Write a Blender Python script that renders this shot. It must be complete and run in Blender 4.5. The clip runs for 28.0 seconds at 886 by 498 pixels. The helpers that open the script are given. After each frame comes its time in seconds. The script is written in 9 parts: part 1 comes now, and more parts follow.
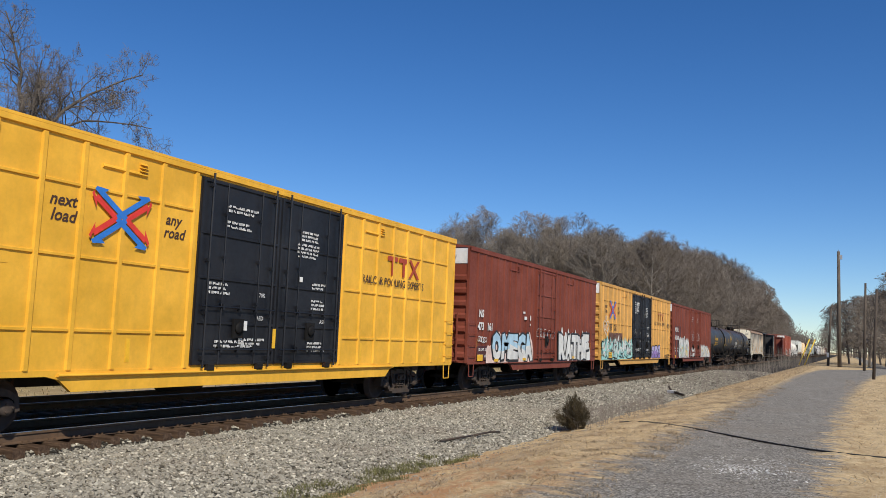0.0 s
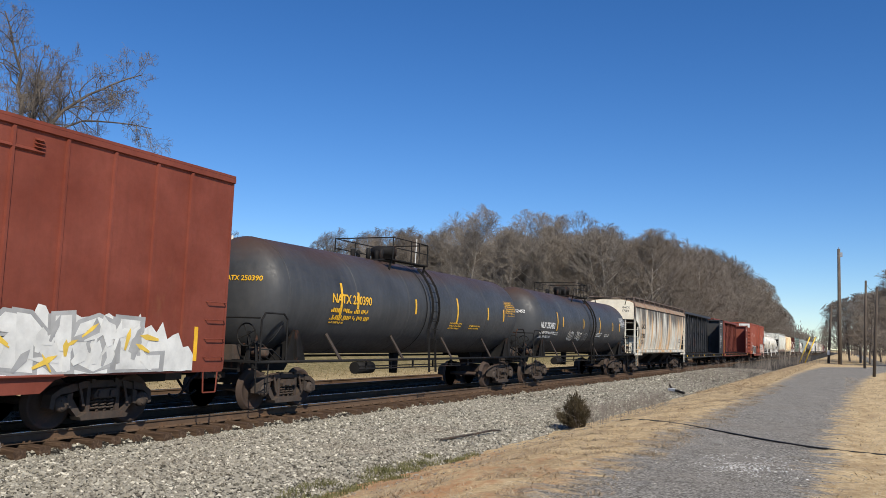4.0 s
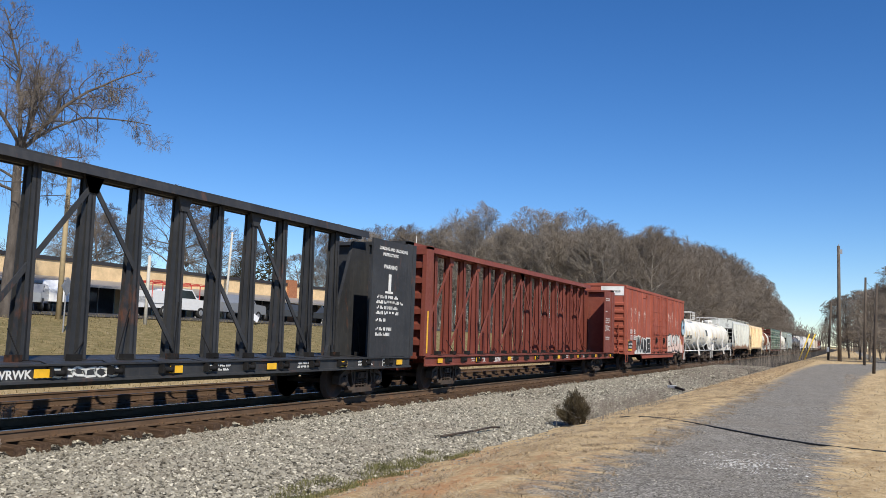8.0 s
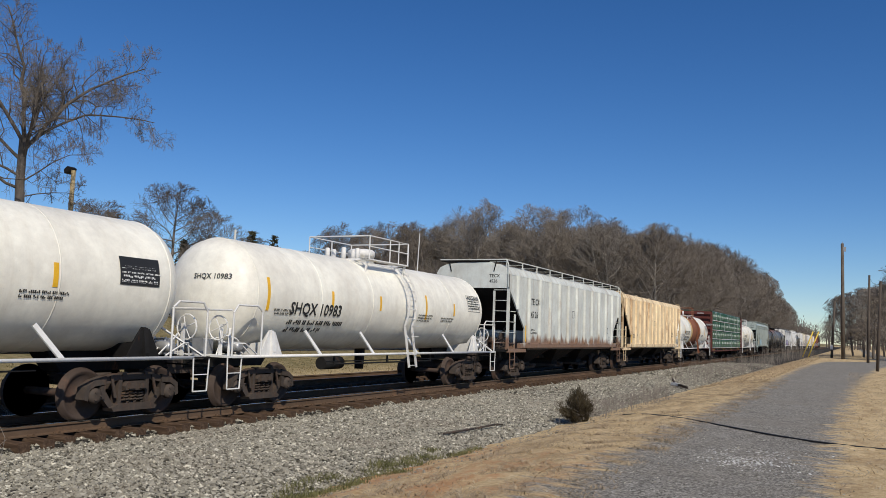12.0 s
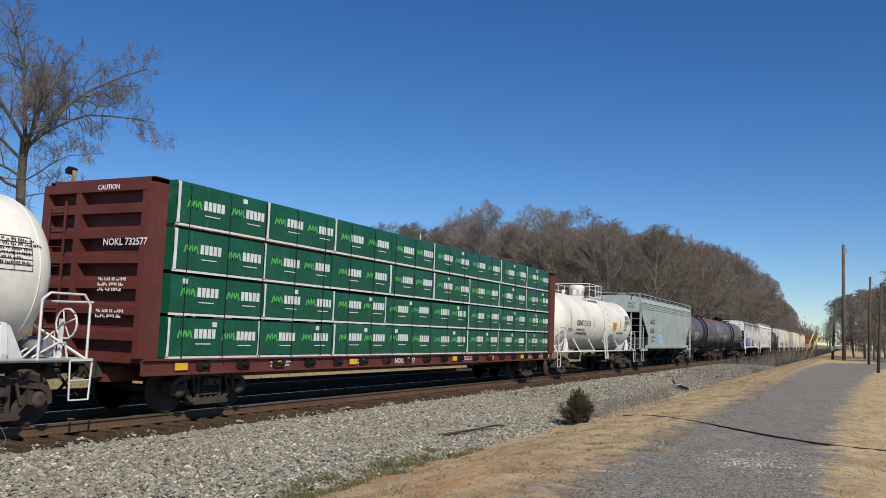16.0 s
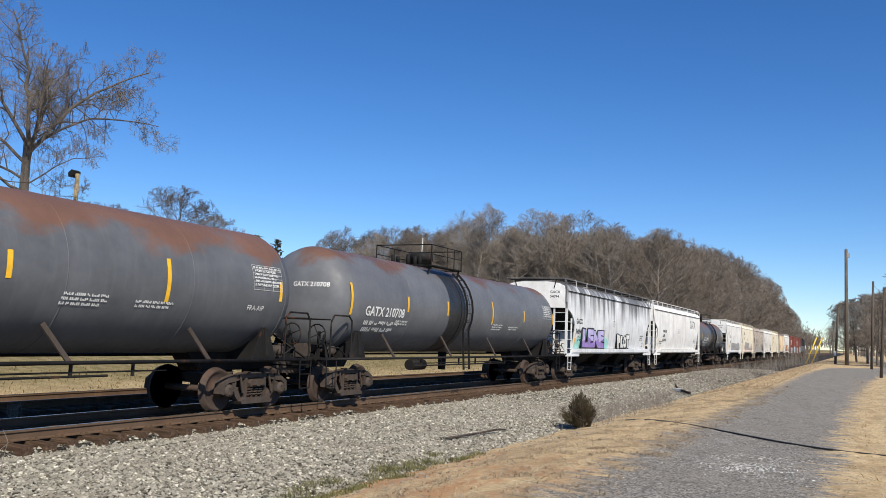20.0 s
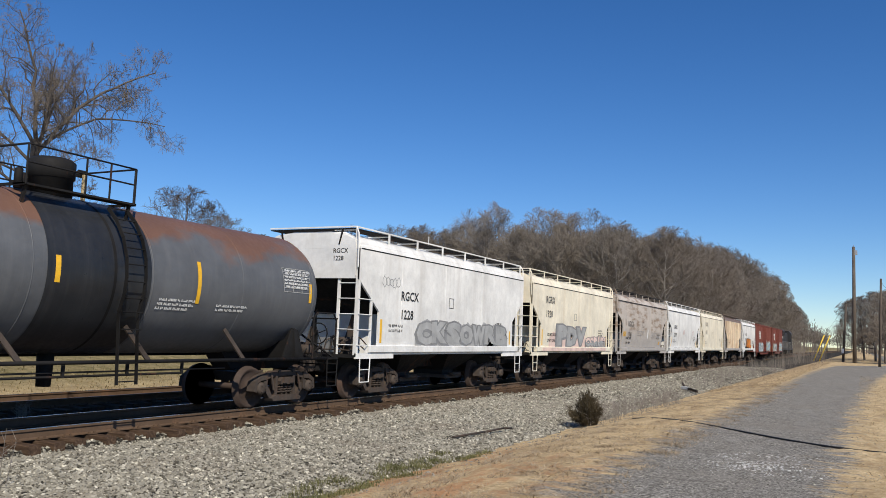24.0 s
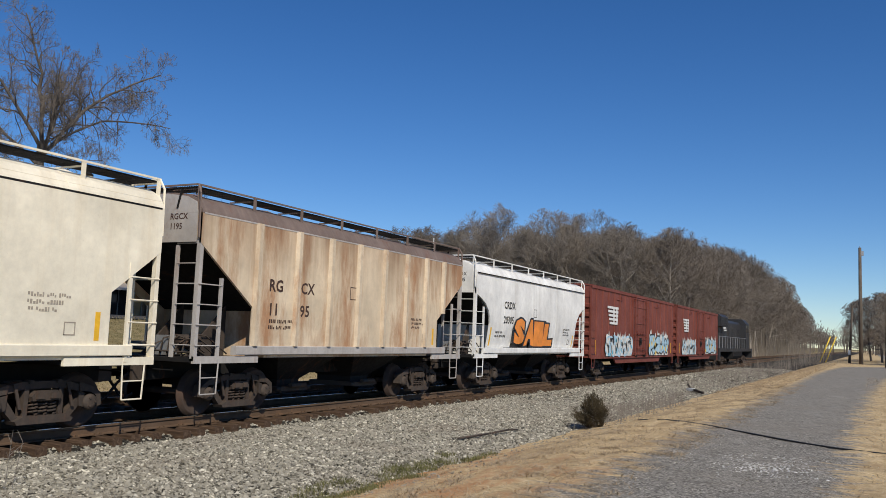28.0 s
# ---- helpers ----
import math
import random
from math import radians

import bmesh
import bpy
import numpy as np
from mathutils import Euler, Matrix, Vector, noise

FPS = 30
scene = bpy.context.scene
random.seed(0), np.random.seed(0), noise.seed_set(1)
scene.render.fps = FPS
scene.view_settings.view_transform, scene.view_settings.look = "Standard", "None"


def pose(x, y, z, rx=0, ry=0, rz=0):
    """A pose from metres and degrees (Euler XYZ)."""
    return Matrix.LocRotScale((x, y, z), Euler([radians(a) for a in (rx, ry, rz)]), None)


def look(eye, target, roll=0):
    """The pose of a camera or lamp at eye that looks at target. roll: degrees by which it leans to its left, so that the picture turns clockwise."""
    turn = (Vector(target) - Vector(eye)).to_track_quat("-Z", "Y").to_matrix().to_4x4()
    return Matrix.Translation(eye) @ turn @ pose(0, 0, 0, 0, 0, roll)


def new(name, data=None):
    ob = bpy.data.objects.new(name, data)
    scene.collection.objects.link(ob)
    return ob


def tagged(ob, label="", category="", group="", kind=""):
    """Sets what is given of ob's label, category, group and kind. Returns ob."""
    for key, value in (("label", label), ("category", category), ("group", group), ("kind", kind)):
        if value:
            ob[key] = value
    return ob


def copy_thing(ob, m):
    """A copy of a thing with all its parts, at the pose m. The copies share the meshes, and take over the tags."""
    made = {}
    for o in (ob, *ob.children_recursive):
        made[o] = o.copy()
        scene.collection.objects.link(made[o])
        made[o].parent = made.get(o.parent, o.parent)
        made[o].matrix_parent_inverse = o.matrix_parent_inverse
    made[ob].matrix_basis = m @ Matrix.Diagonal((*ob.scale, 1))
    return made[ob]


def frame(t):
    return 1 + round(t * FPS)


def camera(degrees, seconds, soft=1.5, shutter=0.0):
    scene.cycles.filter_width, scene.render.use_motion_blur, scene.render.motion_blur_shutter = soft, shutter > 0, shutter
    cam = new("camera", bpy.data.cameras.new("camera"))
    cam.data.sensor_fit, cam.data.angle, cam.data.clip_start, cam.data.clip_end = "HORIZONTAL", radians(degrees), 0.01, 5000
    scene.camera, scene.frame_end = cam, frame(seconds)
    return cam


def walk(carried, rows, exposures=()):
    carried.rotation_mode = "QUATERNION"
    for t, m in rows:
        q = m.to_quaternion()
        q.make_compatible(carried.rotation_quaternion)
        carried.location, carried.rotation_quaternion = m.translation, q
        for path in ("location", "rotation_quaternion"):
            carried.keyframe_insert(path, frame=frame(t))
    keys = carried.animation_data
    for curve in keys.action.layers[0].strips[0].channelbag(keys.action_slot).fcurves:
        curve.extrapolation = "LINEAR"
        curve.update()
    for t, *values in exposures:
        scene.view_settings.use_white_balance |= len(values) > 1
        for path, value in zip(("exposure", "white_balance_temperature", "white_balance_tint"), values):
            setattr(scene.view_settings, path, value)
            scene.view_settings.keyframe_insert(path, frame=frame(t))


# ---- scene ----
# The camera: hand-held beside a gravel road, turning slowly to follow nothing in particular.
EYE = Vector((0.0, 0.0, 1.83))
cam = camera(56.45, 28.0, soft=0.5)
# seconds, turn left of the track, tilt up, lean (degrees)
WALK_ROWS = [
    (0, 26.211, 6.128, 2.201),
    (0.5, 26.220, 6.127, 2.193),
    (1, 26.235, 6.120, 2.174),
    (1.5, 26.245, 6.118, 2.144),
    (2, 26.251, 6.117, 2.107),
    (2.5, 26.255, 6.120, 2.082),
    (3, 26.249, 6.111, 2.037),
    (3.5, 26.245, 6.104, 2.022),
    (5.5, 26.093, 5.822, 2.011),
    (6, 26.097, 5.827, 2.031),
    (6.5, 26.102, 5.844, 2.043),
    (7, 26.126, 5.864, 2.037),
    (7.5, 26.159, 5.865, 2.017),
    (8, 26.202, 5.832, 2.015),
    (8.5, 26.247, 5.780, 2.020),
    (9, 26.279, 5.739, 2.022),
    (9.5, 26.306, 5.705, 2.054),
    (10, 26.326, 5.694, 2.060),
    (10.5, 26.349, 5.679, 2.072),
    (11, 26.375, 5.675, 2.042),
    (11.5, 26.393, 5.658, 2.041),
    (12, 26.409, 5.645, 2.057),
    (12.5, 26.412, 5.636, 2.074),
    (14.5, 26.509, 5.748, 2.166),
    (15, 26.499, 5.728, 2.173),
    (15.5, 26.483, 5.704, 2.164),
    (16, 26.464, 5.695, 2.158),
    (16.5, 26.460, 5.714, 2.146),
    (17, 26.468, 5.732, 2.170),
    (17.5, 26.490, 5.745, 2.200),
    (18, 26.517, 5.747, 2.251),
    (18.5, 26.545, 5.763, 2.291),
    (19, 26.568, 5.804, 2.317),
    (19.5, 26.593, 5.878, 2.306),
    (20, 26.631, 5.950, 2.288),
    (20.5, 26.688, 5.993, 2.270),
    (21, 26.757, 5.989, 2.260),
    (21.5, 26.794, 5.979, 2.254),
    (23.5, 27.040, 5.837, 2.155),
    (24, 27.051, 5.847, 2.135),
    (24.5, 27.078, 5.867, 2.102),
    (25, 27.109, 5.898, 2.084),
    (25.5, 27.141, 5.924, 2.079),
    (26, 27.176, 5.940, 2.082),
    (26.5, 27.222, 5.945, 2.080),
    (27, 27.284, 5.940, 2.090),
    (27.5, 27.361, 5.937, 2.092),
    (28, 27.403, 5.934, 2.099),
]


def sight(turn, tilt, lean):
    a, b = radians(turn), radians(tilt)
    way = Vector((-math.sin(a) * math.cos(b), math.cos(a) * math.cos(b), math.sin(b)))
    return look(EYE, EYE + way * 50, lean)


# the camera's own exposure: seconds, stops, kelvin, tint
STOPS = [(0, -0.18), (1, -0.1), (3, -0.12), (5.5, 0.13), (6, 0.07), (7, -0.02), (8, 0.04), (9, -0.06), (10, -0.13), (11, -0.31), (12, -0.41), (12.5, -0.44), (14.5, -0.41), (15, -0.38), (17, -0.27), (18, -0.37), (19, 0.05), (20, 0.09), (21, -0.1), (23.5, -0.15), (24, -0.15), (25, -0.35), (26, -0.2), (27, -0.33), (28, -0.33)]
EXPOSURES = [(t, s, 6050, 11) for t, s in STOPS]
walk(cam, [(t, sight(a, b, c)) for t, a, b, c in WALK_ROWS], EXPOSURES)

# ---- sky and sun ----
SUN_AZ, SUN_EL = (0.72, -0.69), 40.0
scene.view_settings.exposure = 0.0
world = bpy.data.worlds.new("sky")
scene.world = world
world.use_nodes = True
wn, wl = world.node_tree.nodes, world.node_tree.links
sky = wn.new("ShaderNodeTexSky")
sky.sky_type, sky.sun_disc = "NISHITA", False
sky.sun_elevation = radians(SUN_EL)
sky.sun_rotation = math.atan2(SUN_AZ[0], SUN_AZ[1])
sky.altitude, sky.air_density, sky.dust_density, sky.ozone_density = 1200, 1.0, 0.0, 3.8
deep = wn.new("ShaderNodeHueSaturation")
deep.inputs["Saturation"].default_value = 1.24
deep.inputs["Hue"].default_value = 0.506
wl.new(sky.outputs[0], deep.inputs["Color"])
wl.new(deep.outputs[0], wn["Background"].inputs[0])
wn["Background"].inputs[1].default_value = 0.112
sun = new("sun", bpy.data.lights.new("sun", "SUN"))
sun.data.energy, sun.data.angle, sun.data.color = 4.9, radians(0.53), (1.0, 0.885, 0.695)
_az = Vector((SUN_AZ[0], SUN_AZ[1], 0)).normalized() * math.cos(radians(SUN_EL))
sun.matrix_world = look((60, -40, 60), Vector((60, -40, 60)) - Vector((_az.x, _az.y, math.sin(radians(SUN_EL)))))

# ---- mesh helpers ----
TRACK_X, TRACK2_X = -13.14, -17.40


def box(bm, x0, x1, y0, y1, z0, z1):
    v = [bm.verts.new((x, y, z)) for z in (z0, z1) for y in (y0, y1) for x in (x0, x1)]
    for f in ((0, 2, 3, 1), (4, 5, 7, 6), (0, 1, 5, 4), (2, 6, 7, 3), (0, 4, 6, 2), (1, 3, 7, 5)):
        bm.faces.new([v[i] for i in f])
    return v


def bbox(bm, x0, x1, y0, y1, z0, z1, c=0.015):
    """A box with chamfered long edges on the side that faces the viewer."""
    pts = [(x0, z0), (x1 - c, z0), (x1, z0 + c), (x1, z1 - c), (x1 - c, z1), (x0, z1)]
    prism(bm, pts, "y", y0, y1)


def prism(bm, pts, axis, a0, a1):
    """Extrude a closed outline along an axis. x: pts are (y, z); y: (x, z); z: (x, y)."""
    def at(p, a):
        return {"x": (a, p[0], p[1]), "y": (p[0], a, p[1]), "z": (p[0], p[1], a)}[axis]
    lo = [bm.verts.new(at(p, a0)) for p in pts]
    hi = [bm.verts.new(at(p, a1)) for p in pts]
    n = len(pts)
    fs = [bm.faces.new(lo), bm.faces.new(hi)]
    fs += [bm.faces.new((lo[i], lo[(i + 1) % n], hi[(i + 1) % n], hi[i])) for i in range(n)]
    return fs


def rod(bm, p0, p1, r0, r1=None, n=6, caps=True):
    p0, p1 = Vector(p0), Vector(p1)
    r1 = r0 if r1 is None else r1
    d = (p1 - p0).normalized()
    u = d.orthogonal().normalized()
    w = d.cross(u)
    rings = []
    for p, r in ((p0, r0), (p1, r1)):
        rings.append([bm.verts.new(p + (u * math.cos(k * math.tau / n) + w * math.sin(k * math.tau / n)) * r) for k in range(n)])
    for k in range(n):
        f = bm.faces.new((rings[0][k], rings[0][(k + 1) % n], rings[1][(k + 1) % n], rings[1][k]))
        f.smooth = n > 6
    if caps:
        bm.faces.new(rings[0][::-1])
        bm.faces.new(rings[1])


def tube(bm, pts, r, n=6):
    for a, b in zip(pts, pts[1:]):
        rod(bm, a, b, r, n=n)


def beam(bm, p0, p1, wx, wz, up=(1, 0, 0)):
    """A straight bar of rectangular section between two points; up gives the wx direction."""
    p0, p1 = Vector(p0), Vector(p1)
    d = (p1 - p0).normalized()
    u = (Vector(up) - d * d.dot(Vector(up))).normalized()
    w = d.cross(u)
    q = [[bm.verts.new(p + u * (sx * wx / 2) + w * (sz * wz / 2)) for sx, sz in ((-1, -1), (1, -1), (1, 1), (-1, 1))] for p in (p0, p1)]
    for k in range(4):
        bm.faces.new((q[0][k], q[0][(k + 1) % 4], q[1][(k + 1) % 4], q[1][k]))
    bm.faces.new(q[0][::-1])
    bm.faces.new(q[1])


def lathe(bm, prof, n=24, axis="y", c=(0, 0, 0), smooth=True):
    """Turn a profile of (along, radius) round an axis through c."""
    rings = []
    for a, r in prof:
        ring = []
        for k in range(n):
            co, si = r * math.cos(k * math.tau / n), r * math.sin(k * math.tau / n)
            p = {"y": (co, a, si), "x": (a, co, si), "z": (co, si, a)}[axis]
            ring.append(bm.verts.new((p[0] + c[0], p[1] + c[1], p[2] + c[2])))
        rings.append(ring)
    for A, B in zip(rings, rings[1:]):
        for k in range(n):
            f = bm.faces.new((A[k], A[(k + 1) % n], B[(k + 1) % n], B[k]))
            f.smooth = smooth
    bm.faces.new(rings[0])
    bm.faces.new(rings[-1])


def finish(bm, name):
    bmesh.ops.recalc_face_normals(bm, faces=bm.faces[:])
    me = bpy.data.meshes.new(name)
    bm.to_mesh(me)
    bm.free()
    return me


def as_mesh(name, make, material):
    bm = bmesh.new()
    make(bm)
    me = finish(bm, name)
    me.materials.append(material)
    return me


def part(name, bm, material, parent=None, label=""):
    me = bm if isinstance(bm, bpy.types.Mesh) else finish(bm, name)
    if not me.materials:
        me.materials.append(material)
    ob = new(name, me)
    ob.parent = parent
    return tagged(ob, label=label)


def raw_mesh(name, verts, faces, material):
    me = bpy.data.meshes.new(name)
    me.from_pydata(verts, [], faces)
    me.materials.append(material)
    return me


def quads_mesh(name, verts, quads, material, smooth=False):
    """A large mesh straight from arrays of corners and four-sided (or three-sided) faces."""
    k = quads.shape[1]
    me = bpy.data.meshes.new(name)
    me.vertices.add(len(verts))
    me.vertices.foreach_set("co", np.asarray(verts, np.float32).ravel())
    me.loops.add(quads.size)
    me.loops.foreach_set("vertex_index", quads.astype(np.int32).ravel())
    me.polygons.add(len(quads))
    me.polygons.foreach_set("loop_start", np.arange(0, quads.size, k, dtype=np.int32))
    me.polygons.foreach_set("use_smooth", np.full(len(quads), smooth))
    me.update(calc_edges=True)
    me.materials.append(material)
    return me


def letters(text, size, material, parent, y, z, x, name="lettering", bold=0.0, squeeze=1.0, spacing=1.0, lean=0.0, label=""):
    """Words in the built-in font on a side that faces +x, starting at y and with their foot at z."""
    cu = bpy.data.curves.new("words", "FONT")
    cu.body, cu.size, cu.resolution_u = text, size, 2
    cu.offset, cu.space_character, cu.shear = bold, spacing, lean
    tmp = bpy.data.objects.new("words", cu)
    scene.collection.objects.link(tmp)
    me = bpy.data.meshes.new_from_object(tmp)
    bpy.data.objects.remove(tmp)
    for v in me.vertices:
        v.co = (x, y + v.co.x * squeeze, z + v.co.y)
    me.materials.clear()
    me.materials.append(material)
    return part(name, me, material, parent, label)


def bars(parent, material, y, z, x, rows, width, height, name="stencil", seed=0):
    """Small writing that cannot be read: rows of words made of short upright bars."""
    rng = random.Random(seed + int(y * 100))
    bm = bmesh.new()
    for r in range(rows):
        a, end, zz = y + width * rng.uniform(0, 0.06), y + width * rng.uniform(0.7, 1.0), z - r * height * 1.65
        while a < end:
            for k in range(rng.randint(2, 6)):
                w = height * rng.uniform(0.38, 0.62)
                h0, h1 = rng.choice(((0, 1), (0, 1), (0, 0.55), (0.3, 1)))
                bm.faces.new([bm.verts.new((x + 0.002, *p)) for p in ((a, zz + h0 * height), (a + w, zz + h0 * height), (a + w, zz + h1 * height), (a, zz + h1 * height))])
                a += w + height * 0.2
            a += height * 0.55
    return part(name, bm, material, parent)

# ---- materials ----
def mat(name):
    m = bpy.data.materials.new(name)
    m.use_nodes = True
    t = m.node_tree
    return m, t.nodes, t.links, t.nodes["Principled BSDF"]


def texco(N, L, scale=(1, 1, 1), kind="Object", jitter=True):
    tc, mp = N.new("ShaderNodeTexCoord"), N.new("ShaderNodeMapping")
    mp.inputs["Scale"].default_value = scale
    L.new(tc.outputs[kind], mp.inputs["Vector"])
    if jitter:
        info, mul = N.new("ShaderNodeObjectInfo"), N.new("ShaderNodeMath")
        mul.operation = "MULTIPLY"
        mul.inputs[1].default_value = 37.0
        L.new(info.outputs["Random"], mul.inputs[0])
        L.new(mul.outputs[0], mp.inputs["Location"])
    return mp.outputs[0]


def noise_tex(N, L, co, scale, detail=5, rough=0.6):
    n = N.new("ShaderNodeTexNoise")
    n.inputs["Scale"].default_value, n.inputs["Detail"].default_value, n.inputs["Roughness"].default_value = scale, detail, rough
    L.new(co, n.inputs["Vector"])
    return n.outputs["Fac"]


def ramp(N, L, fac, stops):
    r = N.new("ShaderNodeValToRGB")
    e = r.color_ramp.elements
    while len(e) < len(stops):
        e.new(0.5)
    for k, (pos, col) in enumerate(stops):
        e[k].position = pos
        e[k].color = (*col, 1) if len(col) == 3 else col
    L.new(fac, r.inputs[0])
    return r.outputs[0]


def mix(N, L, a, b, fac, how="MIX"):
    m = N.new("ShaderNodeMix")
    m.data_type, m.blend_type = "RGBA", how
    for sock, v in ((m.inputs[6], a), (m.inputs[7], b), (m.inputs[0], fac)):
        if isinstance(v, bpy.types.NodeSocket):
            L.new(v, sock)
        elif isinstance(v, tuple):
            sock.default_value = (*v, 1)
        else:
            sock.default_value = v
    return m.outputs[2]


def bump(N, L, P, h, strength=0.3, dist=0.02):
    b = N.new("ShaderNodeBump")
    b.inputs["Strength"].default_value, b.inputs["Distance"].default_value = strength, dist
    L.new(h, b.inputs["Height"])
    L.new(b.outputs[0], P.inputs["Normal"])


def grey(v):
    return (v, v, v)


def paint(name, colour, dirt=0.35, rust=0.0, rough=0.5, streak=0.4, dirt_colour=(0.13, 0.10, 0.075), rust_colour=(0.16, 0.06, 0.025), metal=0.0, crown=None, runs=0.8, streak_at=0.50, streak_w=5.0, crown_colour=None, foot=None, gloss=0.35):
    """Weathered paint on steel: broad fading, vertical streaks of grime, blooms of rust, fine grain."""
    m, N, L, P = mat(name)
    co = texco(N, L, jitter=False)
    streaks = texco(N, L, (1.0, streak_w, 0.35 * streak_w / 5.0), jitter=False)
    broad = noise_tex(N, L, co, 0.7, 4)
    fine = noise_tex(N, L, co, 9.0, 6, 0.7)
    run = noise_tex(N, L, streaks, 1.3, 6, 0.65)
    faded = tuple(min(1, c * 1.12 + 0.015) for c in colour)
    deep = tuple(c * 0.84 for c in colour)
    col = ramp(N, L, broad, [(0.3, deep), (0.7, faded)])
    mottle = ramp(N, L, noise_tex(N, L, co, 3.4, 7, 0.72), [(0.32, grey(0.91)), (0.68, grey(1.09))])
    col = mix(N, L, col, mottle, 1.0, "MULTIPLY")
    k = ramp(N, L, run, [(streak_at, grey(0)), (streak_at + 0.20, grey(streak))])
    col = mix(N, L, col, dirt_colour, k)
    chips = ramp(N, L, noise_tex(N, L, co, 34.0, 4, 0.7), [(0.66, grey(0)), (0.72, grey(0.35))])
    col = mix(N, L, col, tuple(c * 0.7 for c in dirt_colour), chips)
    k = ramp(N, L, fine, [(0.48, grey(0)), (0.80, grey(dirt))])
    col = mix(N, L, col, dirt_colour, k)
    if rust:
        blot = noise_tex(N, L, texco(N, L, (1, 2.2 if runs > 0.5 else 1.7, runs), jitter=False), 0.9, 8, 0.72)
        k = ramp(N, L, blot, [(0.60 - rust * 0.25, grey(0)), (0.70 - rust * 0.12, grey(min(1, 0.35 + rust)))])
        orange = mix(N, L, rust_colour, tuple(min(1, c * 2.0) for c in rust_colour), fine)
        col = mix(N, L, col, orange, k)
    if crown:
        # rust that has crept down from the top with a ragged edge
        sep, add = N.new("ShaderNodeSeparateXYZ"), N.new("ShaderNodeMath")
        L.new(co, sep.inputs[0])
        add.operation = "MULTIPLY_ADD"
        L.new(noise_tex(N, L, texco(N, L, (1, 0.7, 1.0) if runs > 0.5 else (1, 2.6, 0.22), jitter=False), 0.9, 7, 0.6), add.inputs[0])
        add.inputs[1].default_value = crown[1]
        L.new(sep.outputs[2], add.inputs[2])
        mr = N.new("ShaderNodeMapRange")
        mr.inputs[1].default_value, mr.inputs[2].default_value = crown[0], crown[0] + (crown[2] if len(crown) > 2 else 0.22)
        mr.inputs[3].default_value, mr.inputs[4].default_value = 0.0, 0.85
        L.new(add.outputs[0], mr.inputs[0])
        top_colour = crown_colour or rust_colour
        col = mix(N, L, col, mix(N, L, tuple(c * 0.55 for c in top_colour), tuple(min(1, c * 1.25) for c in top_colour), broad), mr.outputs[0])
    if foot:
        # rust that has crept up from the lower edge
        sep, add = N.new("ShaderNodeSeparateXYZ"), N.new("ShaderNodeMath")
        L.new(co, sep.inputs[0])
        add.operation = "MULTIPLY_ADD"
        L.new(sep.outputs[2], add.inputs[0])
        add.inputs[1].default_value = -1.0 / foot[1]
        L.new(noise_tex(N, L, texco(N, L, (1, 2.4, 0.4), jitter=False), 1.1, 7, 0.65), add.inputs[2])
        mr = N.new("ShaderNodeMapRange")
        a = 0.5 - foot[0] / foot[1]
        mr.inputs[1].default_value, mr.inputs[2].default_value = a, a + 0.16
        mr.inputs[3].default_value, mr.inputs[4].default_value = 0.0, 0.9
        L.new(add.outputs[0], mr.inputs[0])
        col = mix(N, L, col, rust_colour, mr.outputs[0])
    L.new(col, P.inputs["Base Color"])
    L.new(ramp(N, L, fine, [(0.3, grey(rough - 0.12)), (0.75, grey(min(1, rough + 0.22)))]), P.inputs["Roughness"])
    P.inputs["Metallic"].default_value, P.inputs["Specular IOR Level"].default_value = metal, gloss
    bump(N, L, P, fine, 0.12, 0.01)
    return m


def plain(name, colour, rough=0.5, metal=0.0, vary=0.15, scale=6.0):
    m, N, L, P = mat(name)
    f = noise_tex(N, L, texco(N, L), scale, 5)
    L.new(ramp(N, L, f, [(0.3, tuple(c * (1 - vary) for c in colour)), (0.7, tuple(min(1, c * (1 + vary)) for c in colour))]), P.inputs["Base Color"])
    P.inputs["Roughness"].default_value, P.inputs["Metallic"].default_value = rough, metal
    return m


STENCIL_WHITE = plain("stencil_white", (0.75, 0.75, 0.72), 0.6)
STENCIL_BLACK = plain("stencil_black", (0.02, 0.02, 0.02), 0.6)
STENCIL_BROWN = plain("stencil_brown", (0.06, 0.03, 0.02), 0.6)
RUSTY_YELLOW = plain("rusty_yellow_plate", (0.62, 0.36, 0.08), 0.5, vary=0.35)
REFLECT_YELLOW = plain("reflective_yellow", (0.85, 0.48, 0.02), 0.35)
RUNNING_GEAR = paint("grimy_steel", (0.058, 0.046, 0.038), 0.5, 0.2, 0.62, 0.3, (0.135, 0.098, 0.074), (0.095, 0.048, 0.030), gloss=0.08)
WHEEL_STEEL = paint("wheel_steel", (0.070, 0.050, 0.040), 0.4, 0.2, 0.6, 0.2, (0.05, 0.037, 0.03), (0.105, 0.055, 0.037), gloss=0.08)
TREAD = plain("polished_tread", (0.42, 0.41, 0.40), 0.28, 1.0)
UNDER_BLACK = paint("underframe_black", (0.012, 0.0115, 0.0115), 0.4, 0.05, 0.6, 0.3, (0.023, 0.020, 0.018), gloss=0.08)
GALV = plain("galvanised", (0.42, 0.42, 0.42), 0.45, 0.6)
RAIL_TOP = plain("rail_running_face", (0.55, 0.54, 0.52), 0.22, 1.0)
# darker copy of the running face for track 2, train's shade in the colour
RAIL_TOP_SHADED = plain("shaded_running_face", (0.16, 0.145, 0.13), 0.45, 1.0)
RAIL_SIDE = paint("rail_rust", (0.125, 0.080, 0.050), 0.4, 0.2, 0.85, 0.1, (0.07, 0.046, 0.032), (0.15, 0.082, 0.045), gloss=0.08)
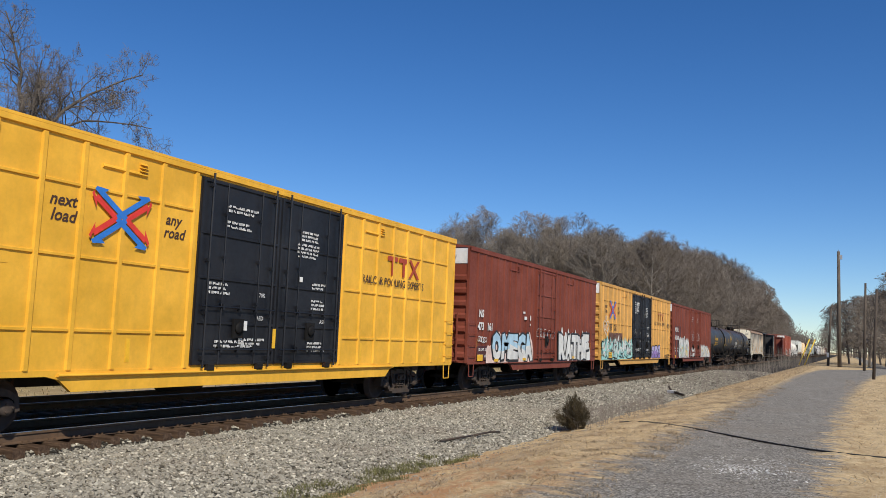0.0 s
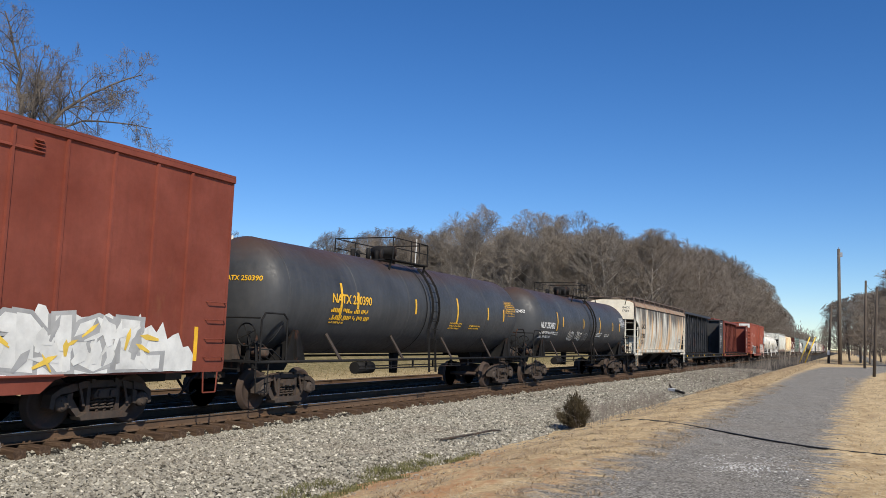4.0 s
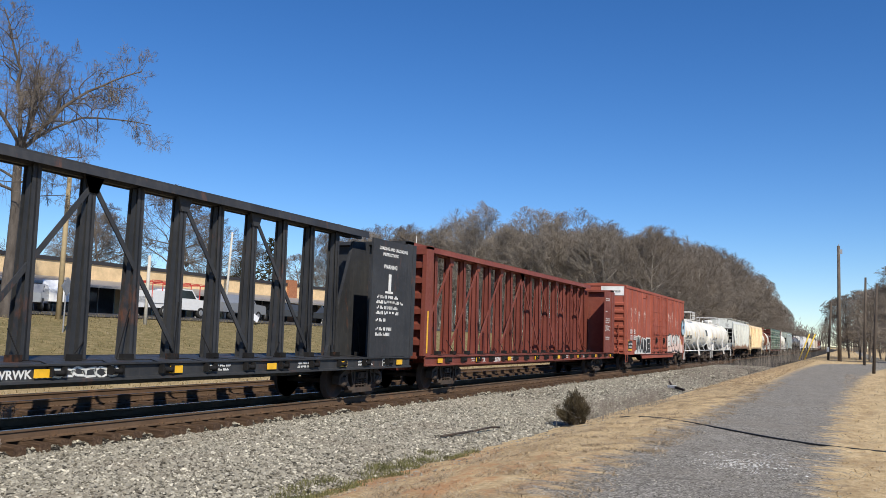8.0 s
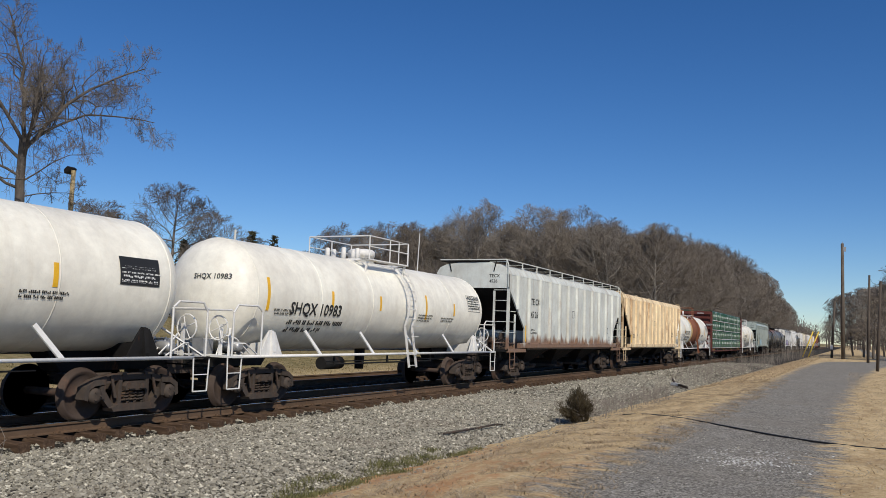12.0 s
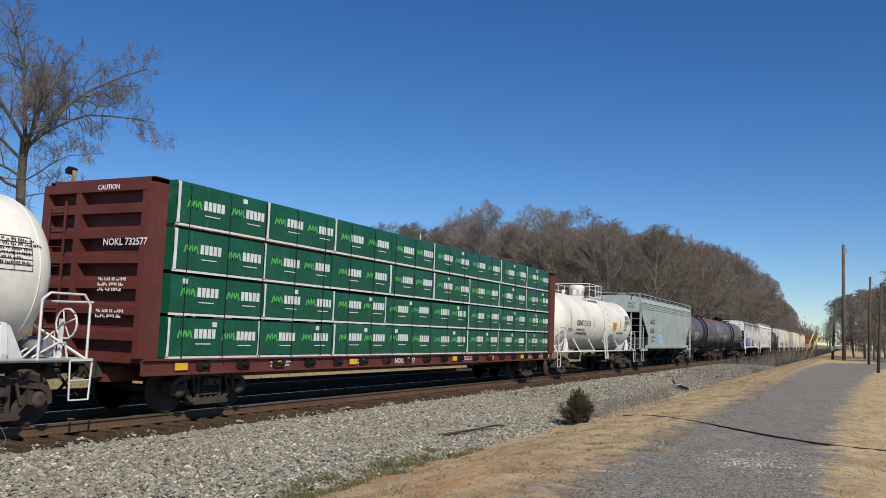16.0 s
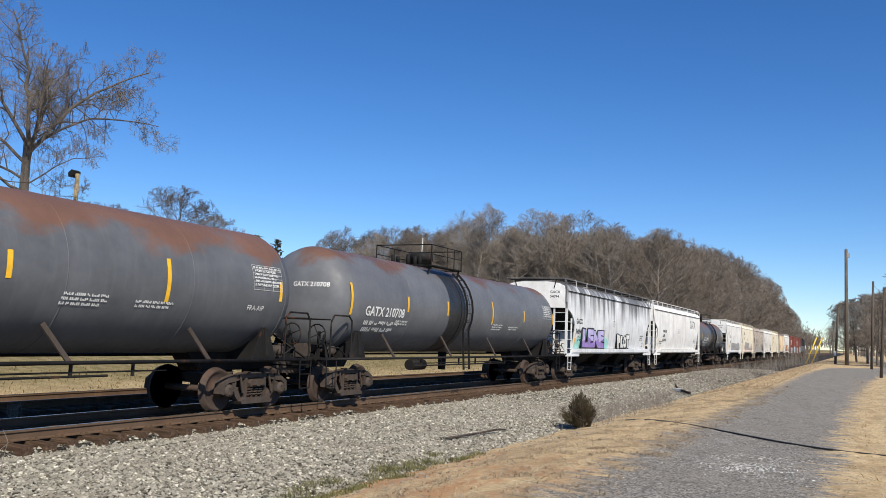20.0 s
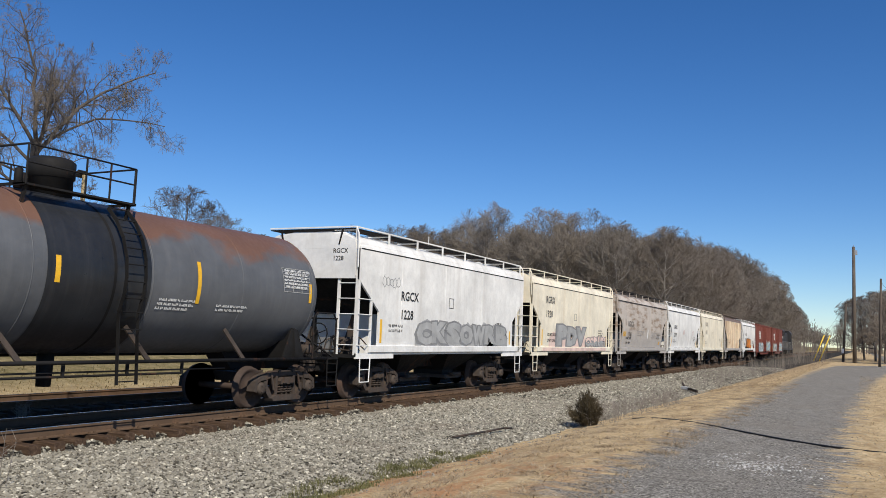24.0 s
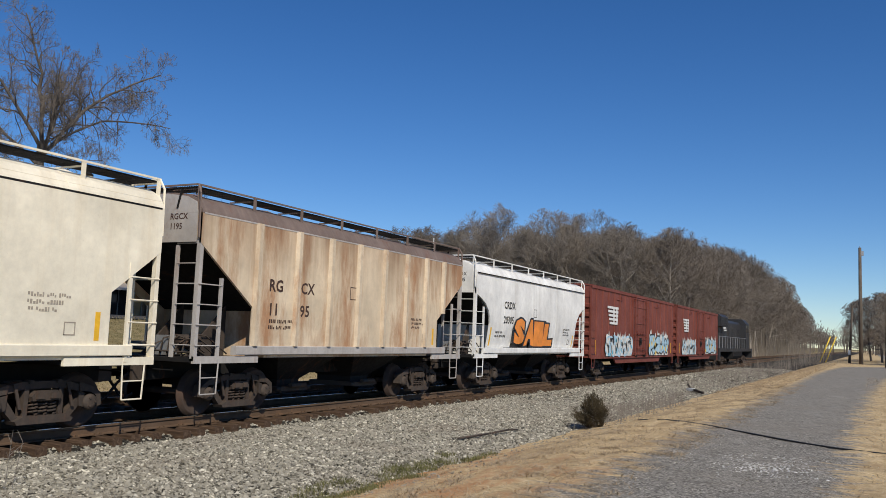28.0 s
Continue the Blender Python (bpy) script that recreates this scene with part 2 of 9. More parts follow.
WRAP_SCRAP = plain("white_plastic", (0.72, 0.72, 0.70), 0.5)
TIE_WOOD = None


def tie_wood():
    m, N, L, P = mat("creosoted_timber")
    co = texco(N, L, (1.0, 9.0, 9.0))
    g = noise_tex(N, L, co, 2.0, 7, 0.7)
    L.new(ramp(N, L, g, [(0.3, (0.040, 0.026, 0.018)), (0.52, (0.095, 0.061, 0.040)), (0.78, (0.22, 0.15, 0.10))]), P.inputs["Base Color"])
    P.inputs["Roughness"].default_value, P.inputs["Specular IOR Level"].default_value = 0.9, 0.1
    bump(N, L, P, g, 0.5, 0.02)
    return m


def stone_mat(name, dark, light, island=True):
    m, N, L, P = mat(name)
    co = texco(N, L, jitter=False)
    fine = noise_tex(N, L, co, 60.0, 4)
    if island:
        geo = N.new("ShaderNodeNewGeometry")
        base = ramp(N, L, geo.outputs["Random Per Island"], [(0.0, dark), (0.35, tuple((a * 2 + b) / 3 for a, b in zip(dark, light))), (0.86, tuple((a * 1.1 + b * 0.9) / 2 for a, b in zip(dark, light))), (1.0, light)])
    else:
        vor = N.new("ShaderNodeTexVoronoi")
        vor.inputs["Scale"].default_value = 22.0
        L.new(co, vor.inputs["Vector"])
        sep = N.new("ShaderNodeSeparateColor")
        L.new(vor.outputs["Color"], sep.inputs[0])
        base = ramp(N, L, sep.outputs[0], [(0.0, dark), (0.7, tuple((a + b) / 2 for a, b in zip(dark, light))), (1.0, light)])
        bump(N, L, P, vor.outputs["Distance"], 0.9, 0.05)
    col = mix(N, L, base, (0.10, 0.08, 0.065), ramp(N, L, fine, [(0.5, grey(0)), (0.8, grey(0.35))]))
    patch = noise_tex(N, L, co, 0.5, 4)
    col = mix(N, L, col, (0.16, 0.12, 0.09), ramp(N, L, patch, [(0.5, grey(0)), (0.75, grey(0.35))]))
    L.new(col, P.inputs["Base Color"])
    P.inputs["Roughness"].default_value, P.inputs["Specular IOR Level"].default_value = 0.9, 0.12
    return m


BALLAST_STONE = stone_mat("ballast_stone", (0.088, 0.080, 0.061), (0.70, 0.655, 0.53))
PALE_STONE = stone_mat("pale_stone", (0.38, 0.37, 0.35), (0.85, 0.84, 0.80))
# bed coloured near black for the shade between stones and below the train
BALLAST_BED_SHADED = stone_mat("ballast_bed", (0.012, 0.011, 0.009), (0.10, 0.092, 0.076), island=False)


def ground_mat():
    """Dry winter grass with clay showing through, a grey gravel road, greener turf far off."""
    m, N, L, P = mat("ground_cover")
    co = texco(N, L, jitter=False)
    sep = N.new("ShaderNodeSeparateXYZ")
    L.new(co, sep.inputs[0])
    big = noise_tex(N, L, co, 0.35, 5)
    mid = noise_tex(N, L, co, 2.2, 6, 0.7)
    fib = noise_tex(N, L, texco(N, L, (3.0, 14.0, 1.0), jitter=False), 3.0, 6, 0.75)
    fine = noise_tex(N, L, co, 40.0, 5, 0.75)
    straw = ramp(N, L, fib, [(0.28, (0.26, 0.165, 0.075)), (0.45, (0.54, 0.385, 0.195)), (0.66, (0.84, 0.69, 0.43))])
    clay = mix(N, L, (0.40, 0.165, 0.06), (0.58, 0.33, 0.165), mid)
    straw = mix(N, L, straw, (0.30, 0.20, 0.105), ramp(N, L, noise_tex(N, L, texco(N, L, (1.2, 0.5, 1.0), jitter=False), 1.1, 6, 0.7), [(0.48, grey(0)), (0.68, grey(0.75))]))
    col = mix(N, L, straw, clay, ramp(N, L, noise_tex(N, L, texco(N, L, (2.2, 0.8, 1.0), jitter=False), 0.9, 7, 0.72), [(0.47, grey(0)), (0.60, grey(0.75))]))
    bare = N.new("ShaderNodeMapRange")
    bare.inputs[1].default_value, bare.inputs[2].default_value = 13.5, 11.0
    L.new(sep.outputs[1], bare.inputs[0])
    side = N.new("ShaderNodeMapRange")
    side.inputs[1].default_value, side.inputs[2].default_value = -2.7, -3.7
    L.new(sep.outputs[0], side.inputs[0])
    both = N.new("ShaderNodeMath")
    both.operation = "MULTIPLY"
    L.new(bare.outputs[0], both.inputs[0])
    L.new(side.outputs[0], both.inputs[1])
    col = mix(N, L, straw, col, both.outputs[0])
    foot = N.new("ShaderNodeMapRange")
    foot.inputs[1].default_value, foot.inputs[2].default_value = -5.2, -5.8
    L.new(sep.outputs[0], foot.inputs[0])
    near = N.new("ShaderNodeMapRange")
    near.inputs[1].default_value, near.inputs[2].default_value = 17.0, 13.0
    L.new(sep.outputs[1], near.inputs[0])
    soil = mix(N, L, (0.0, 0.0, 0.0), ramp(N, L, mid, [(0.45, grey(0)), (0.58, grey(0.9))]), mix(N, L, foot.outputs[0], near.outputs[0], 1.0, "MULTIPLY"))
    col = mix(N, L, col, clay, soil)
    green = mix(N, L, (0.080, 0.078, 0.026), (0.24, 0.20, 0.088), fib)
    # turf on the bank beyond the tracks
    mp = N.new("ShaderNodeMapRange")
    mp.inputs[1].default_value, mp.inputs[2].default_value = -24.0, -20.0
    mp.inputs[3].default_value, mp.inputs[4].default_value = 0.95, 0.0
    L.new(sep.outputs[0], mp.inputs[0])
    mul = N.new("ShaderNodeMath")
    mul.operation = "MULTIPLY"
    L.new(mp.outputs[0], mul.inputs[0])
    L.new(ramp(N, L, mid, [(0.30, grey(0.55)), (0.60, grey(1))]), mul.inputs[1])
    col = mix(N, L, col, green, mul.outputs[0])
    # gravel road: wheel-worn grey stone between ragged edges
    vor = N.new("ShaderNodeTexVoronoi")
    vor.inputs["Scale"].default_value = 45.0
    L.new(co, vor.inputs["Vector"])
    sc = N.new("ShaderNodeSeparateColor")
    L.new(vor.outputs["Color"], sc.inputs[0])
    grit = ramp(N, L, sc.outputs[0], [(0.0, (0.085, 0.076, 0.060)), (0.5, (0.275, 0.255, 0.215)), (0.88, (0.42, 0.39, 0.335)), (1.0, (0.60, 0.555, 0.48))])
    grit = mix(N, L, grit, (0.30, 0.265, 0.215), ramp(N, L, big, [(0.45, grey(0)), (0.7, grey(0.5))]))
    grit = mix(N, L, grit, (0.12, 0.12, 0.12), ramp(N, L, fine, [(0.5, grey(0)), (0.75, grey(0.5))]))
    grit = mix(N, L, grit, (0.40, 0.37, 0.32), ramp(N, L, noise_tex(N, L, texco(N, L, (1.6, 0.5, 1.0), jitter=False), 0.8, 7, 0.75), [(0.52, grey(0)), (0.72, grey(0.6))]))
    grit = mix(N, L, grit, (0.085, 0.078, 0.068), ramp(N, L, noise_tex(N, L, texco(N, L, (0.7, 1.3, 1.0), jitter=False), 3.0, 7, 0.78), [(0.50, grey(0)), (0.75, grey(0.65))]))
    def node(how, p, q):
        n = N.new("ShaderNodeMath")
        n.operation = how
        for sock, v in zip(n.inputs, (p, q)):
            if isinstance(v, bpy.types.NodeSocket):
                L.new(v, sock)
            else:
                sock.default_value = v
        return n.outputs[0]

    # edges of the road along y, kept as tenths of ten metres from x = -5
    along = node("MULTIPLY", sep.outputs[1], 1 / 120)
    left = ramp(N, L, along, [(0.0, grey(0.18)), (0.50, grey(0.172)), (0.62, grey(0.19)), (0.76, grey(0.25)), (0.86, grey(0.75))])
    right = ramp(N, L, along, [(0.0, grey(0.475)), (0.16, grey(0.475)), (0.31, grey(0.51)), (0.48, grey(0.60)), (0.60, grey(0.69)), (0.80, grey(0.99))])
    x10 = node("MULTIPLY", node("ADD", sep.outputs[0], 5.0), 0.1)
    inside = node("MINIMUM", node("SUBTRACT", x10, left), node("SUBTRACT", right, x10))
    tongue = noise_tex(N, L, texco(N, L, (0.8, 3.2, 1.0), jitter=False), 1.6, 6, 0.7)
    rag = node("ADD", node("MULTIPLY", node("SUBTRACT", tongue, 0.5), 0.24), node("MULTIPLY", node("SUBTRACT", mid, 0.5), 0.10))
    mr = N.new("ShaderNodeMapRange")
    mr.inputs[1].default_value, mr.inputs[2].default_value = -0.012, 0.025
    L.new(node("ADD", inside, rag), mr.inputs[0])
    col = mix(N, L, col, grit, mr.outputs[0])
    L.new(col, P.inputs["Base Color"])
    P.inputs["Roughness"].default_value, P.inputs["Specular IOR Level"].default_value = 0.95, 0.1
    hm = mix(N, L, fib, fine, mr.outputs[0])
    bump(N, L, P, hm, 0.6, 0.03)
    return m


GROUND = ground_mat()


def bark(name, dark, light):
    m, N, L, P = mat(name)
    g = noise_tex(N, L, texco(N, L, (1, 1, 0.3)), 3.0, 6, 0.7)
    col = ramp(N, L, g, [(0.3, dark), (0.75, light)])
    # each plant a little darker, greyer or redder than the next
    info = N.new("ShaderNodeObjectInfo")
    tint = ramp(N, L, info.outputs["Random"], [(0.0, (0.62, 0.60, 0.60)), (0.35, (0.92, 0.88, 0.84)), (0.65, (1.0, 1.0, 1.0)), (1.0, (1.22, 1.20, 1.18))])
    L.new(mix(N, L, col, tint, 1.0, "MULTIPLY"), P.inputs["Base Color"])
    P.inputs["Roughness"].default_value = 0.95
    return m


BARK = bark("grey_bark", (0.085, 0.074, 0.063), (0.25, 0.22, 0.19))
BARK_PALE = bark("pale_forest_bark", (0.19, 0.17, 0.148), (0.46, 0.42, 0.37))
TWIG = bark("brown_twigs", (0.145, 0.126, 0.105), (0.31, 0.272, 0.23))
TWIG_GREY = bark("grey_twigs", (0.10, 0.085, 0.070), (0.24, 0.205, 0.17))
BUSH_BROWN = bark("bush_brown", (0.034, 0.029, 0.013), (0.135, 0.102, 0.05))
BANK_GRASS = bark("bank_grass_blades", (0.11, 0.092, 0.040), (0.36, 0.285, 0.145))
CEDAR = bark("cedar_foliage", (0.020, 0.026, 0.010), (0.085, 0.075, 0.032))
DRY_GRASS = bark("dry_grass_blades", (0.22, 0.16, 0.09), (0.74, 0.615, 0.42))
GREEN_GRASS = bark("green_grass_blades", (0.080, 0.092, 0.027), (0.25, 0.235, 0.10))

# ---- ground ----
PROFILE = [(-2500, 3.0), (-120, 2.5), (-48, 2.3), (-39.6, 2.22), (-33, 1.15), (-27, 0.25), (-21.5, -0.35), (-20.4, -0.45), (-19.3, -0.55), (-15.2, -0.55),
           (-11.4, -0.55), (-7.2, -0.50), (-6.1, -0.30), (-4.6, 0.0), (-3.4, 0.11), (0.5, 0.10), (6, 0.15), (30, 0.4), (2500, 3.0)]


def ground_z(x, y=0.0):
    return float(np.interp(x, [p[0] for p in PROFILE], [p[1] for p in PROFILE]))


def build_ground():
    xs = np.unique(np.concatenate([[-2500, -900, -400, -200], np.arange(-120, -24, 6), np.arange(-24, -6.2, 1.0), np.arange(-6.2, 4.0, 0.12), np.arange(4, 30, 2.0), [40, 80, 200, 500, 2500]]))
    ys = np.unique(np.concatenate([[-600, -200, -60, -20, -6], np.arange(0, 5, 0.8), np.arange(5, 30, 0.14), np.arange(30, 60, 0.6), np.arange(60, 140, 4), np.arange(140, 420, 20), [500, 700, 1000, 1600, 2600, 4200]]))
    X, Y = np.meshgrid(xs, ys)
    Z = np.interp(X, [p[0] for p in PROFILE], [p[1] for p in PROFILE])
    rough = np.where((X > -6.4) & (X < 6) & (Y > 4) & (Y < 60), 1.0, 0.0)
    on_road = np.clip(1 - np.abs(X + 1.65) / 1.9, 0, 1)
    amp = rough * (0.028 * (1 - on_road) + 0.012)
    wob = np.vectorize(lambda a, b: noise.noise((a * 2.3, b * 2.3, 0.3)) + 0.5 * noise.noise((a * 6.1, b * 6.1, 2.0)))
    Z = Z + np.where(amp > 0, amp * wob(X, Y), 0)
    n, m = X.shape
    idx = np.arange(n * m).reshape(n, m)
    quads = np.stack([idx[:-1, :-1], idx[:-1, 1:], idx[1:, 1:], idx[1:, :-1]], -1).reshape(-1, 4)
    me = quads_mesh("ground", np.stack([X, Y, Z], -1).reshape(-1, 3), quads, GROUND, True)
    return tagged(new("ground", me), "dry tan winter grass and grey gravel road surface beside the tracks", "ground", kind="structure")


build_ground()


def stones(count, x0, x1, y0, y1, size, zf, seed, heap=False):
    """Corners and faces of angular crushed stones strewn over a rectangle."""
    rng = np.random.default_rng(seed)
    octa = np.array([(1, 0, 0), (-1, 0, 0), (0, 1, 0), (0, -1, 0), (0, 0, 1), (0, 0, -1)], float)
    tri = np.array([(0, 2, 4), (2, 1, 4), (1, 3, 4), (3, 0, 4), (2, 0, 5), (1, 2, 5), (3, 1, 5), (0, 3, 5)])
    x, y = rng.uniform(x0, x1, count), rng.uniform(y0, y1, count)
    if heap:
        x, y = (x0 + x1) / 2 + rng.normal(0, (x1 - x0) / 4, count), (y0 + y1) / 2 + rng.normal(0, (y1 - y0) / 4, count)
    z = zf(x, y)
    s = size * rng.uniform(0.55, 1.35, (count, 1, 1))
    v = octa[None] * rng.uniform(0.55, 1.1, (count, 6, 1)) + rng.normal(0, 0.22, (count, 6, 3))
    v = v * np.array([1.3, 0.85, 0.7]) * s
    a = rng.uniform(0, math.tau, count)
    t = rng.normal(0, 0.5, count)
    ca, sa, ct, st = np.cos(a)[:, None], np.sin(a)[:, None], np.cos(t)[:, None], np.sin(t)[:, None]
    vx, vy, vz = v[..., 0], v[..., 1] * ct - v[..., 2] * st, v[..., 1] * st + v[..., 2] * ct
    v = np.stack([vx * ca - vy * sa, vx * sa + vy * ca, vz], -1) + np.stack([x, y, z], -1)[:, None]
    f = tri[None] + (np.arange(count) * 6)[:, None, None]
    return v.reshape(-1, 3), f.reshape(-1, 3)


BALLAST = [(-20.6, -0.42), (-19.2, -0.24), (-15.9, -0.27), (-15.2, -0.31), (-14.6, -0.33), (-12.4, -0.34), (-12.15, -0.28), (-11.95, -0.27), (-11.80, -0.35), (-11.55, -0.33), (-10.9, -0.28), (-7.4, -0.27), (-6.3, -0.34), (-5.9, -0.42)]


def ballast_z(x, y):
    return np.interp(x, [p[0] for p in BALLAST], [p[1] for p in BALLAST]) + 0.02 * np.sin(x * 1.1 + y * 0.35) * (x > -11.0) * (x < -6.4)


def build_ballast():
    xs, ys = np.unique(np.concatenate([[p[0] for p in BALLAST], np.arange(-11.6, -6.0, 0.2)])), np.concatenate([[-150], np.arange(-4, 60, 0.5), np.arange(60, 900, 40)])
    X, Y = np.meshgrid(xs, ys)
    Z = ballast_z(X, Y)
    n, m = X.shape
    idx = np.arange(n * m).reshape(n, m)
    quads = np.stack([idx[:-1, :-1], idx[:-1, 1:], idx[1:, 1:], idx[1:, :-1]], -1).reshape(-1, 4)
    bed = tagged(new("ballast", quads_mesh("ballast", np.stack([X, Y, Z], -1).reshape(-1, 3), quads, BALLAST_BED_SHADED, True)),
                 "bed of grey crushed stone under both railway tracks, coloured darker for shade", "ballast", kind="structure")
    vs, fs, k = [], [], 0
    for i, (cnt, x0, x1, y0, y1, size) in enumerate([(33000, -11.85, -6.22, 5.5, 15, 0.037), (31000, -11.85, -6.12, 15, 27, 0.041), (17000, -11.85, -6.0, 27, 48, 0.047), (7000, -11.85, -6.0, 48, 85, 0.065), (900, -14.3, -12.2, 6, 26, 0.026), (3200, -12.2, -11.86, 6, 40, 0.034), (700, -6.0, -5.3, 6, 30, 0.025)]):
        v, f = stones(cnt, x0, x1, y0, y1, size, (lambda x, y: ballast_z(x, y) + 0.004) if x0 < -6.0 else (lambda x, y: np.interp(x, [p[0] for p in PROFILE], [p[1] for p in PROFILE])), 10 + i)
        vs.append(v)
        fs.append(f + k)
        k += len(v)
    me = quads_mesh("ballast_stones", np.concatenate(vs), np.concatenate(fs), BALLAST_STONE)
    tagged(new("ballast_stones", me), "loose angular grey and white crushed stones of the track bed", "stones", kind="stuff")
    # pale stones spilt on the road
    v, f = stones(620, -2.2, -0.5, 11.9, 14.3, 0.016, lambda x, y: np.full_like(x, 0.104), 40, True)
    tagged(new("spilt_stones", quads_mesh("spilt_stones", v, f, PALE_STONE)), "patch of pale crushed stone spilt on the road", "stones", kind="stuff")
    v2, f2 = stones(2600, -3.4, 0.2, 8.0, 34.0, 0.012, lambda x, y: np.full_like(x, 0.106), 41)
    me = quads_mesh("road_stones", v2, f2, BALLAST_STONE)
    tagged(new("road_stones", me), "pale loose stones scattered on the gravel road", "stones", kind="stuff")


build_ballast()


def build_track(x, name, label, y0, y1, ties, shine):
    track = tagged(new(name), label, "railway track", kind="structure")
    track.location = (x, 0, 0)
    # head, web and foot of the rail
    prof = [(-0.075, -0.18), (0.075, -0.18), (0.075, -0.165), (0.012, -0.145), (0.010, -0.05), (0.036, -0.04), (0.036, -0.006), (-0.036, -0.006), (-0.036, -0.04), (-0.010, -0.05), (-0.012, -0.145), (-0.075, -0.165)]
    for s in (-1, 1):
        bm = bmesh.new()
        prism(bm, [(a + s * 0.7535, b) for a, b in prof], "y", y0, y1)
        rail = part("rail", bm, RAIL_SIDE, track)
        bm = bmesh.new()
        box(bm, s * 0.7535 - 0.033, s * 0.7535 + 0.033, y0, y1, -0.0058, 0.0)
        part("running_face", bm, shine, rail, "worn steel top of the rail")
    rng = random.Random(4)
    tie_me = [as_mesh("tie", lambda bm, k=k: prism(bm, [(-0.112, -0.41), (0.112, -0.41), (0.112, -0.185 - 0.01 * (k % 2)), (0.095, -0.178), (-0.10, -0.180), (-0.112, -0.19)], "x", -1.29 - 0.03 * k, 1.28 + 0.035 * k), TIE_WOOD) for k in range(3)]
    for i in range(ties):
        ob = part("tie", tie_me[rng.randrange(3)], None, track)
        ob.location = (rng.gauss(0, 0.07), 4.0 + i * 0.505 + rng.uniform(-0.03, 0.03), rng.uniform(-0.012, 0.004))
        ob.rotation_euler = (0, 0, rng.gauss(0, 0.012))
    plate = as_mesh("tie_plate", lambda bm: (box(bm, 0.62, 0.90, -0.09, 0.09, -0.178, -0.166), box(bm, 0.84, 0.87, -0.07, -0.04, -0.166, -0.135), box(bm, 0.84, 0.87, 0.04, 0.07, -0.166, -0.135), box(bm, 0.65, 0.68, -0.015, 0.015, -0.166, -0.13)), RAIL_SIDE)
    for i in range(min(ties, 70)):
        ob = part("tie_plate", plate, None, track)
        ob.location = (0, 4.0 + i * 0.505, 0)
    return track


TIE_WOOD = tie_wood()
build_track(TRACK_X, "track_1", "weathered railway track with brown timber ties carrying the train", -160, 900, 190, RAIL_TOP)
build_track(TRACK2_X, "track_2", "second empty railway track with rusty rails in shade, their tops darkened for it", -160, 900, 110, RAIL_TOP_SHADED)

# ---- paints of the train ----
YELLOW = paint("boxcar_yellow", (0.82, 0.445, 0.03), 0.12, 0.0, 0.42, 0.10, (0.45, 0.24, 0.06))
YELLOW_OLD = paint("faded_boxcar_yellow", (0.66, 0.36, 0.085), 0.25, 0.0, 0.55, 0.28, (0.34, 0.20, 0.08))
DOOR_BLACK = paint("door_black", (0.008, 0.009, 0.013), 0.05, 0.0, 0.42, 0.04, (0.03, 0.03, 0.036))
BOX_RED = paint("boxcar_brown_red", (0.196, 0.043, 0.022), 0.10, 0.03, 0.6, 0.22, (0.105, 0.032, 0.019))
BOX_RED_DARK = paint("patched_dark_red", (0.085, 0.024, 0.026), 0.15, 0.0, 0.55, 0.1, (0.06, 0.03, 0.03))
BOX_RED_PALE = paint("sun_faded_red", (0.32, 0.078, 0.045), 0.25, 0.04, 0.6, 0.2, (0.36, 0.13, 0.08))
BEAM_BLACK = paint("flatcar_black", (0.028, 0.030, 0.034), 0.3, 0.06, 0.55, 0.25, (0.09, 0.085, 0.08))
BEAM_RED = paint("flatcar_red", (0.19, 0.046, 0.029), 0.25, 0.08, 0.6, 0.3, (0.10, 0.042, 0.03))
BEAM_MAROON = paint("flatcar_maroon", (0.125, 0.030, 0.021), 0.2, 0.05, 0.55, 0.25, (0.08, 0.035, 0.026))
END_WHITE = paint("end_panel_white", (0.76, 0.75, 0.72), 0.2, 0.0, 0.5, 0.2, (0.4, 0.36, 0.3))
TANK_BLACK = paint("tank_black", (0.045, 0.048, 0.053), 0.25, 0.0, 0.48, 0.35, (0.095, 0.095, 0.095), (0.085, 0.045, 0.026), crown=(3.85, 0.8, 0.6))
TANK_DARK = paint("tank_charcoal", (0.105, 0.111, 0.120), 0.2, 0.0, 0.48, 0.28, (0.18, 0.18, 0.18), (0.20, 0.098, 0.058), crown=(4.42, 2.2, 0.30))
TANK_GREY = paint("tank_dark_grey", (0.126, 0.132, 0.143), 0.2, 0.0, 0.46, 0.25, (0.17, 0.17, 0.172), (0.17, 0.082, 0.047), crown=(4.85, 2.2, 0.30))
SPILL_BLACK = paint("spill_black", (0.016, 0.018, 0.022), 0.15, 0.0, 0.38, 0.4, (0.05, 0.05, 0.052))
TANK_WHITE = paint("tank_white", (0.90, 0.855, 0.745), 0.12, 0.0, 0.42, 0.2, (0.58, 0.50, 0.37), streak_w=3.0)
TANK_RUST = paint("tank_rust_band", (0.22, 0.075, 0.032), 0.4, 0.3, 0.7, 0.4, (0.35, 0.16, 0.08))
TANK_STAIN = paint("tank_yellow_stain", (0.66, 0.46, 0.20), 0.3, 0.1, 0.6, 0.3, (0.5, 0.3, 0.12))
HOP_RUSTY = paint("hopper_rust_streaked_white", (0.74, 0.72, 0.62), 0.3, 0.48, 0.65, 0.95, (0.085, 0.080, 0.077), (0.44, 0.23, 0.06), runs=0.26, crown=(6.05, 6.0, 0.9), streak_at=0.485, streak_w=1.7, crown_colour=(0.05, 0.044, 0.04))
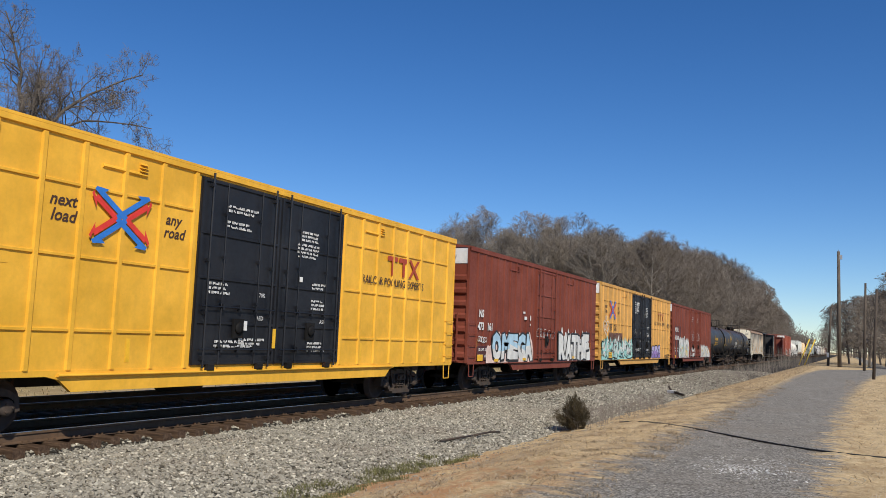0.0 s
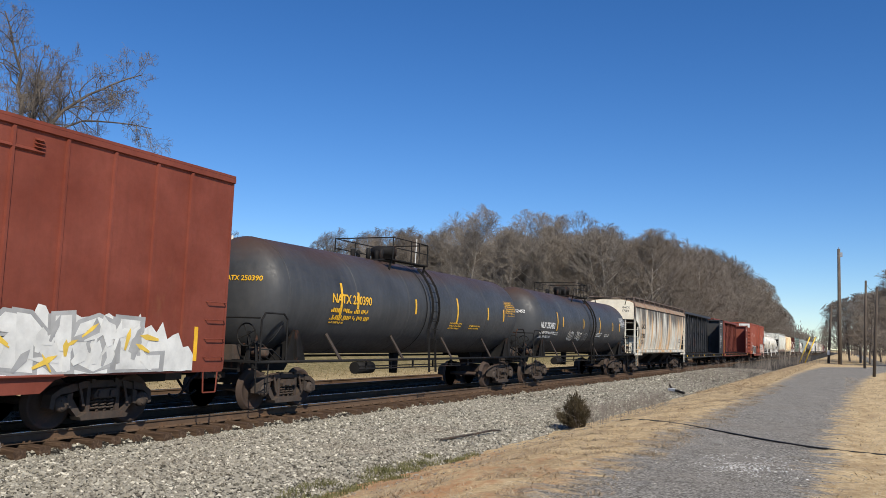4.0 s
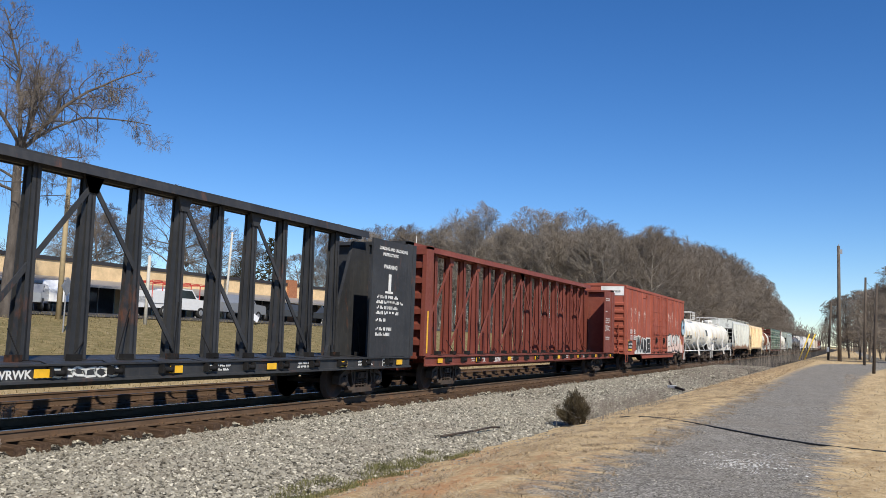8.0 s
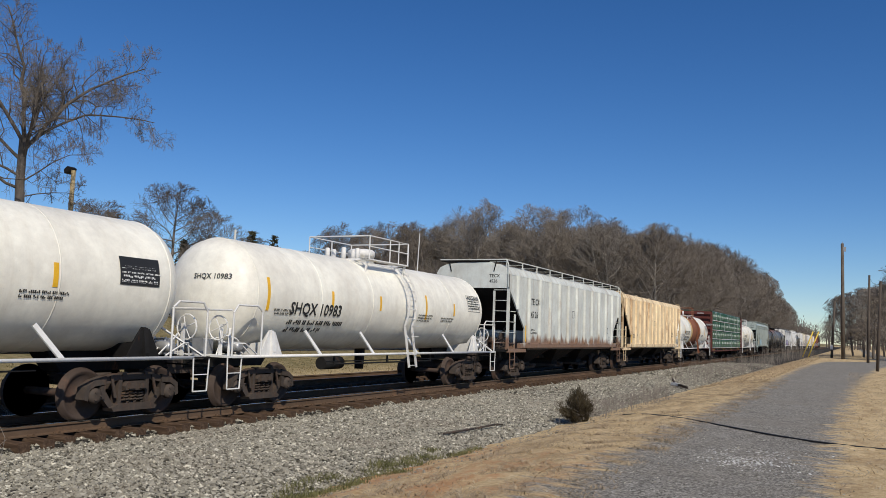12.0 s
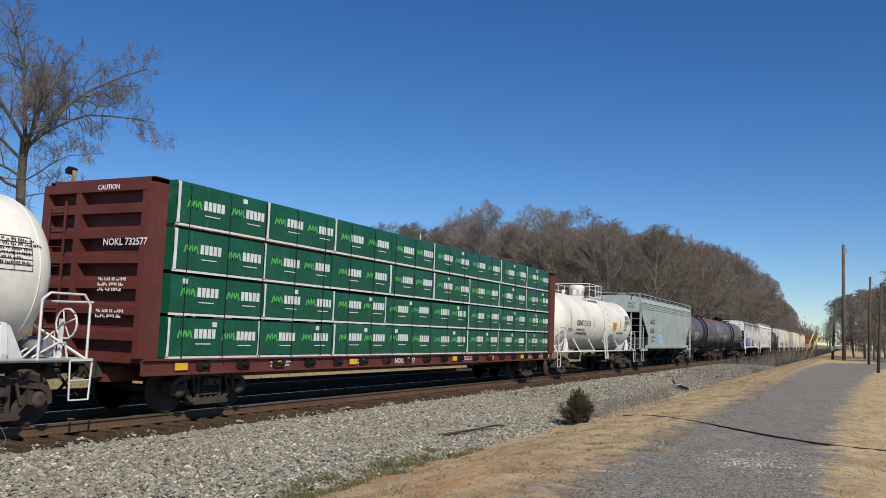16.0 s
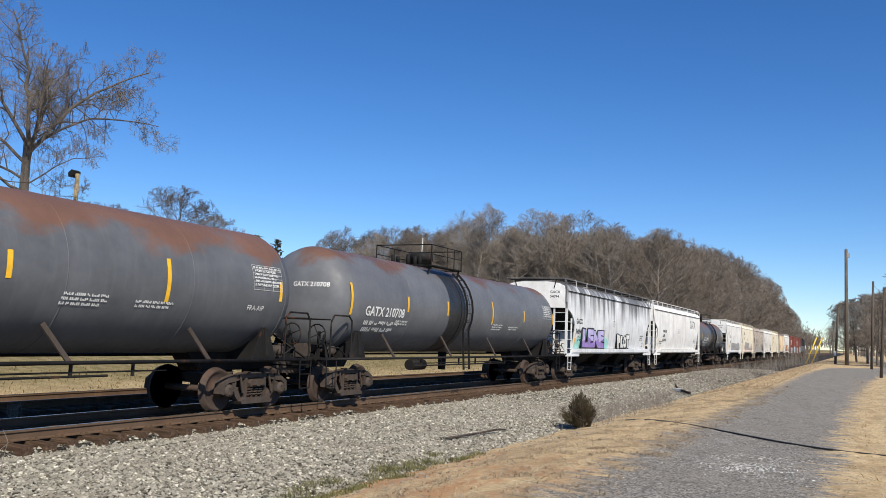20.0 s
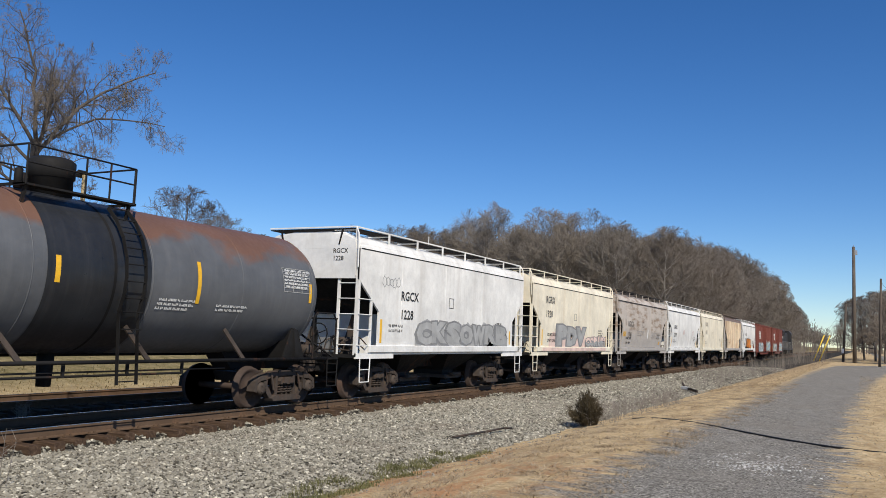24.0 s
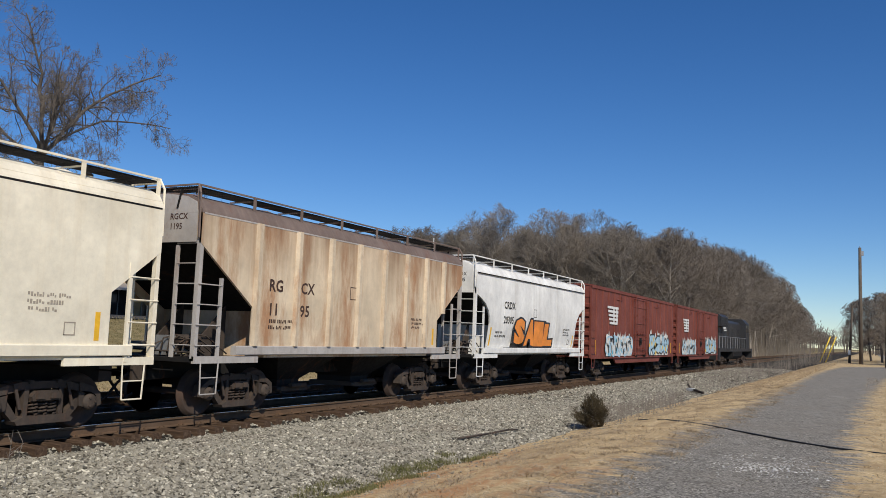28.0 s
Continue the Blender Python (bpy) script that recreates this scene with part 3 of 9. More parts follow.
RUST_ROOF = paint("rusted_roof", (0.34, 0.26, 0.18), 0.4, 0.50, 0.75, 0.8, (0.05, 0.036, 0.030), (0.20, 0.075, 0.030), runs=0.9)
HOP_ORANGE = paint("hopper_cream_with_rust", (0.88, 0.71, 0.45), 0.35, 0.40, 0.65, 0.6, (0.62, 0.38, 0.15), (0.17, 0.072, 0.027), runs=0.6, streak_w=3.0)
HOP_PALE = paint("hopper_pale_grey", (0.66, 0.68, 0.63), 0.2, 0.10, 0.5, 0.5, (0.40, 0.33, 0.24), (0.20, 0.095, 0.045), runs=0.3, foot=(1.75, 1.5), streak_w=3.0)
HOP_GREEN = paint("hopper_grey_green", (0.40, 0.46, 0.43), 0.15, 0.0, 0.45, 0.25, (0.30, 0.31, 0.29))
HOP_WHITE = paint("hopper_white", (0.85, 0.84, 0.80), 0.15, 0.0, 0.5, 0.34, (0.48, 0.44, 0.38), streak_w=1.7)
HOP_STAINED = paint("hopper_white_black_stains", (0.76, 0.77, 0.77), 0.1, 0.0, 0.5, 0.55, (0.25, 0.25, 0.255), (0.05, 0.05, 0.052), crown=(6.25, 6.0, 1.1), streak_at=0.53, streak_w=3.0, runs=0.3)
HOP_CREAM = paint("hopper_cream", (0.88, 0.81, 0.64), 0.10, 0.0, 0.5, 0.3, (0.62, 0.48, 0.28), streak_w=2.0)
def smeared(name, colour, smear, low):
    """Faded paint with broad brushed smears of brown dust at half height and greyer, streaked foot."""
    m, N, L, P = mat(name)
    co = texco(N, L, jitter=False)
    sep = N.new("ShaderNodeSeparateXYZ")
    L.new(co, sep.inputs[0])
    fine = noise_tex(N, L, co, 10.0, 6, 0.7)
    col = ramp(N, L, noise_tex(N, L, co, 0.6, 4), [(0.3, tuple(c * 0.88 for c in colour)), (0.7, tuple(min(1, c * 1.12) for c in colour))])
    band = ramp(N, L, noise_tex(N, L, texco(N, L, (1, 0.55, 2.6), jitter=False), 1.3, 7, 0.62), [(0.46, grey(0)), (0.60, grey(1))])
    block = ramp(N, L, noise_tex(N, L, texco(N, L, (1, 1.0, 0.15), jitter=False), 0.9, 2), [(0.40, grey(0)), (0.55, grey(1))])
    height = N.new("ShaderNodeMapRange")
    height.inputs[1].default_value, height.inputs[2].default_value = 2.15, 2.6
    L.new(sep.outputs[2], height.inputs[0])
    col = mix(N, L, col, smear, mix(N, L, (0.0, 0.0, 0.0), mix(N, L, band, block, 1.0, "MULTIPLY"), height.outputs[0]))
    foot = N.new("ShaderNodeMapRange")
    foot.inputs[1].default_value, foot.inputs[2].default_value = 2.5, 1.6
    foot.inputs[4].default_value = 0.7
    L.new(sep.outputs[2], foot.inputs[0])
    col = mix(N, L, col, low, foot.outputs[0])
    run = noise_tex(N, L, texco(N, L, (1, 5.0, 0.35), jitter=False), 1.3, 6, 0.65)
    col = mix(N, L, col, tuple(c * 0.6 for c in low), ramp(N, L, run, [(0.52, grey(0)), (0.74, grey(0.45))]))
    col = mix(N, L, col, tuple(c * 0.55 for c in smear), ramp(N, L, fine, [(0.5, grey(0)), (0.8, grey(0.3))]))
    L.new(col, P.inputs["Base Color"])
    P.inputs["Roughness"].default_value = 0.6
    bump(N, L, P, fine, 0.12, 0.01)
    return m


HOP_TAUPE = smeared("hopper_taupe", (0.56, 0.50, 0.435), (0.31, 0.225, 0.155), (0.42, 0.40, 0.375))
HOP_POST = paint("hopper_post_cream", (0.66, 0.55, 0.40), 0.35, 0.2, 0.6, 0.6, (0.36, 0.22, 0.12), (0.25, 0.12, 0.06))
HOP_END = paint("hopper_end_grey", (0.46, 0.43, 0.40), 0.3, 0.1, 0.6, 0.4, (0.28, 0.24, 0.20))
RUST_TRIM = paint("rusty_trim", (0.17, 0.125, 0.105), 0.4, 0.3, 0.7, 0.3, (0.30, 0.24, 0.2), (0.12, 0.055, 0.035))
HOP_TAN = paint("hopper_tan_rust", (0.70, 0.57, 0.40), 0.25, 0.52, 0.6, 0.6, (0.72, 0.62, 0.47), (0.27, 0.135, 0.062), runs=0.35, crown=(5.0, 4.2, 2.0), streak_at=0.54)
LOCO_BLACK = paint("locomotive_black", (0.020, 0.020, 0.022), 0.25, 0.0, 0.5, 0.2, (0.07, 0.06, 0.055))


def wrap_mat():
    """Printed plastic sheet drawn tight over timber, with slanting creases."""
    m, N, L, P = mat("lumber_wrap_green")
    co = texco(N, L)
    crease = noise_tex(N, L, texco(N, L, (1, 1.2, 5.0)), 1.1, 7, 0.7)
    pull = noise_tex(N, L, texco(N, L, (1, 7.0, 1.5)), 1.2, 6, 0.65)
    col = ramp(N, L, noise_tex(N, L, co, 1.2, 5), [(0.3, (0.008, 0.080, 0.042)), (0.7, (0.018, 0.120, 0.066))])
    col = mix(N, L, col, (0.10, 0.23, 0.16), ramp(N, L, pull, [(0.60, grey(0)), (0.72, grey(0.5))]))
    L.new(col, P.inputs["Base Color"])
    P.inputs["Roughness"].default_value, P.inputs["Specular IOR Level"].default_value = 0.3, 0.3
    bump(N, L, P, mix(N, L, crease, pull, 0.5), 0.7, 0.06)
    return m


WRAP_GREEN = wrap_mat()
WRAP_MARK = plain("wrap_bright_green", (0.10, 0.45, 0.10), 0.4)
WRAP_WHITE = plain("wrap_white", (0.75, 0.77, 0.75), 0.45)
LUMBER = plain("lumber_ends", (0.52, 0.37, 0.20), 0.8, vary=0.3)
GLASS_DARK = plain("dark_window_glass", (0.02, 0.025, 0.03), 0.08)
LOGO_BLUE = plain("logo_blue", (0.035, 0.19, 0.62), 0.5)
LOGO_RED = plain("logo_red", (0.70, 0.045, 0.03), 0.5)
LOGO_RUST = plain("logo_rust_red", (0.42, 0.06, 0.02), 0.5)
CAN = {k: plain("spray_" + k, c, 0.45, vary=0.22, scale=2.0) for k, c in dict(white=(0.72, 0.72, 0.68), black=(0.015, 0.015, 0.018), mint=(0.36, 0.68, 0.62), sky=(0.42, 0.62, 0.75), pink=(0.80, 0.60, 0.52),
       violet=(0.30, 0.20, 0.50), lilac=(0.50, 0.45, 0.72), orange=(0.80, 0.26, 0.03), silver=(0.40, 0.40, 0.39), yellow=(0.80, 0.55, 0.08), red=(0.50, 0.09, 0.05), cyan=(0.10, 0.45, 0.62), grey=(0.24, 0.24, 0.24)).items()}

# ---- running gear, shared by every car ----
WHEEL_R, BASE = 0.457, 1.78


def m_side_frame(bm):
    # cast side frame: arched top chord, pedestal jaws over the bearings, slanting struts, open windows
    for s in (-1, 1):
        def slab(pts, x0, x1):
            lo, hi = sorted((s * x0, s * x1))
            prism(bm, pts, "x", lo, hi)
        for d in (-1, 1):
            def half(pts):
                return [(d * y, z) for y, z in pts][::d]
            slab(half([(0.0, 0.84), (0.44, 0.83), (0.76, 0.74), (0.74, 0.63), (0.40, 0.71), (0.0, 0.72)]), 0.93, 1.09)
            slab(half([(0.66, 0.80), (0.92, 0.73), (1.10, 0.62), (1.13, 0.40), (1.04, 0.37), (1.02, 0.56), (0.90, 0.63), (0.68, 0.65)]), 0.90, 1.12)
            slab(half([(0.66, 0.64), (0.78, 0.61), (0.76, 0.38), (0.68, 0.40)]), 0.90, 1.11)
            slab(half([(0.34, 0.18), (0.48, 0.17), (0.72, 0.42), (0.70, 0.56), (0.62, 0.52), (0.46, 0.30)]), 0.95, 1.07)
            slab(half([(0.29, 0.28), (0.37, 0.28), (0.36, 0.73), (0.28, 0.73)]), 0.92, 1.10)
            slab(half([(0.22, 0.86), (0.30, 0.86), (0.30, 0.80), (0.22, 0.80)]), 0.98, 1.13)
        slab([(-0.50, 0.16), (0.50, 0.16), (0.54, 0.22), (0.38, 0.29), (-0.38, 0.29), (-0.54, 0.22)], 0.90, 1.16)
        slab([(-0.25, 0.53), (0.25, 0.53), (0.27, 0.60), (0.20, 0.69), (-0.20, 0.69), (-0.27, 0.60)], 0.80, 1.17)
        for y in (-0.13, 0.13):
            slab([(y - 0.07, 0.56), (y + 0.07, 0.56), (y + 0.06, 0.66), (y - 0.06, 0.66)], 1.17, 1.21)
        for y in (-0.46, 0.52):
            slab([(y, 0.40), (y + 0.05, 0.40), (y - 0.07, 0.80), (y - 0.12, 0.80)], 1.10, 1.125)
    prism(bm, [(-0.24, 0.52), (0.24, 0.52), (0.24, 0.74), (-0.24, 0.74)], "x", -0.95, 0.95)
    lathe(bm, [(0.70, 0.30), (0.80, 0.34)], 16, "z")


def m_wheelset(bm):
    lathe(bm, [(-1.10, 0.075), (1.10, 0.075)], 10, "x")
    for s in (-1, 1):
        lathe(bm, [(s * 0.68, 0.485), (s * 0.705, 0.485), (s * 0.715, 0.460), (s * 0.815, 0.452), (s * 0.818, 0.40), (s * 0.775, 0.36), (s * 0.765, 0.24), (s * 0.80, 0.17), (s * 0.84, 0.14), (s * 0.84, 0.08)], 28, "x")
        lathe(bm, [(s * 0.68, 0.485), (s * 0.68, 0.10)], 28, "x")


def m_tread(bm):
    for s in (-1, 1):
        lathe(bm, [(s * 0.717, 0.4625), (s * 0.812, 0.4545), (s * 0.8195, 0.452), (s * 0.8195, 0.437)], 28, "x")


def m_cap(bm):
    lathe(bm, [(1.06, 0.14), (1.12, 0.14), (1.16, 0.115), (1.17, 0.06)], 16, "x")
    for k in range(3):
        a = k * math.tau / 3
        lathe(bm, [(1.16, 0.022), (1.185, 0.020)], 6, "x", (0, 0.075 * math.cos(a), 0.075 * math.sin(a)))


def m_springs(bm):
    for y in (-0.17, 0.0, 0.17):
        pts = [(1.06 + 0.065 * math.cos(a), y + 0.075 * math.sin(a), 0.305 + 0.225 * k / 26) for k, a in ((k, k * math.tau / 6.5) for k in range(27))]
        tube(bm, pts, 0.017, 5)


def m_coupler(bm):
    box(bm, -0.22, 0.22, -0.25, 0.55, 0.72, 1.02)
    box(bm, -0.075, 0.075, -0.85, -0.2, 0.80, 0.94)
    prism(bm, [(-0.16, -0.86), (0.10, -0.86), (0.17, -1.06), (0.05, -1.16), (-0.03, -1.04), (-0.20, -1.10), (-0.24, -0.98)], "z", 0.70, 1.02)


def m_hose(bm):
    pts = [(0.32, -0.45, 0.86), (0.34, -0.70, 0.70), (0.30, -0.92, 0.42), (0.24, -1.05, 0.34), (0.20, -1.18, 0.42)]
    tube(bm, pts, 0.028, 6)
    beam(bm, (0.9, 0.15, 0.95), (-0.9, 0.15, 0.95), 0.03, 0.03, (0, 1, 0))


FRAME_ME = as_mesh("side_frame", m_side_frame, RUNNING_GEAR)
WHEEL_ME = as_mesh("wheelset", m_wheelset, WHEEL_STEEL)
TREAD_ME = as_mesh("tread", m_tread, TREAD)
CAP_ME = as_mesh("bearing_cap", m_cap, RUNNING_GEAR)
SPRING_ME = as_mesh("spring", m_springs, RUNNING_GEAR)
COUPLER_ME = as_mesh("coupler", m_coupler, RUNNING_GEAR)
HOSE_ME = as_mesh("air_hose", m_hose, UNDER_BLACK)
SPINNING, TRAIN = [], []


def railcar(name, label, a, b, inset=2.1, group="cars of the freight train", axles=2):
    """A car on its trucks; its ends stand at a and b along the track at 14 s."""
    car = tagged(new(name), label, "railcar", group)
    half = (b - a) / 2
    for s in (-1, 1):
        truck = part("truck", FRAME_ME, None, car, "grimy cast steel truck frame")
        truck.location = (0, s * (half - inset), 0)
        spans = (-BASE / 2, BASE / 2) if axles == 2 else (-1.8, 0, 1.8)
        for y in spans:
            w = part("wheelset", WHEEL_ME, None, truck, "brown steel wheels on an axle")
            w.location = (0, y, WHEEL_R)
            SPINNING.append((w, (a + b) / 2 + s * (half - inset) + y, y))
            cap = part("bearing_cap", CAP_ME, None, truck)
            cap.location = (0, y, WHEEL_R)
        part("spring", SPRING_ME, None, truck)
        c = part("coupler", COUPLER_ME, None, car)
        c.matrix_basis = Matrix.Translation((0, s * half, 0)) @ Matrix.Rotation(0 if s < 0 else math.pi, 4, "Z")
        hose = part("air_hose", HOSE_ME, None, car)
        hose.matrix_basis = c.matrix_basis.copy()
    TRAIN.append((car, (a + b) / 2))
    return car, half


def rungs(bm, x, y0, y1, zs, out=0.07, r=0.011):
    for z in zs:
        tube(bm, [(x, y0, z), (x + out, y0 + 0.02, z), (x + out, y1 - 0.02, z), (x, y1, z)], r, 5)


def stirrup(bm, x, y, z0, z1, w=0.42):
    tube(bm, [(x, y - w / 2, z0), (x, y - w / 2 + 0.03, z1), (x, y + w / 2 - 0.03, z1), (x, y + w / 2, z0)], 0.016, 5)


def strip(car, y0, y1, z0, z1, x, material=REFLECT_YELLOW, name="reflector", label="yellow reflective strip"):
    bm = bmesh.new()
    box(bm, x, x + 0.004, y0, y1, z0, z1)
    return part(name, bm, material, car, label)


GLYPHS = [
    [[(0.1, 0.95), (0.1, 0.05), (0.95, 0.05)], [(0.1, 0.95), (0.95, 0.95)], [(0.1, 0.5), (0.75, 0.5)]],
    [[(0.15, 1.0), (0.1, 0.3), (0.35, 0.03), (0.9, 0.1)]],
    [[(0.5, 1.0), (0.12, 0.75), (0.1, 0.25), (0.5, 0.0), (0.88, 0.25), (0.9, 0.75), (0.5, 1.0)]],
    [[(0.05, 1.0), (0.1, 0.2), (0.5, 0.0), (0.9, 0.2), (0.95, 1.0)]],
    [[(0.1, 0.0), (0.1, 0.95), (0.75, 0.95), (0.9, 0.7), (0.7, 0.48), (0.15, 0.45)], [(0.45, 0.45), (0.95, 0.0)]],
    [[(0.0, 1.0), (0.3, 0.05), (0.5, 0.7), (0.7, 0.05), (1.0, 1.0)]],
    [[(0.05, 0.0), (0.45, 1.0), (0.9, 0.0)], [(0.2, 0.35), (0.75, 0.35)]],
    [[(0.9, 0.9), (0.3, 1.0), (0.1, 0.7), (0.85, 0.4), (0.75, 0.05), (0.05, 0.08)]],
    [[(0.1, 1.0), (0.1, 0.0)], [(0.9, 1.0), (0.15, 0.5), (0.95, 0.0)]],
]


def disc(bm, x, y, z, r, n=9):
    bm.faces.new([bm.verts.new((x, y + r * math.cos(k * math.tau / n), z + r * math.sin(k * math.tau / n))) for k in range(n)])


def stroke(bm, x, pts, r):
    """A fat brush line through points of a side, with round joints."""
    for (ya, za), (yb, zb) in zip(pts, pts[1:]):
        d = Vector((yb - ya, zb - za))
        n = Vector((-d.y, d.x)).normalized() * r
        bm.faces.new([bm.verts.new((x, *p)) for p in ((ya + n.x, za + n.y), (yb + n.x, zb + n.y), (yb - n.x, zb - n.y), (ya - n.x, za - n.y))])
    for k, (y, z) in enumerate(pts):
        disc(bm, x + 0.00012 * (1 + k % 3), y, z, r)


def graffiti(car, x, y0, y1, z0, z1, fill, line="black", back=None, accent=None, count=5, seed=1, jag=0.16, hole=True):
    """Spray-painted fat letterlike forms on a side: a cloud behind, dark outlines, light fills, small accents."""
    rng = random.Random(seed)
    top = part("graffiti", raw_mesh("graffiti", [], [], CAN[fill]), None, car, f"{fill} spray-painted graffiti with {line} outlines")
    cloud, outline, filled, spots, shine = (bmesh.new() for _ in range(5))
    w, h = (y1 - y0) / count, z1 - z0
    if back:
        n = count * 12
        base = [(y0 + (y1 - y0) * i / n, z0 - 0.02) for i in range(n + 1)]
        crest = [(y1 - (y1 - y0) * i / n, z1 + h * (rng.uniform(-0.30, 0.28) if i % 2 else rng.uniform(-0.1, 0.12))) for i in range(n + 1)]
        cloud.faces.new([cloud.verts.new((x + 0.002, *p)) for p in base + crest])
    fat = min(w, h) * rng.uniform(0.185, 0.22)
    for i in range(count):
        glyph = GLYPHS[rng.randrange(len(GLYPHS))]
        a, b = y0 + i * w + fat * 0.15, y0 + (i + 1) * w + fat * 0.15
        lo, hi = z0 + fat * 1.2 + rng.uniform(0, 0.08) * h, z1 - fat * 1.1 - rng.uniform(0, 0.10) * h
        sh = rng.uniform(-0.12, 0.2) * w
        for line_ in glyph:
            pts = [(a + (b - a) * u + sh * v + rng.gauss(0, jag * 0.12 * w), lo + (hi - lo) * v + rng.gauss(0, jag * 0.12 * h)) for u, v in line_]
            stroke(outline, x + 0.004 + 0.0005 * (i % 2), pts, fat * 1.42)
            stroke(filled, x + 0.0062 + 0.0005 * (i % 2), pts, fat)
            if jag > 0.2:
                p = pts[-1]
                stroke(outline, x + 0.004, [p, (p[0] + rng.uniform(-0.3, 0.5) * w, p[1] + rng.uniform(-0.35, 0.1) * h)], fat * 0.5)
            q = pts[0]
            stroke(shine, x + 0.0086, [(q[0] - fat * 0.3, q[1] + fat * 0.35), (q[0] - fat * 0.35, q[1] - fat * 0.5)], fat * 0.13)
        if accent:
            for k in range(3):
                disc(spots, x + 0.0078 + 0.0003 * k, rng.uniform(a, b), rng.uniform(z0 + 0.1 * h, z1 - 0.2 * h), fat * rng.uniform(0.3, 0.75), 7)
    for key, bm, col in (("graffiti_cloud", cloud, back), ("graffiti_outline", outline, line), ("graffiti_accent", spots, accent), ("graffiti_shine", shine, "white" if fill != "white" else "silver")):
        if col and len(bm.faces):
            part(key, bm, CAN[col], top)
        else:
            bm.free()
    filled.to_mesh(top.data)
    filled.free()
    return top


def glyph_mesh(ch, fat):
    cu = bpy.data.curves.new("glyph", "FONT")
    cu.body, cu.size, cu.resolution_u, cu.offset = ch, 1.0, 2, fat
    tmp = bpy.data.objects.new("glyph", cu)
    scene.collection.objects.link(tmp)
    me = bpy.data.meshes.new_from_object(tmp)
    bpy.data.objects.remove(tmp)
    return me


def piece(car, word, x, y0, y1, z0, z1, fill, line, back=None, fade=None, seed=1, cloud=(0.0, 0.0, 0.2), lean=0.0, tilt=0.05):
    """Sprayed block letters: a ragged cloud behind them, thick outlines with a cast edge, fills that fade towards the foot."""
    rng = random.Random(seed)
    h = z1 - z0
    bm = bmesh.new()
    c0, c1 = y0 - cloud[0], y1 + cloud[1]
    n = int((c1 - c0) / 0.14)
    base = [(c0 + (c1 - c0) * i / n, z0 - 0.01 + rng.uniform(-0.02, 0.0)) for i in range(n + 1)]
    crest = []
    for i in range(n + 1):
        y = c1 - (c1 - c0) * i / n
        into = min(1.0, (y - c0) / (cloud[0] + 0.3), (c1 - y) / (cloud[1] + 0.3))
        crest.append((y, z0 + h * (0.35 + 0.55 * max(0.0, into)) * (1.0 if back else 0.25) + h * cloud[2] * rng.uniform(-0.5, 1.0)))
    bm.faces.new([bm.verts.new((x + 0.002, *p)) for p in base + crest])
    top = part("graffiti", bm, CAN[back or line], car, f"{fill} spray-painted block letters outlined in {line}")
    w = (y1 - y0) / len(word)
    for i, ch in enumerate(word):
        ref = glyph_mesh(ch, 0.075)
        xs, zs = [v.co.x for v in ref.vertices], [v.co.y for v in ref.vertices]
        lo, hi, b0, b1 = min(xs), max(xs), min(zs), max(zs)
        ya, yb = y0 + i * w - 0.02 * w, y0 + (i + 1) * w + 0.02 * w
        za, zb = z0 + h * rng.uniform(0.02, 0.08), z1 - h * rng.uniform(0.0, 0.1)
        slant, bow = lean + rng.uniform(-tilt, tilt), rng.uniform(-0.05, 0.05)
        def lay(me, off, dy=0.0, dz=0.0):
            for v in me.vertices:
                u, t = (v.co.x - lo) / (hi - lo), (v.co.y - b0) / (b1 - b0)
                v.co = (x + off + 0.0003 * i, ya + (yb - ya) * u + slant * t * h + dy, max(z0 - 0.02, za + (zb - za) * t + bow * h * math.sin(u * 3.1) + dz))
            return me
        for name, fat, off, colour, dy, dz in (("letter_edge", 0.14, 0.0035, line, -0.05, -0.04), ("letter_outline", 0.14, 0.005, line, 0, 0), ("letter", 0.075, 0.0075, fill, 0, 0)):
            me = lay(glyph_mesh(ch, fat), off, dy, dz)
            me.materials.clear()
            ob = part(name, me, CAN[colour], top)
        if fade:
            bm = bmesh.new()
            bm.from_mesh(ob.data)
            bmesh.ops.bisect_plane(bm, geom=bm.verts[:] + bm.edges[:] + bm.faces[:], plane_co=(0, (ya + yb) / 2, z0 + h * rng.uniform(0.38, 0.6)), plane_no=(0, rng.uniform(-0.3, 0.3), 1), clear_outer=True)
            for v in bm.verts:
                v.co.x += 0.0012
            me = bpy.data.meshes.new("letter_fade")
            bm.to_mesh(me)
            bm.free()
            part("letter_fade", me, CAN[fade], top)
    return top


def lines_at(car, material, y, z, x, texts, size, step=1.5, bold=0.003):
    for k, txt in enumerate(texts):
        letters(txt, size, material, car, y, z - k * size * step, x, bold=bold)


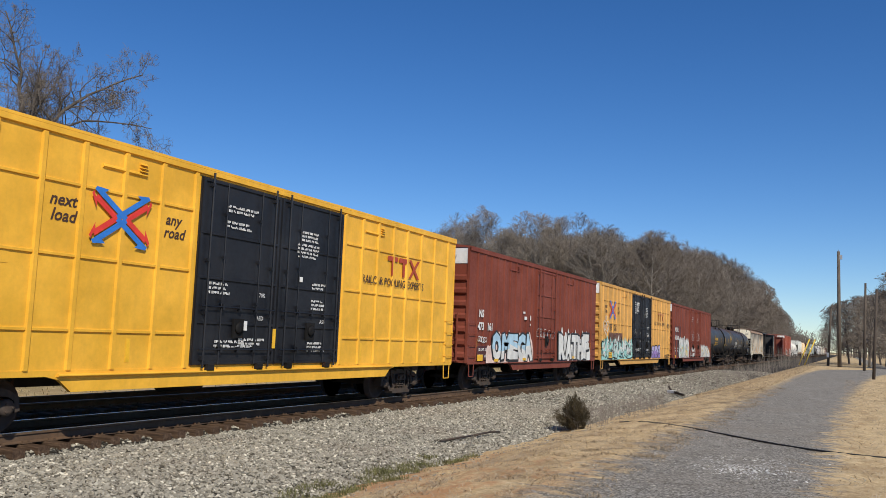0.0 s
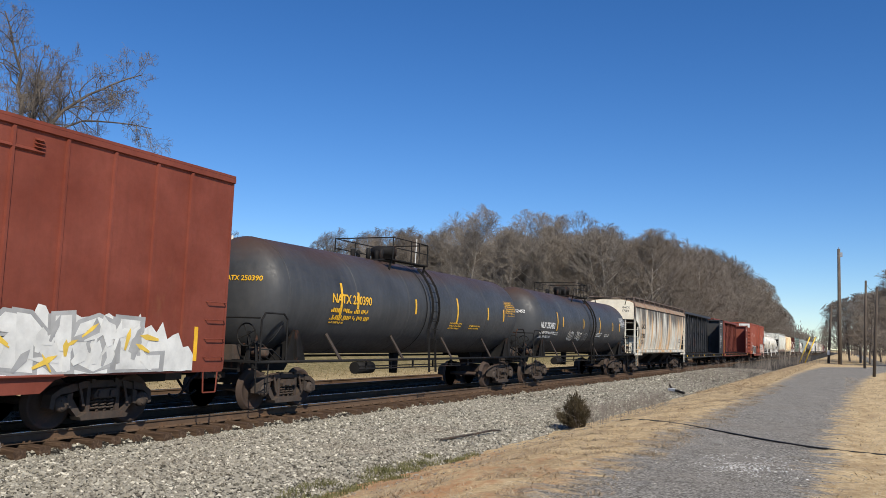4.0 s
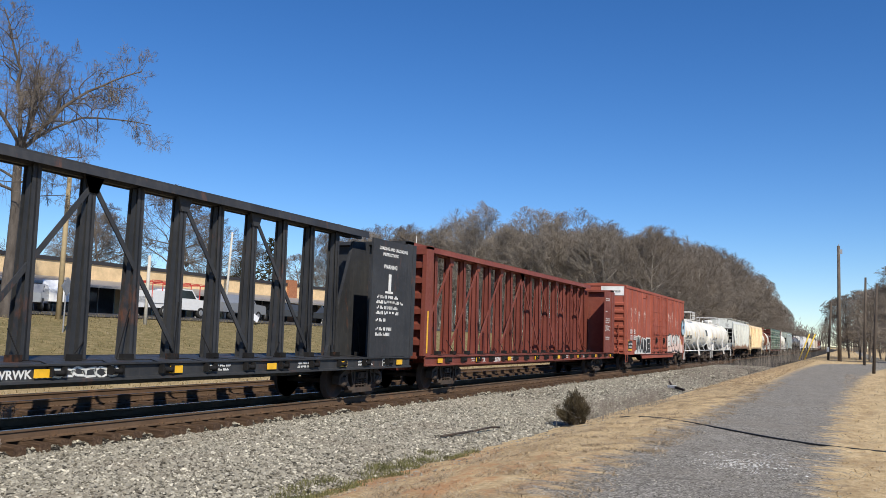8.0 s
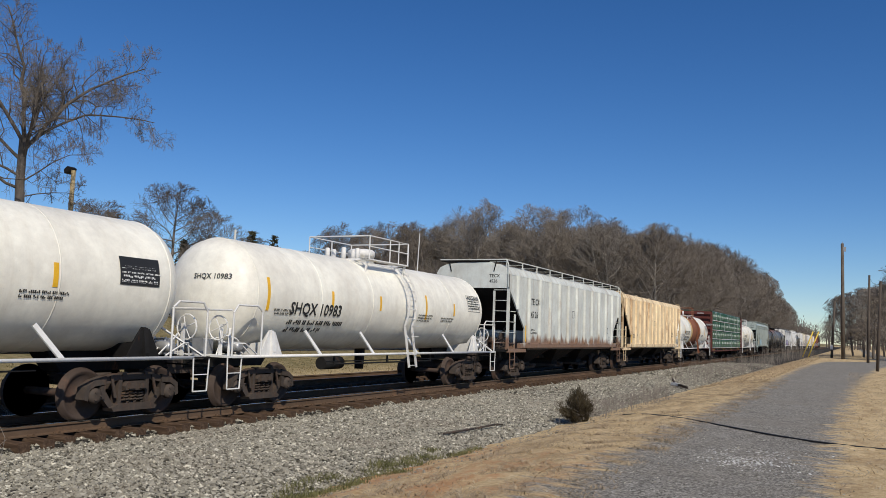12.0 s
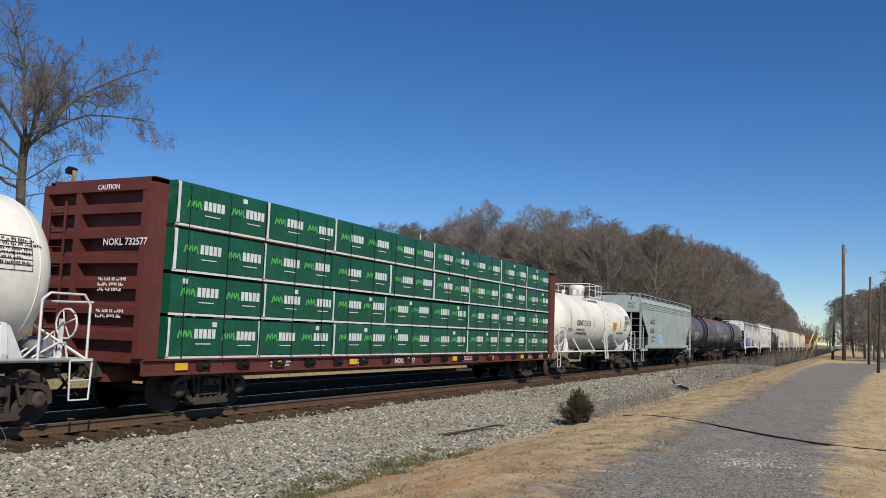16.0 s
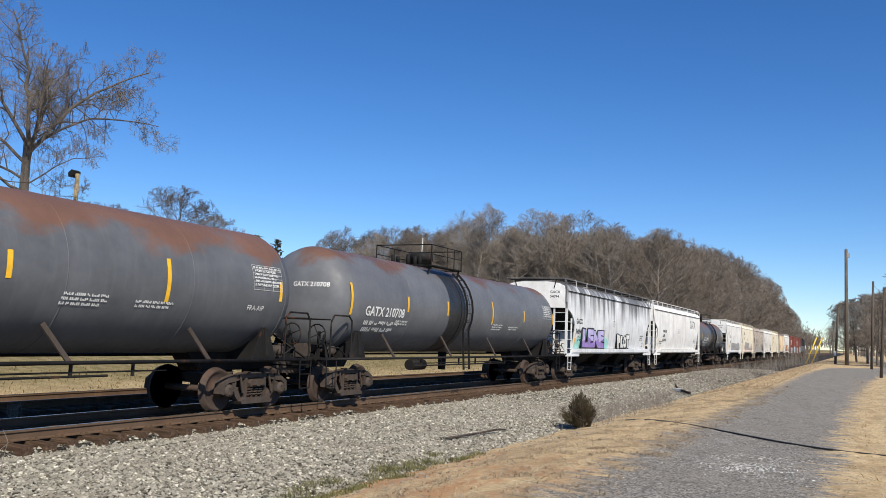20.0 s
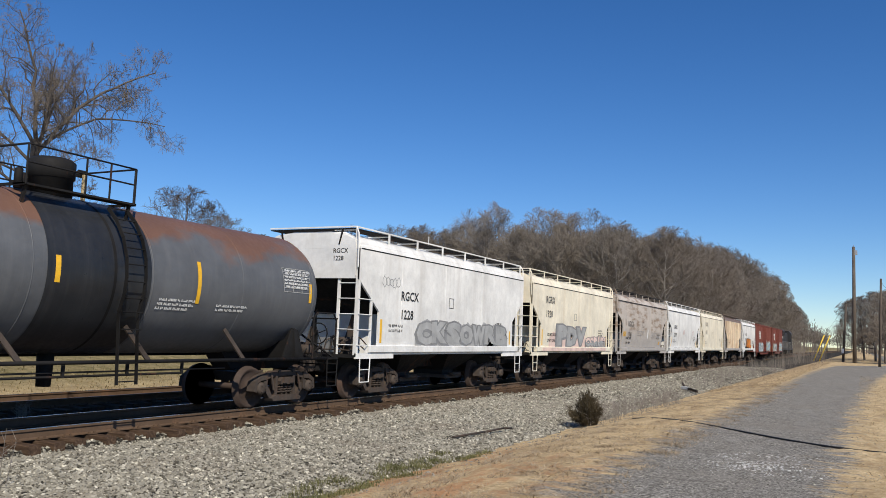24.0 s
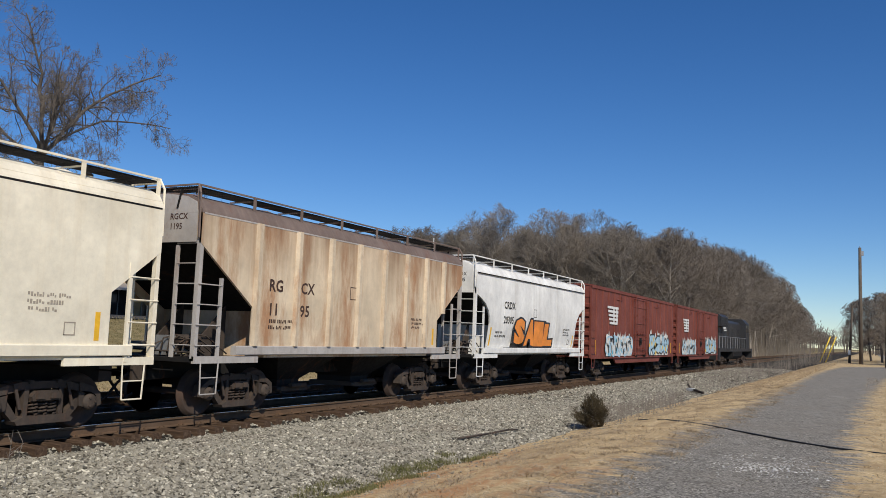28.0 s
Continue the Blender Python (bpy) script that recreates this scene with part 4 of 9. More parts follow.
def wildstyle(car, x, y0, y1, z0, z1, colours, n, seed, label):
    """Interlocked slanting blades of spray paint, layer over layer."""
    rng = random.Random(seed)
    top = None
    for k, colour in enumerate(colours):
        bm = bmesh.new()
        h = z1 - z0
        for i in range(n):
            a = rng.choice((65, 110, 75, 25, 155, 90)) + rng.gauss(0, 10)
            d = Vector((math.cos(radians(a)), math.sin(radians(a))))
            m = Vector((-d.y, d.x))
            ln, w = h * rng.uniform(0.25, 0.62), h * rng.uniform(0.04, 0.12) * (0.6 if k > 2 else 1.0)
            c = Vector((rng.uniform(y0 + 0.2, y1 - 0.2), rng.uniform(z0 + 0.12 * h, z1 - 0.25 * h)))
            pts = [c - d * ln / 2 - m * w * 0.4, c - d * ln / 2 + m * w * 0.5, c + d * ln * 0.15 + m * w, c + d * ln * 0.5, c + d * ln * 0.12 - m * w]
            bm.faces.new([bm.verts.new((x + 0.003 + 0.0011 * k + 0.00002 * i, p.x, min(max(p.y, z0 - 0.02), z1 + 0.1))) for p in pts])
        ob = part("graffiti" if top is None else "graffiti_blades", bm, CAN[colour], top or car, label if top is None else "")
        top = top or ob
    return top


def heart_tag(car, x, y, z, w, h, colour):
    """A sprayed heart outline with rays above it and illegible loops inside."""
    top = scrawl(car, x, y - w * 0.3, z - h * 0.25, w * 0.6, h * 0.45, colour, 6, 3, 0.014)
    bm = bmesh.new()
    pts = [(y + w * 0.03125 * 16 * math.sin(t) ** 3, z + h / 34 * (13 * math.cos(t) - 5 * math.cos(2 * t) - 2 * math.cos(3 * t) - math.cos(4 * t))) for t in (k * math.tau / 26 for k in range(27))]
    stroke(bm, x + 0.005, pts, 0.022)
    for a in (-0.5, -0.2, 0.1, 0.4):
        stroke(bm, x + 0.0055, [(y + 0.25 * math.sin(a), z + h * 0.42), (y + 0.42 * math.sin(a), z + h * 0.42 + 0.22 * math.cos(a))], 0.018)
    part("heart_outline", bm, CAN[colour], top)


def scrawl(car, x, y, z, w, h, colour, seed=1, strokes=5, r=0.014, name="scrawled_tag"):
    """A thin hand-drawn tag of looping strokes that spells nothing."""
    rng = random.Random(seed)
    bm = bmesh.new()
    for i in range(strokes):
        cx = y + w * (i + 0.5) / strokes
        a, p = rng.uniform(0, 6), []
        for k in range(7):
            a += rng.uniform(0.6, 1.5)
            p.append((cx + math.cos(a) * w / strokes * 0.7, z + h / 2 + math.sin(a) * h * rng.uniform(0.25, 0.55)))
        for (ya, za), (yb, zb) in zip(p, p[1:]):
            d = Vector((yb - ya, zb - za))
            if d.length < 1e-4:
                continue
            n = Vector((-d.y, d.x)).normalized() * r
            bm.faces.new([bm.verts.new((x + 0.004 + 0.0002 * i, ya + n.x, za + n.y)), bm.verts.new((x + 0.004 + 0.0002 * i, yb + n.x, zb + n.y)), bm.verts.new((x + 0.004 + 0.0002 * i, yb - n.x, zb - n.y)), bm.verts.new((x + 0.004 + 0.0002 * i, ya - n.x, za - n.y))])
    return part(name, bm, CAN[colour], car, f"thin {colour} scrawled tag")


# ---- boxcars ----
def boxcar(label, a, b, body, door, door_span, top=4.92, posts=(), rails=(), door_leaves=2, end_white=True, sill=0.70, panels=False, post_w=0.055, inset=2.6, head=-1.47):
    car, H = railcar("boxcar", label, a, b, inset)
    bm = bmesh.new()
    box(bm, -1.555, 1.555, -H + 0.06, H - 0.06, 1.0, top - 0.06)
    part("body", bm, body, car)
    bm = bmesh.new()
    prism(bm, [(-1.60, top - 0.05), (-1.60, top), (-0.8, top + 0.09), (0, top + 0.13), (0.8, top + 0.09), (1.60, top), (1.60, top - 0.05), (0, top - 0.04)], "y", -H, H)
    n = int(H * 2 / 1.15)
    for i in range(1, n):
        y = -H + i * 2 * H / n
        prism(bm, [(-1.59, top + 0.005), (0, top + 0.16), (1.59, top + 0.005), (1.59, top - 0.01), (0, top + 0.10), (-1.59, top - 0.01)], "y", y - 0.03, y + 0.03)
    part("roof", bm, body if not panels else YELLOW, car)
    bm = bmesh.new()
    prism(bm, [(1.54, top - 0.17), (1.605, top - 0.15), (1.605, top - 0.055), (1.54, top - 0.055)], "y", -H, H)
    part("side_plate", bm, body, car)
    # fish-belly side sill, cut away over the trucks
    k = H - inset - 1.45
    for s in (-1, 1):
        bm = bmesh.new()
        x0, x1 = sorted((s * 1.50, s * 1.575))
        prism(bm, [(-H + 0.05, 0.96), (-k - 0.25, 0.96), (-k, 0.90), (-k + 0.25, sill), (k - 0.25, sill), (k, 0.90), (k + 0.25, 0.96), (H - 0.05, 0.96), (H - 0.05, 1.06), (-H + 0.05, 1.06)], "x", x0, x1)
        part("side_sill", bm, body, car)
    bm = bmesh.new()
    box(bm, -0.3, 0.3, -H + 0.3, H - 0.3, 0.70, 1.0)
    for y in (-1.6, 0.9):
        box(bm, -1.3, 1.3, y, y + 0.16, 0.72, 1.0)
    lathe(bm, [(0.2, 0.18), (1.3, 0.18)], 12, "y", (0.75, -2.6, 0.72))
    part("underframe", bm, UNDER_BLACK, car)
    for y in posts:
        bm = bmesh.new()
        prism(bm, [(1.55, y - post_w), (1.60, y - post_w * 0.62), (1.60, y + post_w * 0.62), (1.55, y + post_w)], "z", 1.06, top - 0.17)
        part("post", bm, body, car)
    d0, d1 = door_span
    spans = [p for p in posts if p < d0], [p for p in posts if p > d1]
    for side in spans:
        for ya, yb in zip(side, side[1:]):
            for z in rails:
                bm = bmesh.new()
                prism(bm, [(1.55, z - 0.035), (1.588, z - 0.02), (1.588, z + 0.02), (1.55, z + 0.035)], "y", ya + post_w, yb - post_w)
                part("panel_rail", bm, body, car)
    # plug doors with ribs, lock rods and rollers on a rail
    lw = (d1 - d0) / door_leaves
    for i in range(door_leaves):
        y0, y1 = d0 + i * lw + 0.015, d0 + (i + 1) * lw - 0.015
        bm = bmesh.new()
        bbox(bm, 1.55, 1.595, y0, y1, 1.10, top - 0.20)
        leaf = part("door", bm, door, car, "plug door")
        bm = bmesh.new()
        for z in (1.14, 1.95, 2.85, 3.75, top - 0.26):
            bbox(bm, 1.594, 1.625, y0 + 0.02, y1 - 0.02, z - 0.035, z + 0.035)
        for y in (y0 + 0.05, y1 - 0.05):
            bbox(bm, 1.594, 1.622, y - 0.035, y + 0.035, 1.12, top - 0.22)
        part("door_rib", bm, door, leaf)
        bm = bmesh.new()
        for f in (0.28, 0.72):
            y = y0 + (y1 - y0) * f
            rod(bm, (1.655, y, 1.12), (1.655, y, top - 0.22), 0.016, n=6)
            for z in (1.5, 2.4, 3.3, 4.2):
                box(bm, 1.62, 1.67, y - 0.04, y + 0.04, z - 0.03, z + 0.03)
        part("lock_rod", bm, door, leaf)
        for f in (0.10, 0.90):
            bm = bmesh.new()
            y = y0 + (y1 - y0) * f
            rod(bm, (1.672, y, 1.05), (1.672, y, top - 0.10), 0.024, n=6)
            for z in (1.25, 2.15, 3.2, top - 0.35):
                box(bm, 1.60, 1.69, y - 0.05, y + 0.05, z - 0.035, z + 0.035)
            part("hinge_bar", bm, door, leaf)
        for z in (1.42, 2.28):
            bm = bmesh.new()
            rod(bm, (1.675, y0 + 0.12, z), (1.675, y1 - 0.12, z), 0.017, n=6)
            for f in (0.3, 0.5, 0.7):
                y = y0 + (y1 - y0) * f
                box(bm, 1.62, 1.69, y - 0.03, y + 0.03, z - 0.06, z + 0.06)
            part("lock_bar", bm, door, leaf)
        bm = bmesh.new()
        ym = (y0 + y1) / 2
        box(bm, 1.62, 1.665, ym - 0.16, ym + 0.16, 1.66, 2.06)
        lathe(bm, [(1.665, 0.12), (1.70, 0.12), (1.71, 0.05)], 12, "x", (0, ym, 1.86))
        part("lock_box", bm, UNDER_BLACK, leaf, "grimy door lock housing")
        for f in (0.2, 0.8):
            y = y0 + (y1 - y0) * f
            bm = bmesh.new()
            bbox(bm, 1.58, 1.68, y - 0.09, y + 0.09, 1.0, 1.13)
            part("door_roller", bm, UNDER_BLACK, leaf)
    bm = bmesh.new()
    bbox(bm, 1.57, 1.65, -H * 0.58, H * 0.58, 0.955, 1.0)
    part("door_track", bm, body, car)
    # corrugated end that faces along the track, with a flat head panel
    for s in (-1, 1):
        bm = bmesh.new()
        y = s * (H - 0.06)
        box(bm, -1.47, 1.47, min(y - s * 0.02, y + s * 0.012), max(y - s * 0.02, y + s * 0.012), 1.0, top - 0.06)
        wall = part("end_wall", bm, body, car, "corrugated steel end")
        for x in (-1.52, 1.52):
            bm = bmesh.new()
            box(bm, x - 0.045, x + 0.045, min(y, y + s * 0.06), max(y, y + s * 0.06), 1.0, top - 0.05)
            part("corner_post", bm, body, wall)
        for z in np.arange(1.25, top - 0.75, 0.44):
            bm = bmesh.new()
            prism(bm, [(y + s * p, z + h) for p, h in ((-0.01, -0.15), (0.10, -0.06), (0.10, 0.06), (-0.01, 0.15))], "x", -1.46, 1.46)
            part("rib", bm, body, wall)
        bm = bmesh.new()
        box(bm, head, 1.47, min(y, y + s * 0.035), max(y, y + s * 0.035), top - 0.60, top - 0.06)
        part("end_panel", bm, END_WHITE if end_white else body, car, "white head panel" if end_white else "")
    for y in (-H + 0.08, H - 0.62):
        for z in (1.25, 1.62, 2.0, 2.36):
            bm = bmesh.new()
            rungs(bm, 1.56, y, y + 0.54, (z,))
            part("grab_iron", bm, body, car)
    for y in (-H + 0.38, H - 0.38):
        bm = bmesh.new()
        stirrup(bm, 1.56, y, 1.0, 0.55)
        part("step", bm, body, car)
    # ladder and brake wheel at the end that the viewer sees
    bm = bmesh.new()
    for x in (0.75, 1.2):
        beam(bm, (x, -H - 0.10, 1.0), (x, -H - 0.10, 2.75), 0.05, 0.03)
    for z in np.arange(1.15, 2.8, 0.34):
        rod(bm, (0.75, -H - 0.10, z), (1.2, -H - 0.10, z), 0.012, n=5)
    box(bm, -1.3, 1.3, -H - 0.32, -H - 0.02, 1.06, 1.10)
    part("end_ladder", bm, body, car)
    for y in (-H + 0.72, d0 - 1.6, d1 + 1.1, H - 0.9):
        strip(car, y, y + 0.10, 1.18, 1.85 if abs(y) > H - 1 else 1.6, 1.558)
    for s in (-1, 1):
        bm = bmesh.new()
        y = s * H * 0.46
        prism(bm, [(1.556, top - 0.53), (1.60, top - 0.50), (1.59, top - 0.47), (1.556, top - 0.45)], "y", y - 0.55, y + 0.45)
        part("vent_hood", bm, body, car)
        bm = bmesh.new()
        for k in range(3):
            prism(bm, [(1.556, top - 0.43 + 0.06 * k), (1.625, top - 0.44 + 0.06 * k), (1.556, top - 0.39 + 0.06 * k)], "y", y + 0.28, y + 0.44)
        part("vent", bm, body, car)
    return car, H


def end_mark(car, H, text, top, material=STENCIL_BLACK, size=0.17, x=0.30):
    """Writing on the head panel of the end; it reads along +x... the end faces -y."""
    ob = letters(text, size, material, car, 0, 0, 0, "end_lettering")
    for v in ob.data.vertices:
        v.co = (x + v.co.y, -H - 0.002 if H > 0 else 0, top - 0.42 + v.co.z)
    return ob


def arrow_logo(car, y, z, x, w, h):
    """A cross of two-coloured arms, each ending in a barbed arrowhead."""
    for material, lane in ((LOGO_BLUE, 1), (LOGO_RED, -1)):
        bm = bmesh.new()
        for sy in (-1, 1):
            for sz in (-1, 1):
                d = Vector((sy * w / 2, sz * h / 2))
                n = Vector((-d.y, d.x)).normalized()
                if n.y * sz < 0:
                    n = -n
                d1 = d.normalized()
                q0, q1 = (0.012, 0.115) if lane > 0 else (-0.115, -0.012)
                c, t = Vector((y, z)), Vector((y, z)) + d
                xx = x + 0.003 + 0.0005 * lane + 0.0001 * (sy + 2 * sz)
                bm.faces.new([bm.verts.new((xx, *p)) for p in (c + n * q0 - d1 * 0.08, t + n * q0, t + n * q1, c + n * q1 - d1 * 0.08)])
                tip = t + d1 * 0.10
                bm.faces.new([bm.verts.new((xx + 0.0016, *p)) for p in (t - d1 * 0.06 + n * q0, t + n * lane * 0.21 - d1 * 0.13, tip + n * lane * 0.08, tip + n * lane * 0.012)])
        part("logo", bm, material, car, "cross of red and blue barbed arrows" if lane > 0 else "")


def pool_car(label, a, b, body, old):
    left = [-9.0, -8.05, -6.95, -6.1, -5.3, -4.4, -3.5, -2.62]
    right = [2.85, 3.72, 4.53, 5.39, 6.2, 7.1, 8.0, 8.95]
    car, H = boxcar(label, a, b, body, DOOR_BLACK, (-2.5, 2.7), 5.07, left + right, (4.15, 2.95, 1.72), panels=not old, post_w=0.06)
    ink = STENCIL_BROWN if old else LOGO_RUST
    off = -2.65 if old else 0.0
    letters("next", 0.29, STENCIL_BROWN, car, -5.92 + off, 3.76, 1.563, lean=0.25, bold=0.006)
    letters("load", 0.29, STENCIL_BROWN, car, -5.88 + off, 3.50, 1.563, lean=0.25, bold=0.006)
    letters("any", 0.29, STENCIL_BROWN, car, -3.37 + off, 3.77, 1.563, lean=0.25, bold=0.006)
    letters("road", 0.29, STENCIL_BROWN, car, -3.40 + off, 3.52, 1.563, lean=0.25, bold=0.006)
    arrow_logo(car, -4.45 + off, 3.70, 1.6005, 1.10, 0.74)
    letters("RAILCAR POOLING EXPERTS", 0.30, STENCIL_BROWN, car, 3.72, 3.22, 1.5935, squeeze=0.92, bold=0.004)
    bm = bmesh.new()
    for y0, y1, z0, z1 in ((5.05, 5.62, 3.93, 4.06), (5.27, 5.40, 3.52, 3.93), (5.70, 6.27, 3.93, 4.06), (5.92, 6.05, 3.52, 3.93)):
        box(bm, 1.591, 1.594, y0, y1, z0, z1)
    for ya, yb in ((6.36, 6.88), (6.88, 6.36)):
        bm.faces.new([bm.verts.new((1.594 + 0.001 * (ya > yb), *u)) for u in ((ya - 0.07, 3.52), (ya + 0.07, 3.52), (yb + 0.07, 4.06), (yb - 0.07, 4.06))])
    part("logo", bm, ink if not old else plain("faded_logo", (0.50, 0.20, 0.07), 0.6), car, "faded rust-red emblem" if old else "rust-red emblem")
    for y, z, r, w in ((-1.75, 4.35, 2, 1.1), (-1.8, 4.02, 2, 1.1), (-2.2, 2.72, 3, 0.6), (-1.9, 1.55, 2, 1.1), (0.9, 4.15, 3, 0.75), (0.75, 3.85, 4, 0.9), (1.4, 2.95, 2, 0.5), (1.4, 2.55, 3, 0.5), (1.3, 1.55, 3, 0.7), (-1.2, 1.6, 2, 0.9)):
        bars(car, STENCIL_WHITE, y, z, 1.6265, r, w, 0.055, seed=int(z * 10))
    bm = bmesh.new()
    for y, z, w, h in ((-1.05, 1.82, 0.16, 0.20), (1.35, 1.82, 0.16, 0.20), (0.9, 3.0, 0.12, 0.12)):
        box(bm, 1.627, 1.63, y, y + w, z, z + h)
    part("placard", bm, STENCIL_WHITE, car, "small white placard")
    for y in (-1.05, 1.35):
        letters("ASD", 0.13, STENCIL_WHITE, car, y + 0.45, 2.05, 1.627)
    letters("70K", 0.13, STENCIL_WHITE, car, -0.55, 2.55, 1.627)
    strip(car, 0.0, 0.11, 1.45, 1.88, 1.627)
    bm = bmesh.new()
    box(bm, 1.557, 1.562, -6.95, -6.55, 2.72, 3.02)
    part("placard", bm, YELLOW, car)
    return car, H


# ---- tank cars ----
def wrap_x(ob, r, zc, lift=0.016):
    """Lay flat writing on a round shell."""
    for v in ob.data.vertices:
        h = max(-0.98 * r, min(0.98 * r, v.co.z - zc))
        v.co.x = math.sqrt(r * r - h * h) + lift
    return ob


def shell_patch(car, name, material, y0, y1, a0, a1, r, zc, lift=0.004, label="", n=8):
    """A patch of paint on a round shell between two heights given as angles from the level."""
    bm = bmesh.new()
    rows = []
    n = max(n, int(abs(a1 - a0) / 3))
    lift += 0.004
    for k in range(n + 1):
        a = radians(a0 + (a1 - a0) * k / n)
        rows.append([bm.verts.new(((r + lift) * math.cos(a), y, zc + (r + lift) * math.sin(a))) for y in (y0, y1)])
    for p, q in zip(rows, rows[1:]):
        f = bm.faces.new((p[0], p[1], q[1], q[0]))
        f.smooth = True
    return part(name, bm, material, car, label)


def tank_car(label, a, b, paint_shell, r=1.45, zc=2.80, mark="", ink=STENCIL_WHITE, mark_y=-4.6, mark_z=2.35, trim=None, rail=None, dome_h=0.42, band=None, straps=True, ladder_y=0.0, mark_size=0.36, top_rail=None, stripes=(-5.2, -4.4, -1.1, 1.9, 4.5, 6.0), spill=0, table=False, labels_at=((1.4, 2.25, 3, 1.0), (3.0, 2.2, 2, 0.9), (-5.6, 2.15, 2, 0.8))):
    car, H = railcar("tank_car", label, a, b, 1.75)
    trim = trim or UNDER_BLACK
    rail = rail or trim
    E = H - 0.55
    head = [(-E + r * 0.5 * (1 - math.cos(t)), r * math.sin(t)) for t in (0.12, 0.3, 0.5, 0.75, 1.0, 1.25, math.pi / 2)]
    prof = head + [(y, r) for y in np.linspace(-E + r * 0.5 + 0.4, E - r * 0.5 - 0.4, 7)] + [(-y, q) for y, q in head[::-1]]
    bm = bmesh.new()
    lathe(bm, prof, 48, "y", (0, 0, zc))
    part("shell", bm, paint_shell, car, "welded cylindrical tank with rounded heads")
    for y in np.linspace(-E + r * 0.5, E - r * 0.5, 6):
        bm = bmesh.new()
        lathe(bm, [(y - 0.012, r + 0.0), (y - 0.008, r + 0.006), (y + 0.008, r + 0.006), (y + 0.012, r)], 48, "y", (0, 0, zc))
        part("weld_seam", bm, paint_shell, car)
    # stub sills, saddles, long side pipes and struts
    for s in (-1, 1):
        bm = bmesh.new()
        y = s * (H - 1.75)
        prism(bm, [(-1.35, 1.10), (1.35, 1.10), (1.38, 1.22), (1.30, zc - 0.82), (1.22, zc - 0.80), (1.02, zc - 1.08), (0, zc - r + 0.1), (-1.02, zc - 1.08), (-1.22, zc - 0.80), (-1.30, zc - 0.82), (-1.38, 1.22)], "y", y - 0.05, y + 0.05)
        for x in (1.27, -1.27):
            prism(bm, [(y - 0.42, 1.1), (y + 0.42, 1.1), (y + 0.11, zc - 0.84), (y - 0.11, zc - 0.84)], "x", x - 0.02, x + 0.02)
        part("saddle", bm, trim, car, "tapered saddle plates under the tank")
        bm = bmesh.new()
        sill = [(s * (H - 0.1), 0.84), (s * (H - 0.1), 1.12), (s * (H - 1.9), 1.27), (s * (H - 3.1), 1.30), (s * (H - 2.7), 0.84)]
        prism(bm, sill, "x", -0.26, 0.26)
        part("stub_sill", bm, UNDER_BLACK, car)
        bm = bmesh.new()
        box(bm, -1.45, 1.45, s * (H - 0.35) - 0.22, s * (H - 0.35) + 0.22, 1.10, 1.14)
        part("end_platform", bm, trim, car)
        bm = bmesh.new()
        x = 1.42
        yy = s * (H - 0.2)
        tube(bm, [(x, yy - s * 0.05, 1.12), (x, yy - s * 0.05, 2.05), (x, yy - s * 0.18, 2.22), (x, s * (H - 1.05), 2.22), (x, s * (H - 1.2), 2.10), (x, s * (H - 1.2), 1.12)], 0.022, 6)
        tube(bm, [(x, s * (H - 1.2), 1.12), (-x, s * (H - 1.2), 1.12)], 0.02, 6)
        tube(bm, [(-x, yy, 2.1), (x, yy, 2.1)], 0.02, 6)
        part("end_handrail", bm, rail, car)
        bm = bmesh.new()
        stirrup(bm, 1.42, s * (H - 0.35), 1.12, 0.45, 0.45)
        rod(bm, (1.42, s * (H - 0.35) - 0.2, 0.78), (1.42, s * (H - 0.35) + 0.2, 0.78), 0.012, n=5)
        part("step", bm, rail, car)
    bm = bmesh.new()
    rod(bm, (1.40, -H + 0.3, 1.12), (1.40, H - 0.3, 1.12), 0.035, n=8)
    rod(bm, (-1.40, -H + 0.3, 1.12), (-1.40, H - 0.3, 1.12), 0.035, n=8)
    part("side_pipe", bm, rail, car)
    for y in np.linspace(-H + 3.6, H - 3.6, 4):
        bm = bmesh.new()
        beam(bm, (1.38, y, 1.12), (1.16, y - 0.42, zc - r * 0.62), 0.10, 0.03, (0, 1, 0))
        part("strut", bm, rail if rail is not UNDER_BLACK else RUNNING_GEAR, car)
    bm = bmesh.new()
    lathe(bm, [(-H * 0.35, 0.17), (-H * 0.35 + 0.9, 0.17)], 12, "y", (0.55, 0, 0.86))
    for y in np.arange(-H * 0.42, H * 0.44, 1.35):
        box(bm, 1.27, 1.31, y, y + 0.05, 0.86, 1.13)
    rod(bm, (1.29, -H * 0.46, 0.95), (1.29, H * 0.46, 0.95), 0.016)
    rod(bm, (1.27, -H * 0.46, 0.88), (1.27, H * 0.30, 0.88), 0.022)
    lathe(bm, [(0.62, 0.13), (zc - r + 0.05, 0.16)], 10, "z", (0, 0.2, 0))
    part("brake_rigging", bm, UNDER_BLACK, car)
    # manway, platform and railing on top
    zt = zc + r
    y0 = ladder_y - 0.7
    bm = bmesh.new()
    lathe(bm, [(zt - 0.1, 0.38), (zt + dome_h * 0.5, 0.38), (zt + dome_h * 0.52, 0.41), (zt + dome_h, 0.41), (zt + dome_h + 0.06, 0.33)], 20, "z", (0, y0, 0))
    part("manway", bm, trim if band is None else band, car, "round manway housing")
    bm = bmesh.new()
    for k in range(5):
        a = k * 1.3
        lathe(bm, [(zt - 0.05, 0.07), (zt + 0.28, 0.07), (zt + 0.30, 0.04)], 8, "z", (0.5 * math.cos(a), y0 - 1.0 + 0.35 * math.sin(a), 0))
    part("valve", bm, trim, car)
    for x in (-0.95, 0.80):
        bm = bmesh.new()
